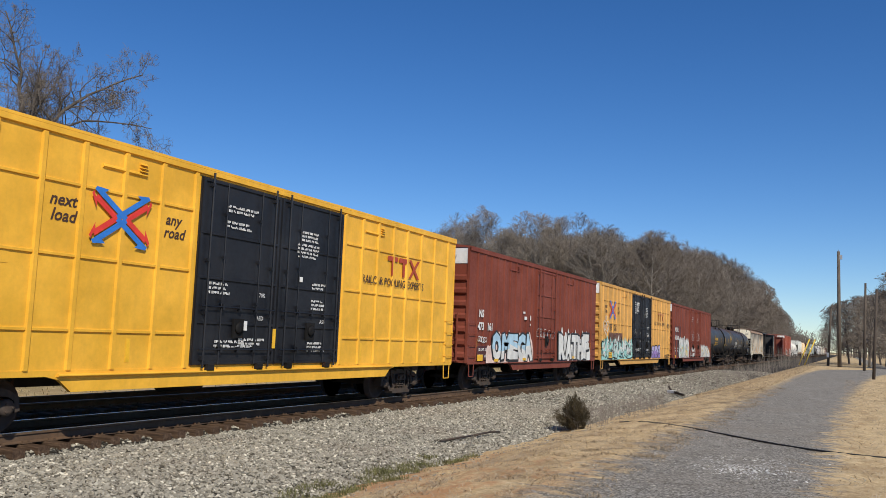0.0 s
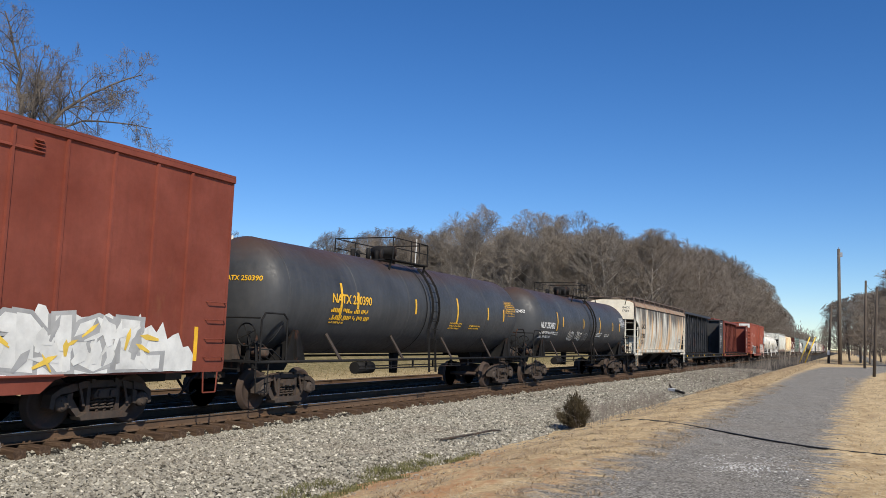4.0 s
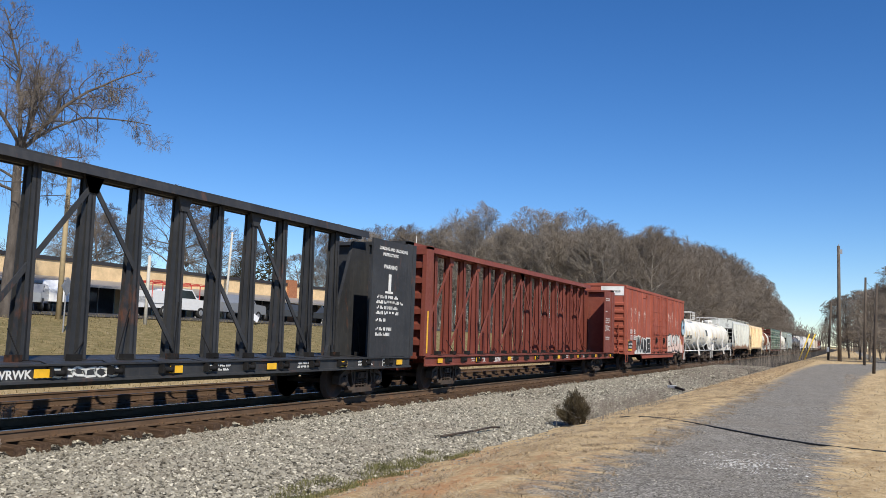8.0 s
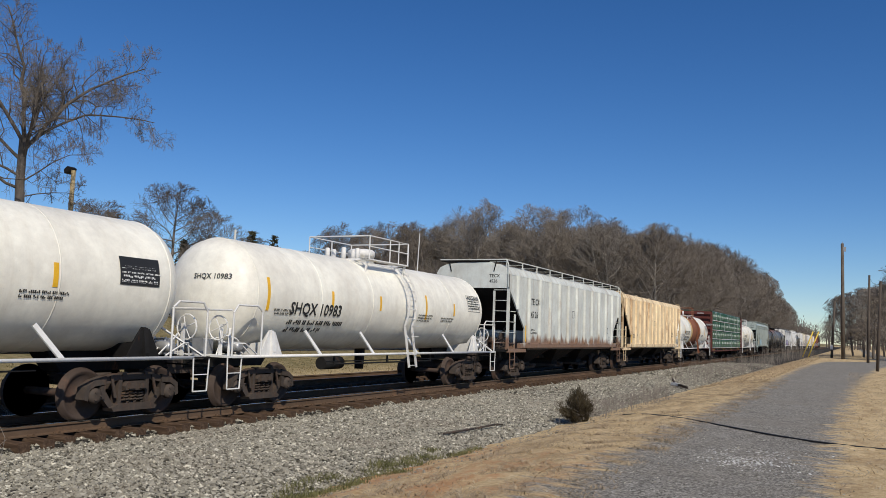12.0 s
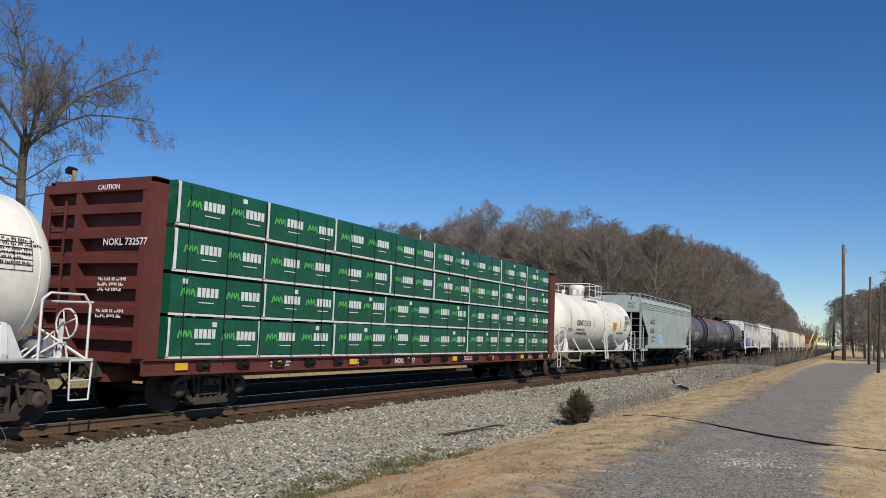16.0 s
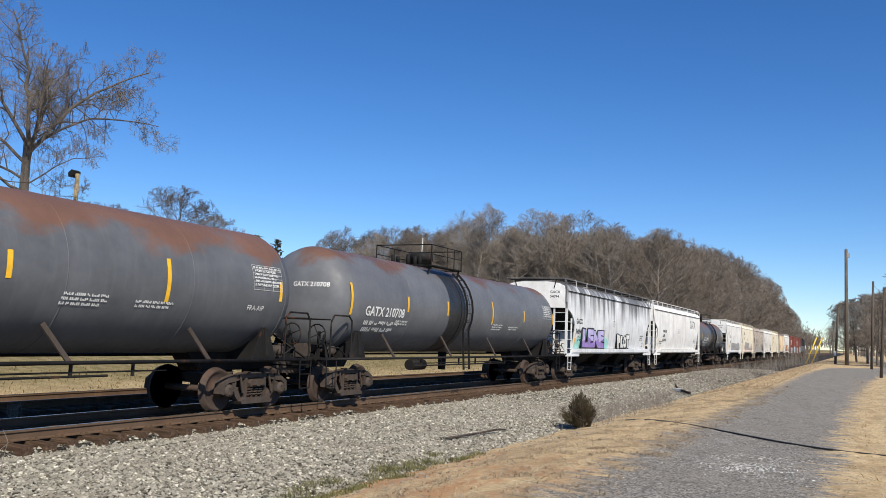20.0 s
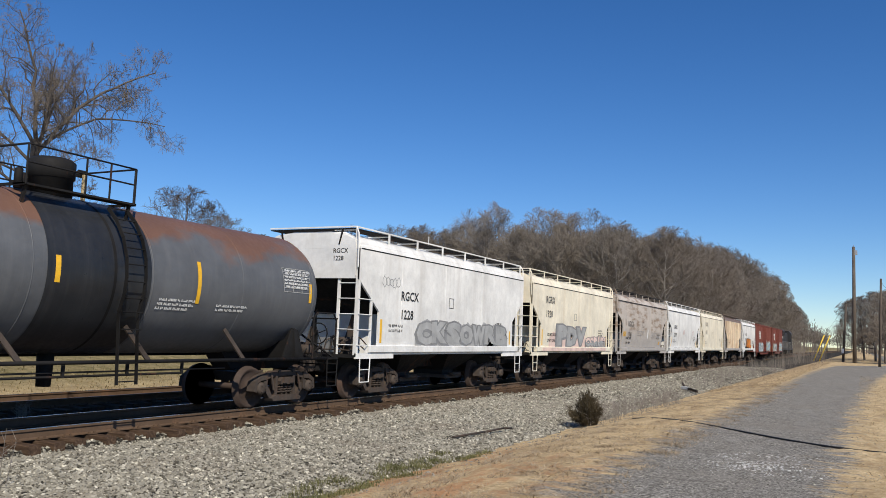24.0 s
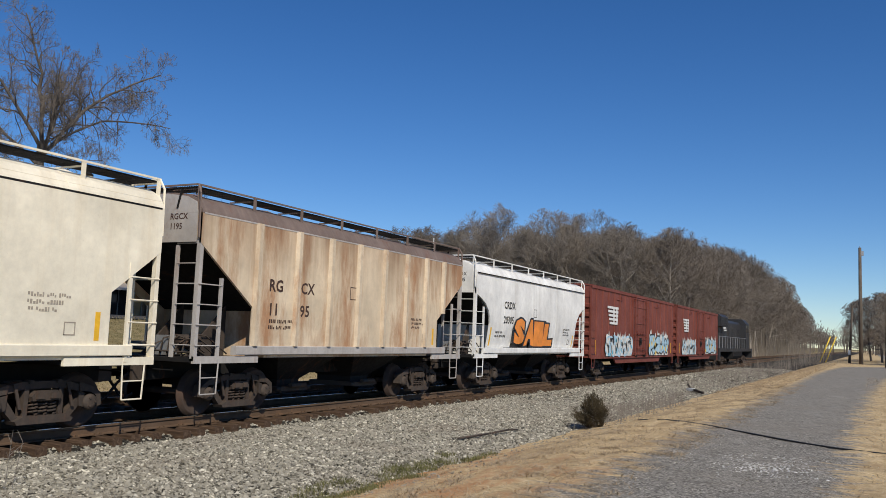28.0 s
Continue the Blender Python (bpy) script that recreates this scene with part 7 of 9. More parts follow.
def spreading_tree(at):
    """An old open-grown tree: a stout bole that forks high into long arching limbs with hanging twigs."""
    rng = random.Random(17)
    across, deep, up = Vector((0.59, 0.807, 0)), Vector((-0.807, 0.59, 0)), Vector((0, 0, 1))
    thick, thin = [], []

    def limb(start, a0, a1, turn, length, rad, level):
        n = max(2, int(length / (0.75, 0.42, 0.30, 0.22)[level]))
        flat = across * math.cos(radians(turn)) + deep * math.sin(radians(turn))
        pts, p = [start], start
        wob = (6, 18, 26, 30)[level]
        for i in range(n):
            a = radians(a0 + (a1 - a0) * (i + 0.5) / n + rng.gauss(0, wob))
            side = across.cross(up) * rng.gauss(0, 0.06 + 0.07 * level)
            p = p + (flat * math.cos(a) + up * math.sin(a) + side).normalized() * (length / n)
            pts.append(p)
        tip = max(0.005, rad * 0.25)
        for i in range(n):
            (thick if level < 2 else thin).append((pts[i], pts[i + 1], rad + (tip - rad) * i / n, rad + (tip - rad) * (i + 1) / n))
        if level == 3:
            return
        count = (int(length * 3.1), 11, 8)[level]
        for k in range(count):
            f = 0.18 + 0.82 * (k + rng.random()) / count
            i = min(n - 1, int(f * n))
            q = pts[i].lerp(pts[i + 1], f * n - i if f * n - i < 1 else 1.0)
            heading = a0 + (a1 - a0) * f
            swing = rng.choice((-1, 1)) * rng.uniform(30, 74)
            ln = (1.0 + length * 0.24, length * 0.52, length * 0.55)[level] * rng.uniform(0.6, 1.15) * (1.15 - 0.6 * f)
            limb(q, heading + swing, heading + swing * 0.6 + rng.gauss(0, 34), turn + rng.gauss(0, 48), ln, max(0.007, (rad + (tip - rad) * f) * rng.uniform(0.35, 0.55)), level + 1)

    lean = Vector((0, 0, -0.2))
    for i in range(8):
        nxt = lean + up * 1.2 + across * rng.gauss(0.01, 0.05)
        thick.append((lean, nxt, 0.33 - 0.015 * i, 0.315 - 0.015 * i))
        lean = nxt
    for h, a0, a1, turn, length, rad in ((9.0, 92, 108, 0, 7.4, 0.25), (8.8, 62, 24, 0, 7.8, 0.24), (8.6, 56, -4, 12, 7.6, 0.17), (8.9, 118, 138, 10, 8.0, 0.21), (7.2, 150, 186, 0, 5.0, 0.15), (7.0, 46, 8, -20, 3.6, 0.09), (6.2, 30, -6, 25, 3.4, 0.08),
                                         (8.0, 140, 112, -15, 8.0, 0.19), (8.6, 50, 74, 75, 5.6, 0.20), (8.2, 48, 70, -80, 5.6, 0.20), (9.2, 80, 58, 5, 5.2, 0.16), (6.6, 160, 130, 20, 6.5, 0.16)):
        limb(Vector((0, 0, h)), a0, a1, turn, length, rad * 0.52, 0)
    ob = tagged(new("tree"), "large spreading bare tree before the store", "tree")
    part("trunk", branch_mesh(thick, BARK, "trunk", 6), None, ob, "grey bark trunk and limbs")
    part("crown", branch_mesh(thin, TWIG_GREY, "crown", 3), None, ob, "bare hanging twigs")
    ob.location = at
    return ob


def build_trees():
    spreading_tree((-38.3, 28.0, 1.7))
    far = tree("rounded bare tree behind the store", 31, 14.6, (-75.5, 76, 2.1), "trees behind the store", TWIG_GREY, width=6.0, bole=0.34, r=0.32, depth=5, twig=0.018, kids=(18, 9, 6, 5), wild=1.0, fan=78, up=0.03, dome=(8.5, 6.3, 7.6))
    for x, y, s, a in ((-85, 74, 0.86, 40), (-67.5, 76, 0.74, 90), (-91, 78, 0.84, 200), (-82, 100, 0.75, 10), (-72, 100, 0.62, 120), (-100, 84, 0.8, 300), (-110, 72, 0.9, 30), (-66, 104, 0.66, 250)):
        place(far, x, y, a, s)
    rng = random.Random(77)
    right = tree("bare tree beside the road", 57, 9.8, (5.2, 112, 0.15), "trees beside the road", TWIG, width=4.2, bole=0.22, r=0.20, depth=5, twig=0.014, kids=(17, 9, 6, 5), up=0.06, fan=70, dome=(6.2, 4.2, 4.6))
    for i in range(13):
        place(right, rng.uniform(3.5, 18), rng.uniform(108, 165), rng.uniform(0, 360), rng.uniform(0.75, 1.02))
    for x, y, s in ((0.2, 150, 0.9), (1.6, 138, 0.9), (-1.2, 172, 0.95), (2.6, 126, 0.85)):
        place(right, x, y, rng.uniform(0, 360), s)


build_trees()


def pine(at, h, seed):
    rng = random.Random(seed)
    ob = tagged(new("pine_tree"), "dark green pine behind the store", "tree", "pines")
    part("trunk", branch_mesh([(Vector((0, 0, -0.1)), Vector((0, 0, h)), 0.16, 0.03)], BARK, "trunk", 6), None, ob)
    segs = []
    for i in range(520):
        z = h * rng.uniform(0.25, 1.0)
        rr = (h - z) * 0.30 + 0.3
        a = rng.uniform(0, math.tau)
        d = Vector((math.cos(a), math.sin(a), rng.uniform(-0.1, 0.4)))
        p = Vector((0, 0, z)) + d * rr * rng.uniform(0.2, 0.9)
        segs.append((p, p + Vector((rng.gauss(0, 0.3), rng.gauss(0, 0.3), rng.uniform(0, 0.35))), 0.12, 0.02))
    part("crown", branch_mesh(segs, CEDAR, "crown"), None, ob, "dark needle clumps")
    ob.location = at


for i, (x, y, h) in enumerate(((-66, 80, 11), (-72, 92, 12), (-75, 78, 10), (-10, 470, 15))):
    pine((x, y, 2.0), h, i)


# ---- verge: bush, weeds, grass, cable ----
def build_bush():
    rng = random.Random(3)
    ob = tagged(new("cedar_bush"), "small dark brown-green cedar bush at the ballast edge", "bush")
    stems, leaf = [], []
    for i in range(75):
        a, e = rng.uniform(0, math.tau), radians(rng.uniform(18, 90))
        way = Vector((math.cos(a) * math.cos(e), math.sin(a) * math.cos(e), math.sin(e)))
        root = Vector((rng.gauss(0, 0.06), rng.gauss(0, 0.06), rng.uniform(-0.05, 0.2)))
        tip = root + Vector((way.x * 0.40, way.y * 0.40, way.z * 0.62)) * rng.uniform(0.75, 1.12)
        stems.append((root, tip, 0.009, 0.003))
        for k in range(95):
            f = rng.uniform(0.25, 1.03)
            p = root.lerp(tip, f) + Vector((rng.gauss(0, 0.035), rng.gauss(0, 0.035), rng.gauss(0, 0.03)))
            leaf.append((p, p + way * rng.uniform(0.02, 0.07) + Vector((rng.gauss(0, 0.02), rng.gauss(0, 0.02), rng.uniform(0.0, 0.04))), 0.007, 0.002))
    part("stem", branch_mesh(stems, BARK, "stem"), None, ob)
    part("foliage", branch_mesh(leaf, BUSH_BROWN, "foliage"), None, ob, "fine dark cedar sprays")
    ob.location = (-6.0, 19.75, -0.30)


build_bush()


def blades(name, count, region, h, lean, material, label, seed, w=0.006, flat=0.0, clump=0):
    """Grass blades: tapered triangles that lean and lie."""
    rng = np.random.default_rng(seed)
    x0, x1, y0, y1 = region
    x, y = rng.uniform(x0, x1, count), y0 + (y1 - y0) * rng.uniform(0, 1, count) ** 1.3
    if clump:
        cx, cy = rng.uniform(x0, x1, clump), y0 + (y1 - y0) * rng.uniform(0, 1, clump) ** 1.3
        k = rng.integers(0, clump, count)
        x, y = cx[k] + rng.normal(0, 0.09, count), cy[k] + rng.normal(0, 0.12, count)
    z = np.interp(x, [p[0] for p in PROFILE], [p[1] for p in PROFILE]) - 0.01
    z = np.where(x < -5.9, np.maximum(z, ballast_z(x, y)), z)
    a = rng.uniform(0, math.tau, count)
    H = h * rng.uniform(0.5, 1.3, count)
    out = lean * H * rng.uniform(0.4, 1.4, count)
    up = H * (1 - flat * rng.uniform(0.5, 1, count))
    ww = w * rng.uniform(0.6, 1.4, count)
    b = np.stack([x, y, z], -1)
    s = np.stack([-np.sin(a) * ww, np.cos(a) * ww, np.zeros(count)], -1)
    t = b + np.stack([np.cos(a) * out, np.sin(a) * out, up], -1)
    m = b + np.stack([np.cos(a) * out * 0.35, np.sin(a) * out * 0.35, up * 0.6], -1)
    V = np.stack([b - s, b + s, m + s * 0.7, m - s * 0.7, t], 1).reshape(-1, 3)
    i = np.arange(count)[:, None] * 5
    F = np.concatenate([i + np.array([[0, 1, 2]]), i + np.array([[0, 2, 3]]), i + np.array([[3, 2, 4]])])
    return tagged(new(name, quads_mesh(name, V, F, material)), label, "grass", kind="stuff")


blades("dry_grass", 40000, (-5.7, -2.6, 6.0, 42.0), 0.10, 1.5, DRY_GRASS, "flattened straw-coloured winter grass on the verge", 1, 0.005, 0.85, 1500)
blades("dry_grass_far", 9000, (-6.4, -3.4, 38.0, 110.0), 0.08, 1.2, DRY_GRASS, "straw-coloured grass along the far verge", 2, 0.014, 0.3)
blades("roadside_grass", 16000, (-0.2, 5.5, 9.0, 60.0), 0.10, 1.5, DRY_GRASS, "dry tan grass on the far side of the road", 3, 0.007, 0.8)
blades("green_grass", 4200, (-6.75, -6.0, 8.3, 14.5), 0.085, 0.8, GREEN_GRASS, "short green grass at the ballast edge", 4, 0.005, 0.2, 44)
blades("bank_grass", 34000, (-39.5, -19.5, 8.0, 75.0), 0.13, 0.8, BANK_GRASS, "olive and tan grass on the bank beyond the tracks", 5, 0.013, 0.3)


def build_weeds():
    rng = random.Random(6)
    segs = []

    def weed(x, y, h, z):
        a = Vector((x, y, z))
        b = a + Vector((rng.gauss(0, 0.08 * h), rng.gauss(0, 0.08 * h), h))
        segs.append((a, b, 0.006, 0.003))
        for k in range(6):
            m = a.lerp(b, rng.uniform(0.4, 1))
            segs.append((m, m + Vector((rng.gauss(0, 0.10), rng.gauss(0, 0.10), rng.uniform(0.02, 0.14))), 0.004, 0.002))

    for i in range(330):
        y = rng.uniform(40, 95)
        weed(-6.8 + rng.gauss(0, 0.45), y, rng.uniform(0.5, 1.3), -0.3)
    for i in range(260):
        weed(-6.6 + rng.gauss(0, 1.2), rng.uniform(100, 128), rng.uniform(1.0, 2.6), -0.2)
    for i in range(170):
        weed(-5.9 + rng.gauss(0, 0.3), rng.uniform(19.5, 30), rng.uniform(0.3, 0.6), -0.3)
    for y, h in ((6.9, 0.75), (7.0, 0.6), (15.4, 0.5), (15.6, 0.45)):
        weed(-9.6 if y < 10 else -6.8, y, h, -0.3)
    tagged(new("dead_weeds", branch_mesh(segs, TWIG, "dead_weeds")), "thin dead brown weed stalks beside the ballast", "weeds", kind="stuff")
    ob = tagged(new("weed_between_rails"), "small leafless weed between the tracks", "weed")
    segs.clear()
    for k in range(16):
        weed(rng.gauss(0, 0.06), rng.gauss(0, 0.06), 0.35, 0)
    part("stalk", branch_mesh(segs, TWIG, "stalk"), None, ob)
    ob.location = (-15.1, 11.3, -0.30)


build_weeds()


def build_cable():
    pts = [(-5.1, 20.6), (-4.5, 20.3), (-3.36, 18.8), (-2.26, 17.6), (-0.94, 16.3), (-0.03, 15.95), (0.53, 15.92), (1.6, 15.9), (4.5, 16.6), (9.0, 19.0)]
    cu = bpy.data.curves.new("hose", "CURVE")
    cu.dimensions, cu.bevel_depth, cu.bevel_resolution, cu.resolution_u = "3D", 0.017, 2, 6
    sp = cu.splines.new("NURBS")
    sp.points.add(len(pts) - 1)
    for p, (x, y) in zip(sp.points, pts):
        p.co = (x, y, max(ground_z(x), 0.03 if x > -4.2 else ground_z(x)) + 0.018, 1)
    sp.use_endpoint_u, sp.order_u = True, 4
    tmp = bpy.data.objects.new("hose", cu)
    scene.collection.objects.link(tmp)
    me = bpy.data.meshes.new_from_object(tmp)
    bpy.data.objects.remove(tmp)
    me.materials.clear()
    me.materials.append(plain("black_rubber", (0.012, 0.012, 0.013), 0.5))
    tagged(new("cable", me), "black rubber cable lying across the gravel road", "cable")


build_cable()
bm = bmesh.new()
tube(bm, [(-7.38, 15.2, -0.23), (-7.22, 16.4, -0.22), (-7.12, 17.2, -0.20), (-7.08, 17.6, -0.23)], 0.022, 7)
tagged(part("pipe", bm, RUNNING_GEAR), "dark length of pipe lying on the ballast", "pipe")
bm = bmesh.new()
for a, b in (((-7.45, 39.3, -0.02), (-7.2, 38.7, -0.19)), ((-7.2, 38.7, -0.19), (-6.3, 36.6, -0.22))):
    beam(bm, a, b, 0.05, 0.10)
tagged(part("bent_strip", bm, RUNNING_GEAR), "bent dark metal strip on the ballast shoulder", "scrap metal")
bm = bmesh.new()
prism(bm, [(-7.35, 38.4), (-7.0, 38.15), (-6.95, 38.35), (-7.2, 38.7)], "z", -0.25, -0.14)
tagged(part("plastic_scrap", bm, WRAP_SCRAP), "crumpled white plastic scrap on the ballast", "litter")


# ---- poles ----
POLE_WOOD = bark("pole_wood", (0.060, 0.048, 0.038), (0.15, 0.125, 0.10))


def utility_pole(x, y, h, r, lean=(0, 0), top=True, label="weathered wooden utility pole beside the road"):
    ob = tagged(new("utility_pole"), label, "utility pole", "poles along the road")
    bm = bmesh.new()
    rod(bm, (0, 0, -0.3), (lean[0], lean[1], h), r, r * 0.72, n=10)
    part("pole", bm, POLE_WOOD, ob)
    if top:
        bm = bmesh.new()
        box(bm, lean[0] + 0.05, lean[0] + 0.42, lean[1] - 0.12, lean[1] + 0.12, h - 1.0, h - 0.45)
        rod(bm, (lean[0], lean[1], h), (lean[0], lean[1], h + 0.22), 0.05, 0.03)
        part("insulator", bm, GALV, ob, "grey bracket and insulator")
    ob.location = (x, y, ground_z(x))
    return ob


utility_pole(-0.95, 113.5, 14.3, 0.24, (0.05, 0))
p = utility_pole(-2.35, 118.6, 7.4, 0.17, (0.45, 0), False, "leaning short wooden pole with white marker")
bm = bmesh.new()
box(bm, -0.13, 0.16, -0.24, -0.18, 1.1, 1.7)
part("marker", bm, END_WHITE, p, "white marker plate")
utility_pole(1.45, 94.5, 8.9, 0.14, (0.25, 0), False)
utility_pole(1.55, 64.4, 6.2, 0.11, (0.30, 0), False)
utility_pole(-22.5, 140, 12.0, 0.14, (0.2, 0))
utility_pole(-21.5, 205, 12.0, 0.14, (0.1, 0))


def wire(a, b, sag, r=0.012):
    bm = bmesh.new()
    a, b = Vector(a), Vector(b)
    pts = [a.lerp(b, k / 8) - Vector((0, 0, sag * 4 * (k / 8) * (1 - k / 8))) for k in range(9)]
    tube(bm, pts, r, 4)
    tagged(part("overhead_wire", bm, UNDER_BLACK), "thin black overhead wire between poles", "wire")


wire((1.85, 64.4, 6.2), (4.5, 20.0, 9.5), 0.3)
wire((1.85, 64.4, 6.2), (1.70, 94.5, 8.8), 0.4)
for k, x in enumerate((-6.0, -5.3)):
    bm = bmesh.new()
    rod(bm, (0, 0, 0), (1.35, 0.0, 3.5), 0.075, n=8)
    g = tagged(part("guy_guard", bm, plain("guard_yellow", (0.80, 0.58, 0.04), 0.5)), "slanted yellow plastic guard over a guy wire", "guy guard", "guy guards")
    g.location = (x, 122.8, 0.0)
wire((-4.65, 122.8, 3.5), (-1.95, 118.6, 7.3), 0.0, 0.01)


# ---- the store on the bank ----
CREAM = paint("cream_panel", (0.74, 0.54, 0.30), 0.1, 0.0, 0.7, 0.15, (0.45, 0.30, 0.16))
BRICK = plain("orange_brick", (0.36, 0.15, 0.07), 0.85, vary=0.3, scale=12)
METAL_ROOF = plain("awning_metal", (0.36, 0.33, 0.29), 0.5, 0.2)
DARK_ROOF = plain("dark_flashing", (0.035, 0.033, 0.035), 0.7)
STORE_GLASS = plain("store_glass", (0.03, 0.035, 0.04), 0.1)
ASPHALT = plain("asphalt", (0.055, 0.053, 0.052), 0.9, vary=0.3, scale=3)


def build_store():
    st = tagged(new("store_building"), "long low store with cream fascia and metal awning", "store")
    y0, y1, xf = 2.0, 76.0, -50.0
    def blk(name, mat_, dims, label=""):
        bm = bmesh.new()
        box(bm, *dims)
        return part(name, bm, mat_, st, label)
    blk("wall", CREAM, (-64, xf, y0, y1, 1.7, 4.9))
    blk("fascia", CREAM, (xf, xf + 0.35, y0, y1, 4.75, 5.95), "cream fascia board")
    blk("roof", DARK_ROOF, (-64.3, xf + 0.45, y0 - 0.2, y1 + 0.2, 5.95, 6.22), "dark flat roof edge")
    for y in (67.0,):
        blk("pier", BRICK, (xf - 0.3, xf + 0.6, y - 0.7, y + 0.7, 1.7, 6.55), "orange brick pier")
    bm = bmesh.new()
    prism(bm, [(xf + 0.3, 4.85), (xf + 4.2, 4.25), (xf + 4.2, 4.10), (xf + 0.3, 4.65)], "y", y0, y1 + 2.5)
    part("awning", bm, METAL_ROOF, st, "sloping metal awning")
    for y in np.arange(4, 79, 5.75):
        bm = bmesh.new()
        box(bm, xf + 3.9, xf + 4.05, y - 0.07, y + 0.07, 1.8, 4.15)
        part("awning_post", bm, END_WHITE, st)
    for y in np.arange(4, 74, 3.83):
        bm = bmesh.new()
        box(bm, xf + 0.002, xf + 0.06, y, y + 3.0, 2.2, 4.3)
        w = part("window", bm, STORE_GLASS, st, "dark shop window")
        bm = bmesh.new()
        for yy in (y - 0.06, y + 1.47, y + 3.0):
            box(bm, xf + 0.01, xf + 0.11, yy, yy + 0.07, 2.1, 4.36)
        box(bm, xf + 0.01, xf + 0.10, y, y + 3.0, 4.3, 4.37)
        part("window_frame", bm, GALV, w)


build_store()
bm = bmesh.new()
prism(bm, [(-48, 2.42), (-40.2, 2.27), (-40.0, 2.10), (-48, 2.10)], "y", -10, 110)
tagged(part("parking_lot", bm, ASPHALT), "dark asphalt parking lot before the store", "parking lot", kind="structure")
VEH_WHITE = plain("vehicle_white", (0.75, 0.76, 0.77), 0.25, vary=0.04)
VEH_SILVER = plain("vehicle_silver", (0.40, 0.41, 0.42), 0.3, 0.5, vary=0.04)
VEH_DARK = plain("vehicle_dark", (0.05, 0.055, 0.06), 0.25, vary=0.05)
RED_RACK = plain("rack_red", (0.55, 0.04, 0.03), 0.5)
RUBBER = plain("tyre_rubber", (0.02, 0.02, 0.02), 0.8)


def vehicle(kind, label, x, y, colour, turn=0, rack=False):
    ob = tagged(new(kind), label, "vehicle", "vehicles parked before the store")
    L2 = 2.9 if kind == "pickup_truck" else 2.35
    bm = bmesh.new()
    if kind == "pickup_truck":
        side = [(-L2, 0.55), (L2, 0.5), (L2, 1.05), (L2 - 0.15, 1.18), (1.45, 1.25), (0.85, 1.88), (-0.75, 1.90), (-0.85, 1.25), (-L2, 1.25)]
    else:
        side = [(-L2, 0.45), (L2, 0.45), (L2, 0.85), (1.35, 0.98), (0.6, 1.48), (-1.1, 1.50), (-1.9, 1.02), (-L2, 0.98)]
    prism(bm, side, "x", -0.92, 0.92)
    part("body", bm, colour, ob)
    bm = bmesh.new()
    if kind == "pickup_truck":
        prism(bm, [(-0.62, 1.28), (1.25, 1.28), (0.80, 1.80), (-0.62, 1.82)], "x", -0.93, 0.93)
    else:
        prism(bm, [(-1.6, 1.02), (1.15, 1.0), (0.55, 1.40), (-1.05, 1.42)], "x", -0.93, 0.93)
    part("window", bm, GLASS_DARK, ob, "dark side glass")
    for sy in (-1, 1):
        for sx in (-1, 1):
            bm = bmesh.new()
            lathe(bm, [(sx * 0.70, 0.36), (sx * 0.95, 0.36), (sx * 0.96, 0.30)], 18, "x", (0, sy * L2 * 0.62, 0.36))
            w = part("wheel", bm, RUBBER, ob)
            bm = bmesh.new()
            lathe(bm, [(sx * 0.955, 0.21), (sx * 0.97, 0.18)], 14, "x", (0, sy * L2 * 0.62, 0.36))
            part("rim", bm, GALV, w)
    if rack:
        bm = bmesh.new()
        for z in (2.2, 2.3):
            for xx in (-0.8, 0.8):
                beam(bm, (xx, -L2, z), (xx, L2 * 0.9, z), 0.06, 0.05)
        for yy in np.linspace(-L2, L2 * 0.9, 7):
            beam(bm, (-0.8, yy, 2.25), (0.8, yy, 2.25), 0.04, 0.04, (0, 1, 0))
            rod(bm, (0.85, yy, 1.2), (0.85, yy, 2.2), 0.03)
        part("ladder_rack", bm, RED_RACK, ob, "red steel ladder rack")
        bm = bmesh.new()
        box(bm, -0.98, 0.98, -L2, -0.95, 0.85, 1.65)
        part("service_body", bm, colour, ob)
    ob.matrix_basis = pose(x, y, float(np.interp(x, [-48, -40.2], [2.42, 2.27])), 0, 0, turn)


vehicle("pickup_truck", "white work pickup with a red ladder rack", -41.0, 42.2, VEH_WHITE, 3, True)
vehicle("pickup_truck", "silver pickup parked beyond the work truck", -42.5, 50.4, VEH_SILVER, 6)
vehicle("car", "dark car parked under the awning", -43.0, 65.0, VEH_DARK, 5)
vehicle("pickup_truck", "white pickup parked near the tree", -44.0, 35.6, VEH_WHITE, 50)
vehicle("car", "silver car among the parked trucks", -42.0, 32.0, VEH_SILVER, 45)
vehicle("pickup_truck", "dark pickup parked at the lot's end", -42.0, 27.5, VEH_DARK, 95)
vehicle("car", "dark car parked beyond the work truck", -44.0, 58.3, VEH_DARK, 60)


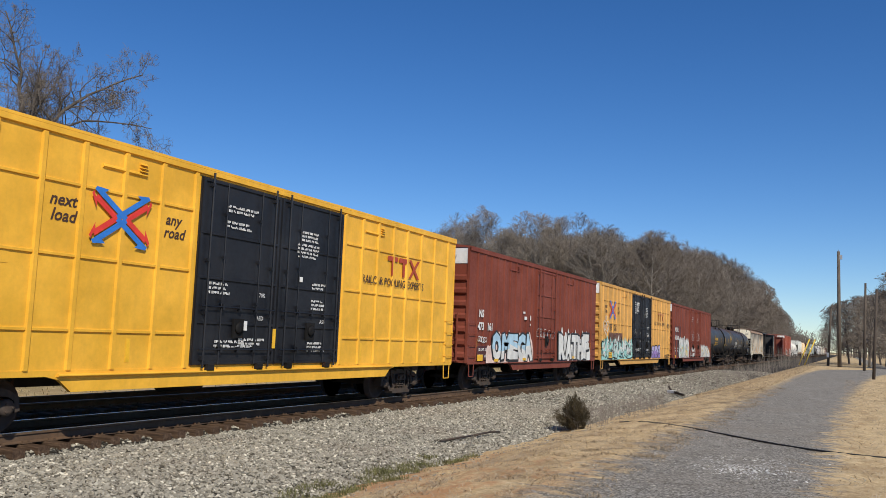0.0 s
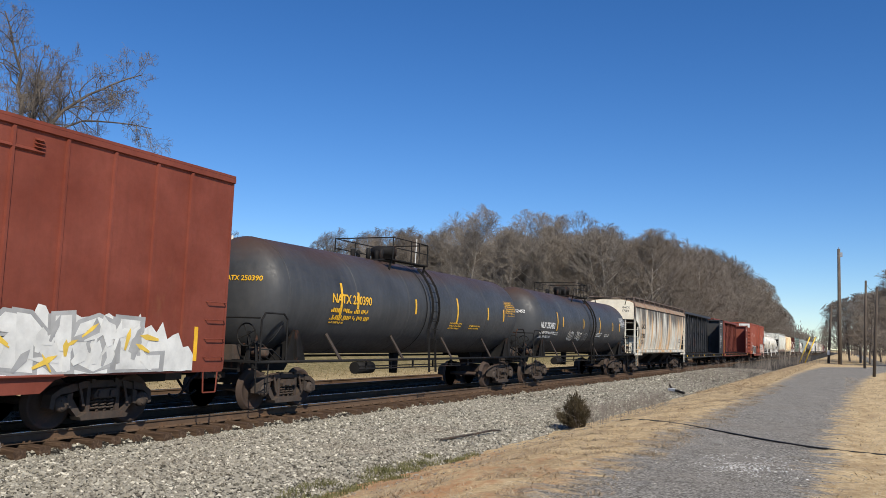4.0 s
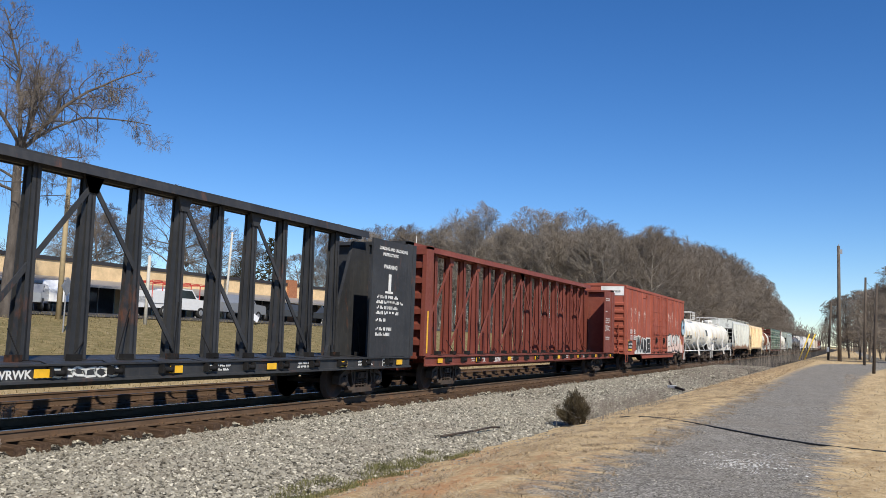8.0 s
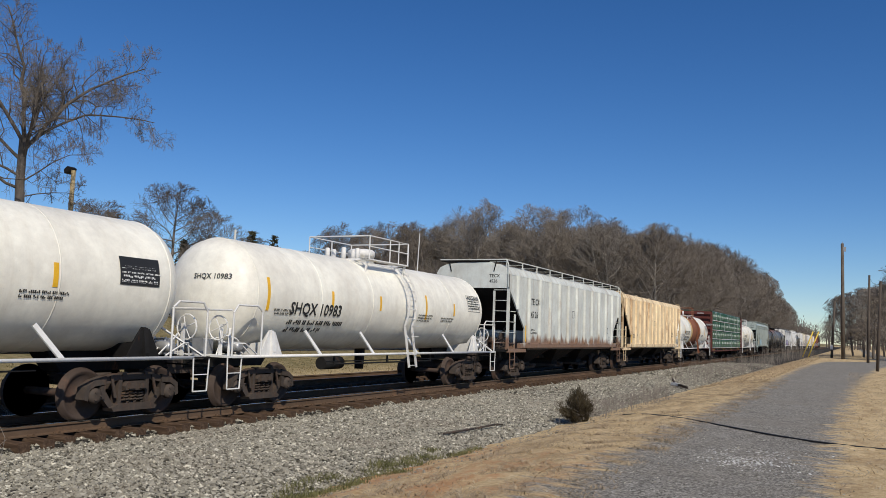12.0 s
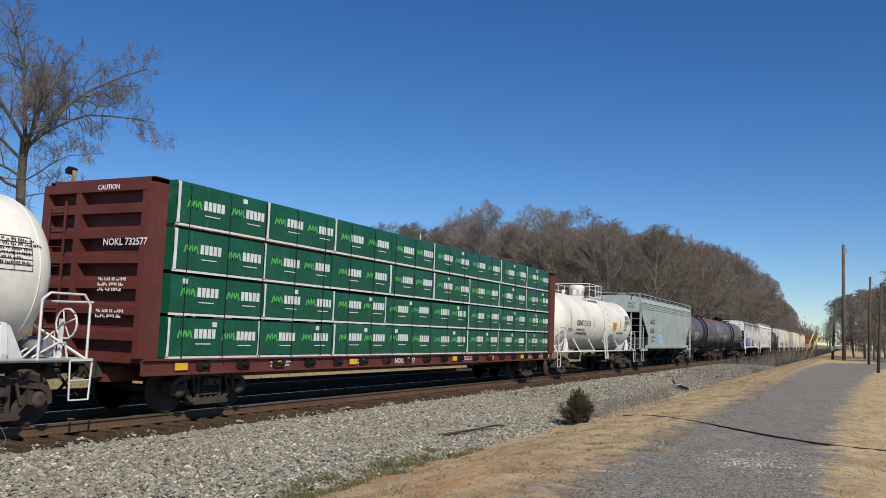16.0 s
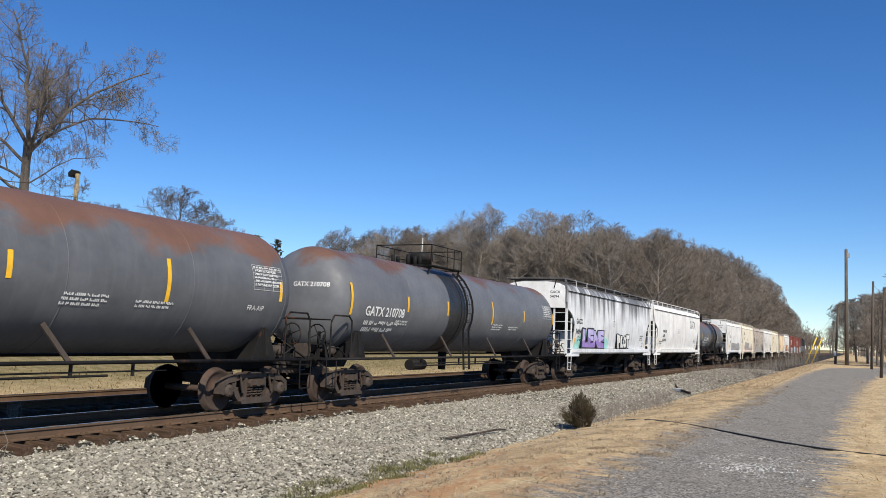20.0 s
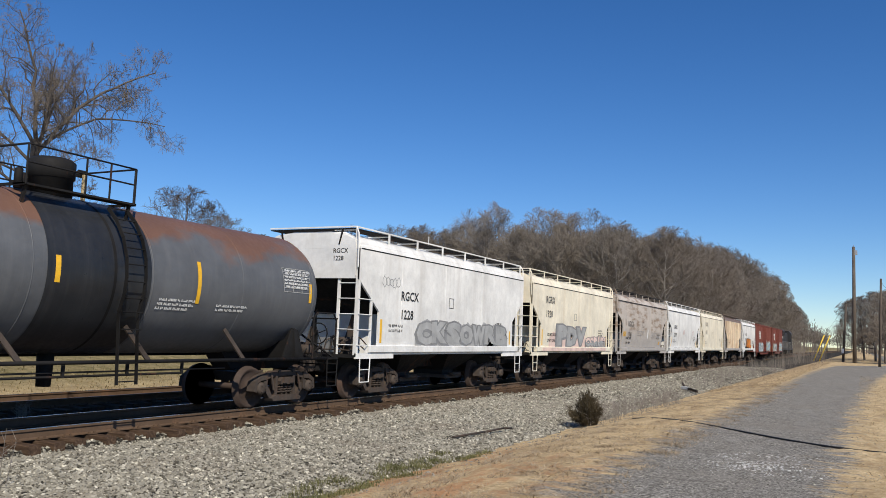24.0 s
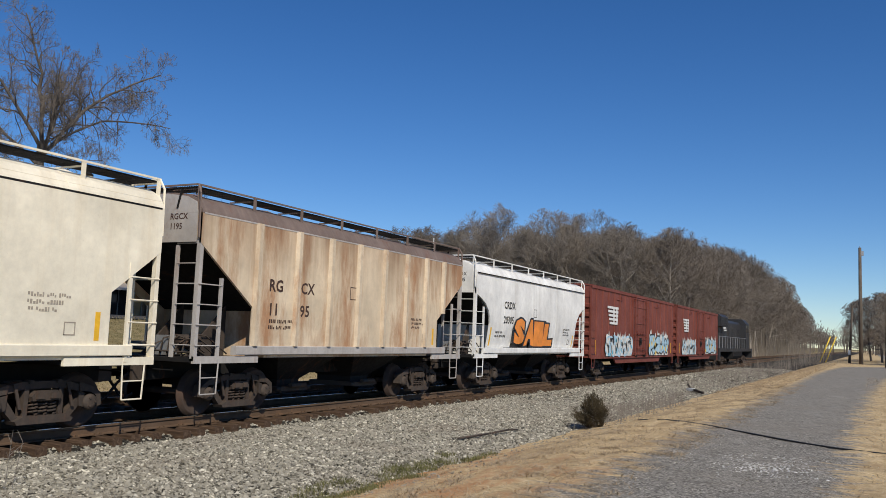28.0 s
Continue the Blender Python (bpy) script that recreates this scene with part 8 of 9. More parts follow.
def build_lot_things():
    ob = tagged(new("floodlight_pole"), "pale wooden pole with a black floodlight", "light pole")
    bm = bmesh.new()
    rod(bm, (0, 0, -0.2), (0, 0, 8.1), 0.15, 0.12, n=10)
    part("pole", bm, plain("pale_pole", (0.38, 0.30, 0.17), 0.85), ob)
    bm = bmesh.new()
    prism(bm, [(-0.42, 7.92), (-0.05, 8.0), (0.0, 8.22), (-0.2, 8.32), (-0.46, 8.15)], "y", -0.26, 0.2)
    rod(bm, (0, 0, 8.0), (-0.2, 0, 8.1), 0.04)
    part("floodlight", bm, UNDER_BLACK, ob, "black floodlight housing")
    ob.location = (-38.2, 31.0, 1.75)
    for x, y, h, nm in ((-47.5, 55.0, 7.5, 1), (-37, 36.0, 4.0, 2)):
        ob = tagged(new("lot_pole"), "slim pale pole at the parking lot", "pole", "poles of the lot")
        bm = bmesh.new()
        rod(bm, (0, 0, -0.2), (0.3 if nm == 1 else 0, 0, h), 0.11, 0.09, n=8)
        part("pole", bm, plain("concrete_pole", (0.55, 0.53, 0.47), 0.8), ob)
        ob.location = (x, y, ground_z(x))
    ob = tagged(new("road_sign"), "back of a grey diamond road sign on a post", "sign")
    bm = bmesh.new()
    rod(bm, (0, 0, -0.2), (0, 0, 2.6), 0.035)
    part("post", bm, GALV, ob)
    bm = bmesh.new()
    prism(bm, [(0, 1.75), (0.45, 2.2), (0, 2.65), (-0.45, 2.2)], "x", 0.04, 0.055)
    part("sign_plate", bm, GALV, ob, "unpainted back of the sign")
    ob.matrix_basis = pose(-33.5, 27.5, ground_z(-33.5), 0, 0, 15)
    ob = tagged(new("barrier"), "orange and white construction barrier", "barrier")
    for yy in (0, 0.9):
        bm = bmesh.new()
        lathe(bm, [(0, 0.22), (0.05, 0.22), (0.06, 0.16), (0.75, 0.06)], 10, "z", (0, yy, 0))
        part("cone", bm, CAN["orange"], ob)
    ob.location = (-40.6, 60.5, 2.27)
    bm = bmesh.new()
    prism(bm, [(-0.9, 0.35), (-0.5, 0.75), (0.9, -0.1), (0.5, -0.5)], "x", -0.02, 0.02)
    board = tagged(part("white_board", bm, VEH_WHITE), "white board leaning beside the parking lot", "board")
    board.matrix_basis = pose(-39.3, 48.4, 2.6, 0, -18, 0)
    # white lattice mast beyond the wood's edge
    ob = tagged(new("mast"), "slender white mast above the trees", "mast")
    bm = bmesh.new()
    rod(bm, (0, 0, 0), (0.45, 0, 12.0), 0.10, 0.06, n=6)
    part("pole", bm, END_WHITE, ob)
    ob.location = (-49.5, 92, 2.0)


build_lot_things()

# ---- the train in its order; places along the track at 14 s ----
ink_w, ink_k = STENCIL_WHITE, STENCIL_BLACK

pool_car("bright yellow boxcar with black double plug doors", -234.6, -215.6, YELLOW, False)

car, H = boxcar("brown-red boxcar with white graffiti along its foot", -214.4, -198.6, BOX_RED, BOX_RED, (-1.2, 1.45), 5.0, [y for y in np.arange(-7.2, 7.4, 0.62) if not -1.25 < y < 1.5], door_leaves=1, post_w=0.03)
letters("NS", 0.35, ink_w, car, -7.07, 2.61, 1.606, bold=0.014)
letters("473", 0.36, ink_w, car, -7.14, 2.16, 1.606, bold=0.014)
letters("161", 0.36, ink_w, car, -6.32, 2.16, 1.606, bold=0.014)
end_mark(car, H, "NS 473161", 5.0)
bm = bmesh.new()
box(bm, 1.603, 1.605, -7.15, -5.85, 1.10, 1.60)
part("patch", bm, BOX_RED_DARK, car, "dark repainted patch behind the weights")
lines_at(car, ink_w, -7.03, 1.42, 1.6065, ("LD LMT  217300", "LT WT   68700"), 0.14, 1.6)
for y, z, w, h in ((-7.13, 1.07, 0.48, 0.22), (-5.62, 1.04, 0.40, 0.10), (-2.68, 1.06, 0.35, 0.10), (3.9, 1.1, 0.3, 0.1)):
    strip(car, y, y + w, z, z + h, 1.622 if y > -7 else 1.607)
piece(car, "OMEGA", 1.606, -5.75, -1.55, 1.02, 2.15, "sky", "black", "pink", "white", 4, (0.6, 0.1, 0.16), 0.0, 0.14)
piece(car, "RATHF", 1.606, 1.9, 6.6, 1.02, 2.3, "white", "black", "white", None, 9, (0.1, 0.3, 0.25))
scrawl(car, 1.606, -7.1, 1.70, 0.75, 0.24, "white", 3, 5, 0.014)
for y, z, w, h in ((-2.7, 2.9, 0.22, 0.08), (-2.55, 2.66, 0.28, 0.13), (-1.9, 2.65, 0.10, 0.2), (-1.9, 2.45, 0.10, 0.07)):
    strip(car, y, y + w, z, z + h, 1.606, ink_w, "paint_scrap", "scrap of old white lettering")
scrawl(car, 1.60, -1.0, 1.9, 2.2, 0.5, "white", 3)

car, H = pool_car("faded yellow boxcar with black doors and mint graffiti", -197.6, -178.7, YELLOW_OLD, True)
letters("TB", 0.46, STENCIL_BROWN, car, -7.82, 2.58, 1.606, spacing=1.1, bold=0.008)
letters("OX", 0.46, STENCIL_BROWN, car, -6.92, 2.58, 1.606, spacing=1.1, bold=0.008)
lines_at(car, STENCIL_WHITE, -2.0, 4.36, 1.628, ("CERRAR Y BLOQUEAR", "AMBAS PUERTAS ANTES", "DE MOVER EL CARRO", "CLOSE AND LOCK", "BOTH DOORS BEFORE", "MOVING CAR"), 0.11, 1.15, 0.004)
letters("LT WT  83600", 0.14, STENCIL_BROWN, car, -7.90, 1.44, 1.625, bold=0.004)
strip(car, -7.93, -7.25, 1.10, 1.40, 1.622)
lines_at(car, STENCIL_BLACK, -7.86, 1.29, 1.627, ("THIS CAR", "EXCESS HEIGHT"), 0.085, 1.4)
letters("67 16 92", 0.34, STENCIL_BROWN, car, -7.87, 2.1, 1.6045, spacing=1.25)
bm = bmesh.new()
for y in (-7.8, -6.75, -5.8):
    box(bm, 1.6006, 1.603, y, y + 0.9, 1.9, 2.46)
part("patch", bm, plain("patch_brown", (0.16, 0.075, 0.05), 0.6), car, "brown patches behind the number")
end_mark(car, H, "TBOX 671692", 5.07)
graffiti(car, 1.603, -9.3, -2.5, 1.02, 2.0, "mint", "black", "mint", "white", 6, 21, 0.34)
wildstyle(car, 1.610, -9.2, -2.4, 1.15, 2.35, ("black", "mint", "white", "black", "mint", "white"), 34, 22, "mint, white and black wildstyle graffiti")
piece(car, "CHENZ", 1.6115, 2.95, 5.6, 1.02, 1.85, "lilac", "black", "lilac", "violet", 5, (0.1, 0.1, 0.1))
heart_tag(car, 1.600, -8.45, 2.72, 1.15, 0.95, "white")
scrawl(car, 1.600, 8.0, 3.08, 0.9, 0.35, "black", 7, 4, 0.02)
scrawl(car, 1.600, 7.3, 0.98, 1.6, 0.3, "black", 8, 5, 0.02)

car, H = boxcar("red boxcar with white and yellow graffiti", -177.6, -158.9, BOX_RED, BOX_RED, (-2.3, 2.95), 5.03, [-8.8, -7.9, -6.95, -5.9, -4.73, -3.5, -2.6, 3.2, 4.2, 5.2, 6.2, 7.2, 8.1], post_w=0.035)
bm = bmesh.new()
box(bm, 1.556, 1.559, -8.76, -6.2, 2.0, 3.4)
box(bm, 1.556, 1.559, -8.76, -7.2, 1.05, 2.0)
part("patch", bm, BOX_RED_DARK, car, "dark repainted patch behind the number")
for txt, y, z in (("NO", -8.76, 2.95), ("KL", -7.90, 2.95), ("603", -8.80, 2.34), ("408", -7.91, 2.34)):
    letters(txt, 0.46, ink_w, car, y, z, 1.604, bold=0.012)
for txt, y, z in (("LD LMT", -8.81, 1.66), ("208100", -7.85, 1.66), ("LT WT", -8.81, 1.46), ("77900", -7.82, 1.46)):
    letters(txt, 0.14, ink_w, car, y, z, 1.604, bold=0.004)
lines_at(car, STENCIL_BLACK, -8.66, 1.12, 1.6045, ("THIS CAR", "EXCESS HEIGHT"), 0.045, 1.4, 0.002)
end_mark(car, H, "NOKL 603408", 5.03, x=0.35)
strip(car, -8.72, -8.28, 1.02, 1.20, 1.60)
piece(car, "SIACD", 1.603, -7.1, -2.65, 1.02, 2.5, "white", "silver", "white", "white", 12, (0.0, 0.0, 0.25))
wildstyle(car, 1.613, -7.0, -2.7, 1.05, 2.3, ("white", "yellow", "silver", "mint", "white"), 12, 25, "white and grey wildstyle graffiti")
piece(car, "AMNOL", 1.603, 2.6, 7.5, 1.02, 2.0, "white", "silver", "white", None, 14, (0.0, 0.9, 0.25))
wildstyle(car, 1.613, 2.7, 7.5, 1.05, 2.0, ("white", "silver", "white", "yellow"), 12, 26, "white and grey wildstyle graffiti")
graffiti(car, 1.627, -2.1, 0.2, 1.05, 1.75, "white", "silver", None, None, 3, 15, 0.35)
scrawl(car, 1.627, -1.6, 2.2, 1.4, 0.9, "white", 9, 4, 0.012)
scrawl(car, 1.627, 0.7, 2.2, 1.8, 0.9, "white", 10, 4, 0.012)
lines_at(car, ink_w, -1.73, 4.21, 1.628, ("CLOSE THIS DOOR", "BEFORE CLOSING", "MAIN DOOR"), 0.11, 1.3, 0.004)
bars(car, ink_w, 0.8, 4.2, 1.628, 3, 0.8, 0.08)

tank_car("black tank car with yellow lettering", -157.8, -140.6, TANK_BLACK, 1.42, 2.67, "NATX 250390", REFLECT_YELLOW, -5.6, 2.6, mark_size=0.32)
car, H = tank_car("black tank car with rusty crown and white tags", -140.0, -122.9, TANK_BLACK, 1.42, 2.66, "NLX 252452", ink_w, -7.4, 2.35, ladder_y=0.35)
for y, w, s in ((-3.3, 0.8, 2), (-2.1, 0.9, 3), (-0.9, 0.8, 4)):
    wrap_x(scrawl(car, 0, y, 1.85, w, 0.45, "white" if s < 4 else "grey", s, 4, 0.016), 1.42, 2.66)

hopper("white covered hopper streaked with rust and soot", -122.0, -104.9, HOP_RUSTY, 3, (), ("GACX", "77050"), ink_k, (-6.9, 2.75), 0.40, roof=RUST_ROOF, rails=RUST_TRIM, end=HOP_CREAM, boxed=False)

car, H = centerbeam("empty black centre-beam flatcar", -104.4, -82.0, BEAM_BLACK, "WRWK 38807")
bm = bmesh.new()
box(bm, 1.36, 1.42, H - 2.35, H - 0.35, 1.12, 4.4)
part("side_panel", bm, BEAM_BLACK, car, "black end panel with loading instructions")
lines_at(car, ink_w, H - 2.02, 4.12, 1.4205, ("LOADING AND UNLOADING", "      INSTRUCTIONS"), 0.125, 1.3, 0.004)
letters("WARNING", 0.16, ink_w, car, H - 1.75, 3.60, 1.4205, bold=0.005)
for z, rws, w in ((2.75, 2, 1.4), (2.45, 2, 1.3), (2.1, 1, 0.6), (1.85, 2, 0.9)):
    bars(car, ink_w, H - 2.1, z, 1.4205, rws, w, 0.09)
bm = bmesh.new()
box(bm, 1.4205, 1.4235, H - 1.45, H - 1.30, 2.95, 3.45)
box(bm, 1.4205, 1.4235, H - 1.62, H - 1.18, 2.90, 2.96)
part("stencil_figure", bm, ink_w, car, "white painted figure")
scrawl(car, 1.4105, -1.2, 0.86, 1.4, 0.2, "white", 31, 6, 0.02)

car, H = centerbeam("empty red centre-beam flatcar", -81.0, -58.2, BEAM_RED, "")
letters("TR", 0.22, ink_w, car, -6.9, 0.86, 1.4115, bold=0.006)
letters("200790", 0.22, ink_w, car, -5.85, 0.86, 1.4115, bold=0.006)
for s in (-1, 1):
    bm = bmesh.new()
    y0, y1 = sorted((s * (H - 1.75), s * (H - 0.35)))
    box(bm, 1.34, 1.38, y0, y1, 1.12, 4.42)
    if s > 0:
        part("side_panel", bm, BEAM_RED, car, "red end panel with loading instructions")
    else:
        bm.free()
for z, rws, w in ((4.0, 2, 0.9), (3.3, 1, 0.4), (2.9, 3, 1.0), (1.9, 2, 0.9)):
    bars(car, ink_w, H - 1.55, z, 1.3815, rws, w, 0.06)
scrawl(car, 1.382, H - 1.6, 2.25, 1.0, 0.35, "white", 33, 4, 0.014)
strip(car, -H + 0.02, -H + 0.10, 1.2, 2.5, 1.43)

car, H = boxcar("sun-faded red boxcar with pink and white graffiti", -56.05, -37.0, BOX_RED_PALE, BOX_RED_PALE, (-2.4, 2.6), 5.0, [-9.0, -7.8, -6.5, -5.2, -3.9, -2.7, 2.9, 4.2, 5.5, 6.8, 8.1, 9.2], post_w=0.035, inset=2.8, head=0.1)
for txt, y, z in (("CO", -8.47, 2.2), ("ER", -7.54, 2.2), ("171", -8.42, 1.84), ("058", -7.62, 1.84)):
    letters(txt, 0.38, ink_w, car, y, z, 1.604, bold=0.010)
bm = bmesh.new()
box(bm, 1.6005, 1.603, -8.88, -7.88, 1.34, 1.76)
part("patch", bm, STENCIL_BLACK, car, "black patch behind the weights")
lines_at(car, ink_w, -8.84, 1.55, 1.6045, ("LD LMT 202500", "LT WT 83500"), 0.14, 1.3, 0.004)
strip(car, -8.86, -7.98, 1.20, 1.29, 1.60)
end_mark(car, H, "COER 171058", 5.0, x=0.25)
piece(car, "WARE", 1.603, -6.8, -2.95, 1.02, 2.02, "black", "white", None, None, 40, (0.5, 0.15, 0.1), 0.0, 0.12)
piece(car, "ELOUR", 1.603, 2.6, 7.6, 1.02, 2.3, "white", "black", "pink", "pink", 41, (0.1, 1.2, 0.2), 0.0, 0.14)
graffiti(car, 1.608, 8.35, 9.45, 2.2, 3.6, "sky", "black", None, "white", 1, 43, 0.25)
bm = bmesh.new()
rng = random.Random(5)
for y in (-8.0, -7.0, -6.0, -4.4, 3.4, 4.0, 4.8, 6.2, 6.9, 8.4):
    top = rng.uniform(3.3, 4.0)
    for k in range(46):
        yy, zz = y + rng.gauss(0, 0.13), top - abs(rng.gauss(0, 0.42))
        w, h = rng.uniform(0.006, 0.022), rng.uniform(0.03, 0.16)
        bm.faces.new([bm.verts.new((1.5575 + 0.00002 * k, *p)) for p in ((yy - w, zz), (yy, zz + h * 0.5), (yy + w, zz + h * 0.1), (yy + w * 0.4, zz - h))])
part("peeled_paint", bm, CAN["pink"], car, "pale scars of peeled paint")
for y in (5.6, 7.6):
    bars(car, ink_w, y, 2.2, 1.5605, 6, 0.35, 0.07)

tank_car("white tank car with black saddles and white railings", -36.4, -21.5, TANK_WHITE, 1.31, 2.50, "SHPX 300099", ink_k, -4.9, 2.12, UNDER_BLACK, END_WHITE, 0.30, END_WHITE, False, table=True, mark_size=0.40, stripes=(-5.4, -3.9, -0.9, 1.6, 3.6))
tank_car("white tank car with white railings and steps", -21.2, -6.4, TANK_WHITE, 1.29, 2.50, "SHQX 10983", ink_k, -5.0, 2.10, END_WHITE, END_WHITE, 0.30, END_WHITE, False, mark_size=0.40, stripes=(-5.9, -3.3, -0.9, 1.9, 3.9), ladder_y=0.75)

hopper("pale grey covered hopper with rusty foot", -5.6, 11.3, HOP_PALE, 3, list(np.arange(-7.6, 7.8, 1.28)), ("TE CX", "45 26"), ink_k, (-6.1, 3.0), 0.36, cut=(1.7, 2.0, 3.5), rounded=False)
hopper("cream covered hopper blotched with orange rust", 11.9, 29.4, HOP_ORANGE, 3, list(np.arange(-8.1, 8.3, 1.16)), ("", ""), ink_k, cut=(1.9, 1.9, 3.7), rounded=False, walkway=False)

car, H = tank_car("white tank car with a broad rusty band", 30.0, 45.1, TANK_WHITE, 1.35, 2.52, "PVSX 61197", ink_k, -4.9, 2.22, END_WHITE, END_WHITE, 0.35, TANK_RUST, False, ladder_y=0.45, mark_size=0.42, top_rail=TANK_RUST, stripes=(-5.0, -1.6, 2.5, 4.6))
shell_patch(car, "stain", TANK_STAIN, -2.15, -1.55, -75, 90, 1.35, 2.52, 0.005, "yellow stain beside the rust", 16)
shell_patch(car, "rust_band", TANK_RUST, -1.6, 2.3, -80, 95, 1.35, 2.52, 0.007, "broad band of brown rust", 16)

car, H = centerbeam("maroon centre-beam flatcar loaded with wrapped lumber", 46.1, 69.4, BEAM_MAROON, "NOKL 732577", True, end_text="NOKL 732577")
lumber_load(car, H)

car, H = tank_car("white tank car with tall manway housing", 70.0, 84.9, TANK_WHITE, 1.38, 2.55, "OLNX 715115", ink_k, -4.4, 2.36, END_WHITE, END_WHITE, 0.55, END_WHITE, False, ladder_y=0.6, mark_size=0.38, stripes=(-5.3, -1.4, 1.5, 3.8), labels_at=((1.9, 1.95, 4, 1.0), (4.7, 2.75, 7, 0.75), (-5.6, 2.15, 2, 0.8)))
shell_patch(car, "placard", REFLECT_YELLOW, 2.25, 3.0, -14, 5, 1.38, 2.55, 0.006, "square yellow placard with small writing")
wrap_x(bars(car, ink_k, 2.31, 2.58, 0, 4, 0.6, 0.055, seed=3), 1.38, 2.55, 0.012)
wrap_x(letters("HYDROCHLORIC ACID", 0.145, ink_k, car, 3.2, 2.05, 0, bold=0.004), 1.38, 2.55)

car, H = hopper("grey-green covered hopper with a small blue tag", 85.7, 103.2, HOP_GREEN, 3, (), ("GACX", "63626"), ink_k, (-6.2, 2.80), 0.44, step=1.32, angular=True, cut=(2.1, 2.0, 3.45), remarks_on=("LD LMT 221800", "LT WT 64200"))
piece(car, "OB", 1.5565, -3.9, -2.4, 1.5, 2.25, "sky", "cyan", "sky", None, 51, (0.05, 0.05, 0.1))
for z in (3.98, 3.86, 3.74):
    bm = bmesh.new()
    bbox(bm, 1.55, 1.585, -H + 0.02, H - 0.02, z - 0.04, z + 0.03, 0.012)
    part("side_bead", bm, HOP_GREEN, car)

car, H = tank_car("charcoal tank car with rust-stained crown", 103.9, 121.2, TANK_DARK, 1.42, 2.64, "GATX 66625", ink_w, -6.5, 2.3, ladder_y=-1.1, spill=0.6, stripes=(-7.2, -3.6, 0.35, 3.7, 7.15))
wrap_x(letters("FRA-AIP", 0.16, ink_w, car, 6.1, 2.2, 0), 1.42, 2.64)
car, H = tank_car("charcoal tank car with white numbers", 121.6, 140.0, TANK_GREY, 1.42, 2.66, "GATX 210708", ink_w, -7.35, 2.28, ladder_y=-1.0, spill=0.5, stripes=(-8.1, -5.05, -2.4, 1.3, 4.45, 7.9))

car, H = hopper("white covered hopper streaked black with violet graffiti", 140.4, 157.45, HOP_STAINED, 3, (), ("GACX", "54094"), ink_k, (-7.14, 2.62), 0.33, end=HOP_WHITE)
piece(car, "LENE", 1.5565, -6.2, -2.5, 1.47, 2.40, "lilac", "black", "mint", "violet", 61, (0.95, 1.3, 0.12), 0.08, 0.12)
piece(car, "PLOT", 1.5565, 0.3, 2.9, 1.48, 2.26, "white", "black", None, None, 62, (0.0, 0.0, 0.05), 0.0, 0.14)
car, H = hopper("plain white covered hopper with large letters", 158.5, 175.9, HOP_WHITE, 3, (), ("", ""), ink_k)
letters("GATX", 0.85, ink_k, car, 4.2, 3.1, 1.5565, bold=0.012)
bars(car, ink_k, -6.0, 2.6, 1.5565, 3, 1.2, 0.18)

car, H = tank_car("charcoal tank car with a rusty crown", 176.7, 191.8, TANK_DARK, 1.42, 2.63, "GATX 208102", ink_w, -5.1, 2.25, ladder_y=0.7, spill=1.0, mark_size=0.40, dome_h=0.62, stripes=(-6.25, -2.7, -0.85, 2.4, 6.1))

car, H = hopper("white covered hopper with grey graffiti", 192.3, 203.9, HOP_WHITE, 2, (), ("RGCX", "1228"), ink_k, (-3.6, 2.72), 0.36, angular=True, cut=(1.05, 2.35, 3.15))
piece(car, "CKSOWRB", 1.5565, -2.6, 4.2, 1.47, 2.2, "silver", "grey", "silver", None, 71, (0.1, 0.1, 0.2))
scrawl(car, 1.555, -4.6, 3.0, 0.9, 0.35, "grey", 72, 5, 0.008)
car, H = hopper("cream covered hopper with grey and pink graffiti", 204.9, 216.7, HOP_CREAM, 2, (), ("RGRX", "1920"), plain("faded_black", (0.085, 0.08, 0.075), 0.6), (-4.33, 3.25), 0.40, angular=True, cut=(1.05, 2.35, 3.15), remarks_on=("LD LMT 233300", "LT WT 52700"))
piece(car, "PDV", 1.5565, -2.9, 1.05, 1.47, 2.38, "silver", "grey", "pink", None, 73, (1.0, 0.2, 0.1), 0.1)
piece(car, "CORUM", 1.5565, 1.2, 4.5, 1.47, 1.95, "pink", "grey", "pink", "silver", 74, (0.1, 0.1, 0.3))
strip(car, -4.75, 4.5, 1.28, 1.42, 1.601, CAN["pink"], "paint_smear", "pink paint smeared along the sill")
car, H = hopper("taupe covered hopper with pale scuffs", 217.6, 230.0, HOP_TAUPE, 2, (), ("RGCX", "1246"), plain("worn_letters", (0.09, 0.08, 0.075), 0.6, vary=0.5), (-3.90, 2.62), 0.42, edge=UNDER_BLACK, remarks_on=("LD LMT  233600", "LT WT  53400"), reflectors=False)
for y, z, w, h in ((-4.85, 2.05, 0.62, 0.27), (4.0, 1.62, 0.4, 0.2), (-3.3, 1.30, 0.55, 0.11), (0.5, 1.30, 0.5, 0.11), (3.3, 1.30, 0.5, 0.11)):
    strip(car, y, y + w, z, z + h, 1.5565 if z > 1.5 else 1.601, RUSTY_YELLOW)
scrawl(car, 1.556, -1.8, 2.1, 1.6, 0.35, "grey", 91, 7, 0.010)
scrawl(car, 1.556, 1.9, 1.95, 1.9, 0.45, "grey", 92, 6, 0.012)
bm = bmesh.new()
bm.faces.new([bm.verts.new((1.5575, 0.9 + 0.14 * math.cos(k * math.tau / 16), 2.25 + 0.30 * math.sin(k * math.tau / 16))) for k in range(16)])
part("white_spot", bm, ink_w, car, "white oval spot")
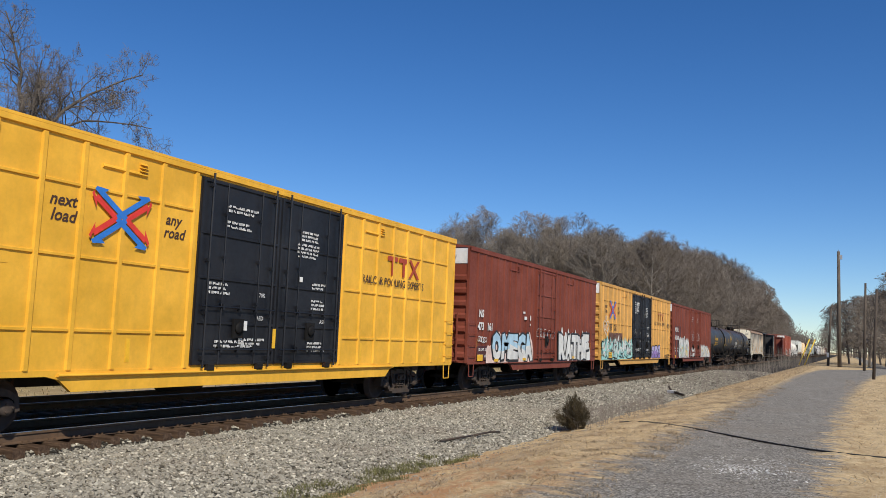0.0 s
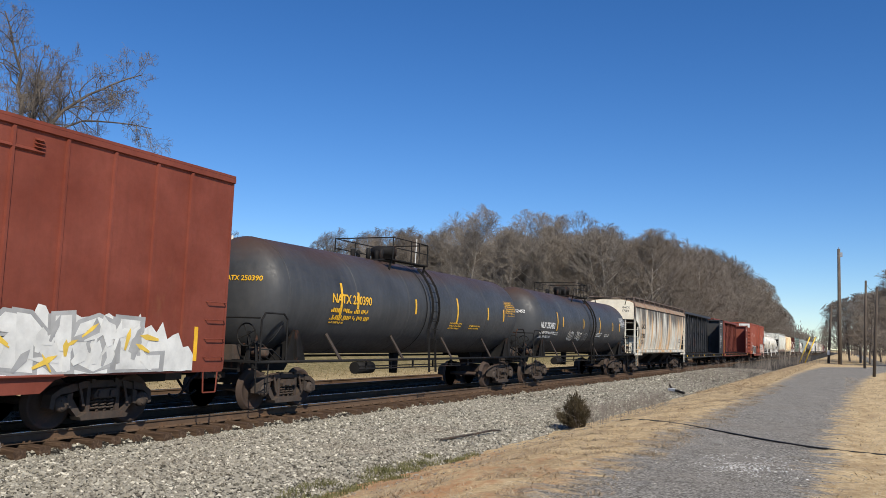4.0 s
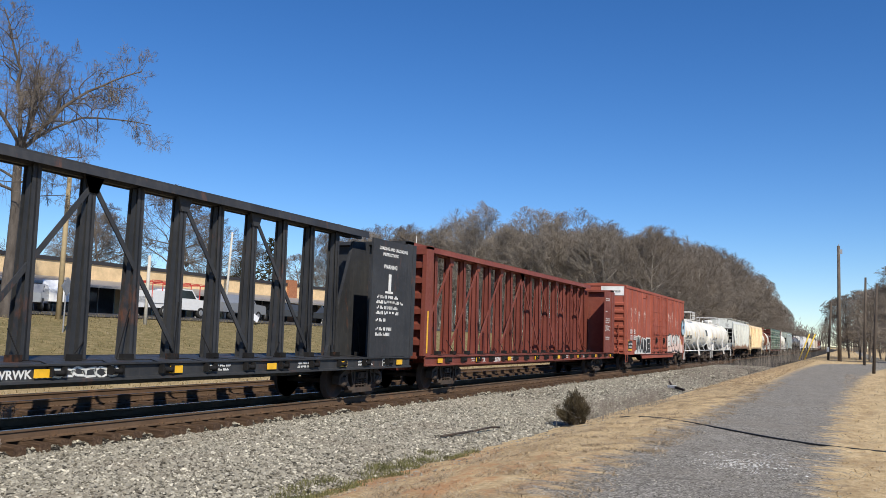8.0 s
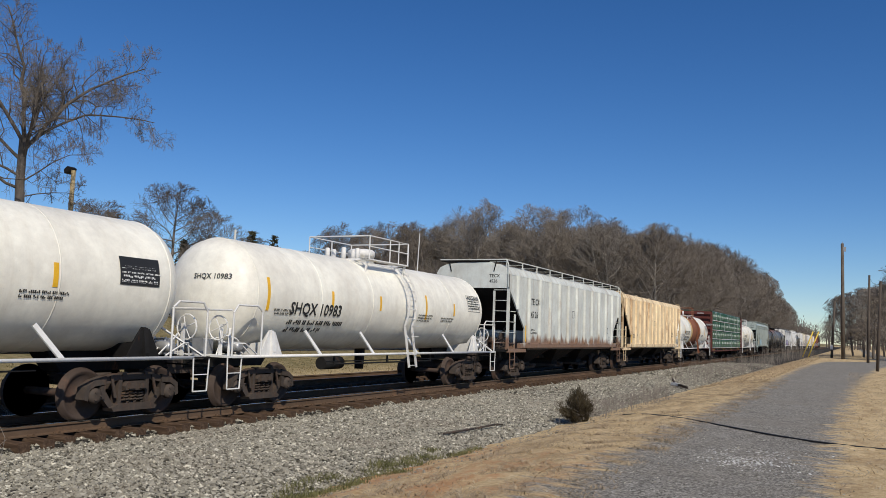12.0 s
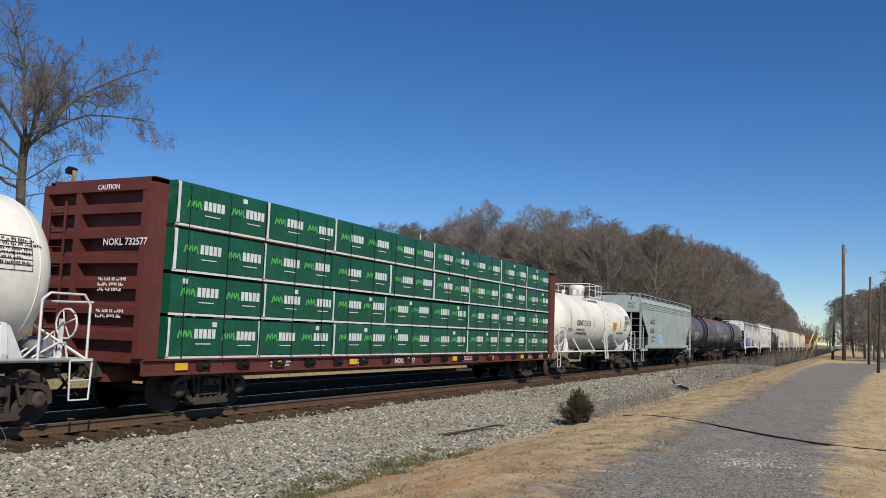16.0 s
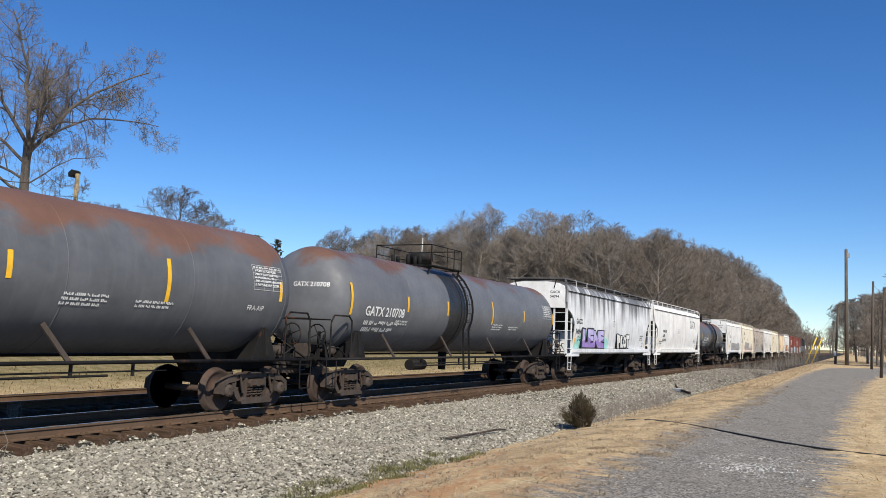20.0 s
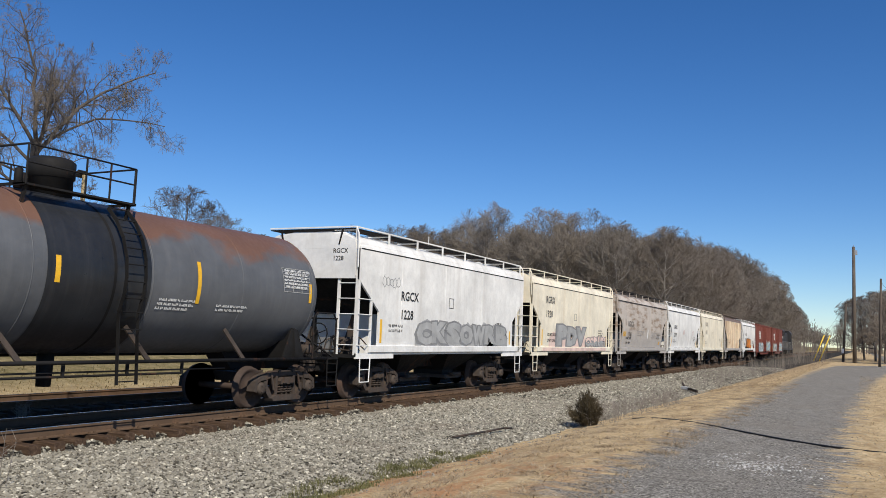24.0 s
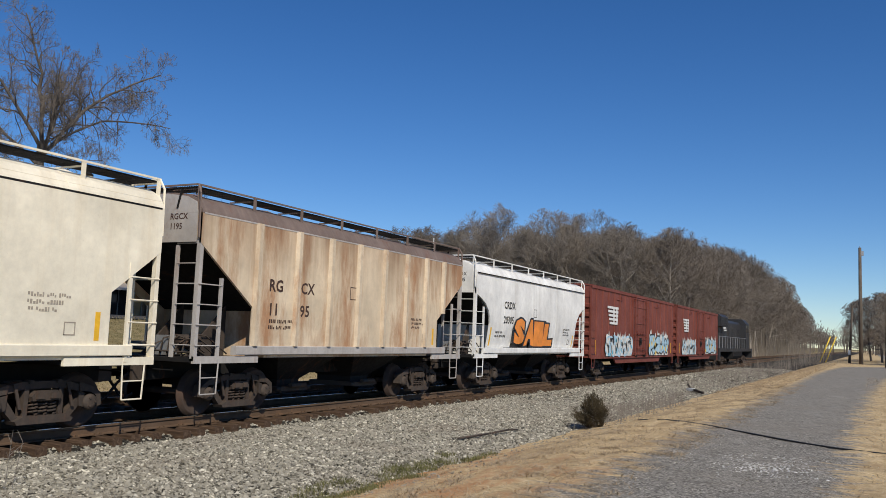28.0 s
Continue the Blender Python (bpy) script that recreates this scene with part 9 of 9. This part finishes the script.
car, H = hopper("white covered hopper with black numbers", 230.5, 242.6, HOP_WHITE, 2, (), ("CRDX", "22559"), ink_k, (-4.1, 2.75), 0.36, boxed=False)
for y in (-0.6, 3.0):
    bm = bmesh.new()
    for k in range(20):
        p, q = k * math.tau / 20, (k + 1) * math.tau / 20
        bm.faces.new([bm.verts.new((1.5575, y + r * math.cos(t), 2.55 + r * math.sin(t))) for r, t in ((0.16, p), (0.19, p), (0.19, q), (0.16, q))])
    for d in (-1, 1):
        stroke(bm, 1.5577, [(y - 0.10, 2.55 - 0.10 * d), (y + 0.10, 2.55 + 0.10 * d)], 0.014)
    part("stencil_ring", bm, LOGO_RUST, car)
car, H = hopper("cream covered hopper with faint letters", 243.3, 255.0, HOP_CREAM, 2, (), ("RGRX", "1033"), plain("faded_letters", (0.38, 0.33, 0.26), 0.6), (-4.0, 3.25), 0.46, angular=True, cut=(1.05, 2.35, 3.15))
car, H = hopper("tan covered hopper heavily stained with brown rust", 256.0, 267.7, HOP_TAN, 2, [-4.14, -2.75, -1.45, -0.2, 1.05, 2.25, 3.4, 4.5], ("RG", "11", "RGCX", "1195"), STENCIL_BROWN, (-3.72, 2.65), 0.36, cut=(1.65, 2.25, 3.45), rounded=False, roof=RUST_TRIM, trim=HOP_END, end=HOP_END, rails=RUST_TRIM, post_paint=HOP_POST)
letters("CX", 0.36, STENCIL_BROWN, car, -2.58, 2.65, 1.5565, bold=0.008, spacing=1.05)
letters("95", 0.36, STENCIL_BROWN, car, -2.58, 2.65 - 0.522, 1.5565, bold=0.008, spacing=1.05)
car, H = hopper("white covered hopper with orange graffiti", 268.8, 280.6, HOP_WHITE, 2, (), ("CRDX", "20305"), ink_k, (-3.5, 2.85), 0.36)
piece(car, "SAIL", 1.5565, -2.6, 1.4, 1.47, 2.5, "orange", "black", None, None, 81, (0.0, 0.0, 0.1), 0.25, 0.12)

for a, b, n in ((281.6, 299.9, 91), (301.2, 318.0, 95)):
    car, H = boxcar("red boxcar with a white emblem and graffiti", a, b, BEAM_RED, BEAM_RED, (-1.6, 1.6), 4.45, list(np.arange(-(b - a) / 2 + 0.8, (b - a) / 2 - 0.5, 1.05)) if n == 91 else [-6.5, -4.5, -2.6, 2.6, 4.5, 6.5], door_leaves=1, end_white=False, post_w=0.04)
    striped_logo(car, -6.6, 3.45, 1.606, 1.3)
    graffiti(car, 1.61, -6.8, -1.9, 1.1, 2.1, "white", "sky", "white", "cyan", 4, n, 0.3)
    wildstyle(car, 1.618, -6.8, -1.9, 1.1, 2.3, ("white", "sky", "black", "white"), 16, n + 3, "white and pale blue wildstyle graffiti")
    graffiti(car, 1.61, 2.2, 7.2, 1.1, 2.3, "sky", "black", "white", "yellow", 4, n + 1, 0.3)
locomotive("black freight locomotive with white striped emblem", 319.3, 342.0)


for car in CURVED:
    curve_sides(car)


# ---- motion ----
def travelled(t):
    u = (t - 14) / 14
    return 17.382 * (t - 14) + 0.2685 * 14 * u * u / 2 - 0.5817 * 14 * u ** 3 / 6 + 0.0975 * 14 * u ** 4 / 24


def car_rows(c):
    return [(t, Matrix.Translation((TRACK_X, c - travelled(t), 0))) for t in (0, 2, 4, 6, 8, 10, 12, 14, 16, 18, 20, 22, 24, 26, 28)]


def wheel_rows(c, y):
    """Rolling, one row a frame while the wheel is within sixty metres."""
    near = [k for k in range(0, 841) if -8 < c - travelled(k / 30) < 60]
    keys = sorted({0, *near, 840})
    start = travelled(near[0] / 30) if near else 0
    stop = travelled(near[-1] / 30) if near else 0
    rows = []
    for k in keys:
        s = min(max(travelled(k / 30), start), stop) - start
        rows.append((k / 30, Matrix.Translation((0, y, WHEEL_R)) @ Matrix.Rotation(s / WHEEL_R, 4, "X")))
    return rows


def motions():
    for thing, c in TRAIN:
        walk(thing, car_rows(c))
    for wheel, c, y in SPINNING:
        walk(wheel, wheel_rows(c, y))


motions()
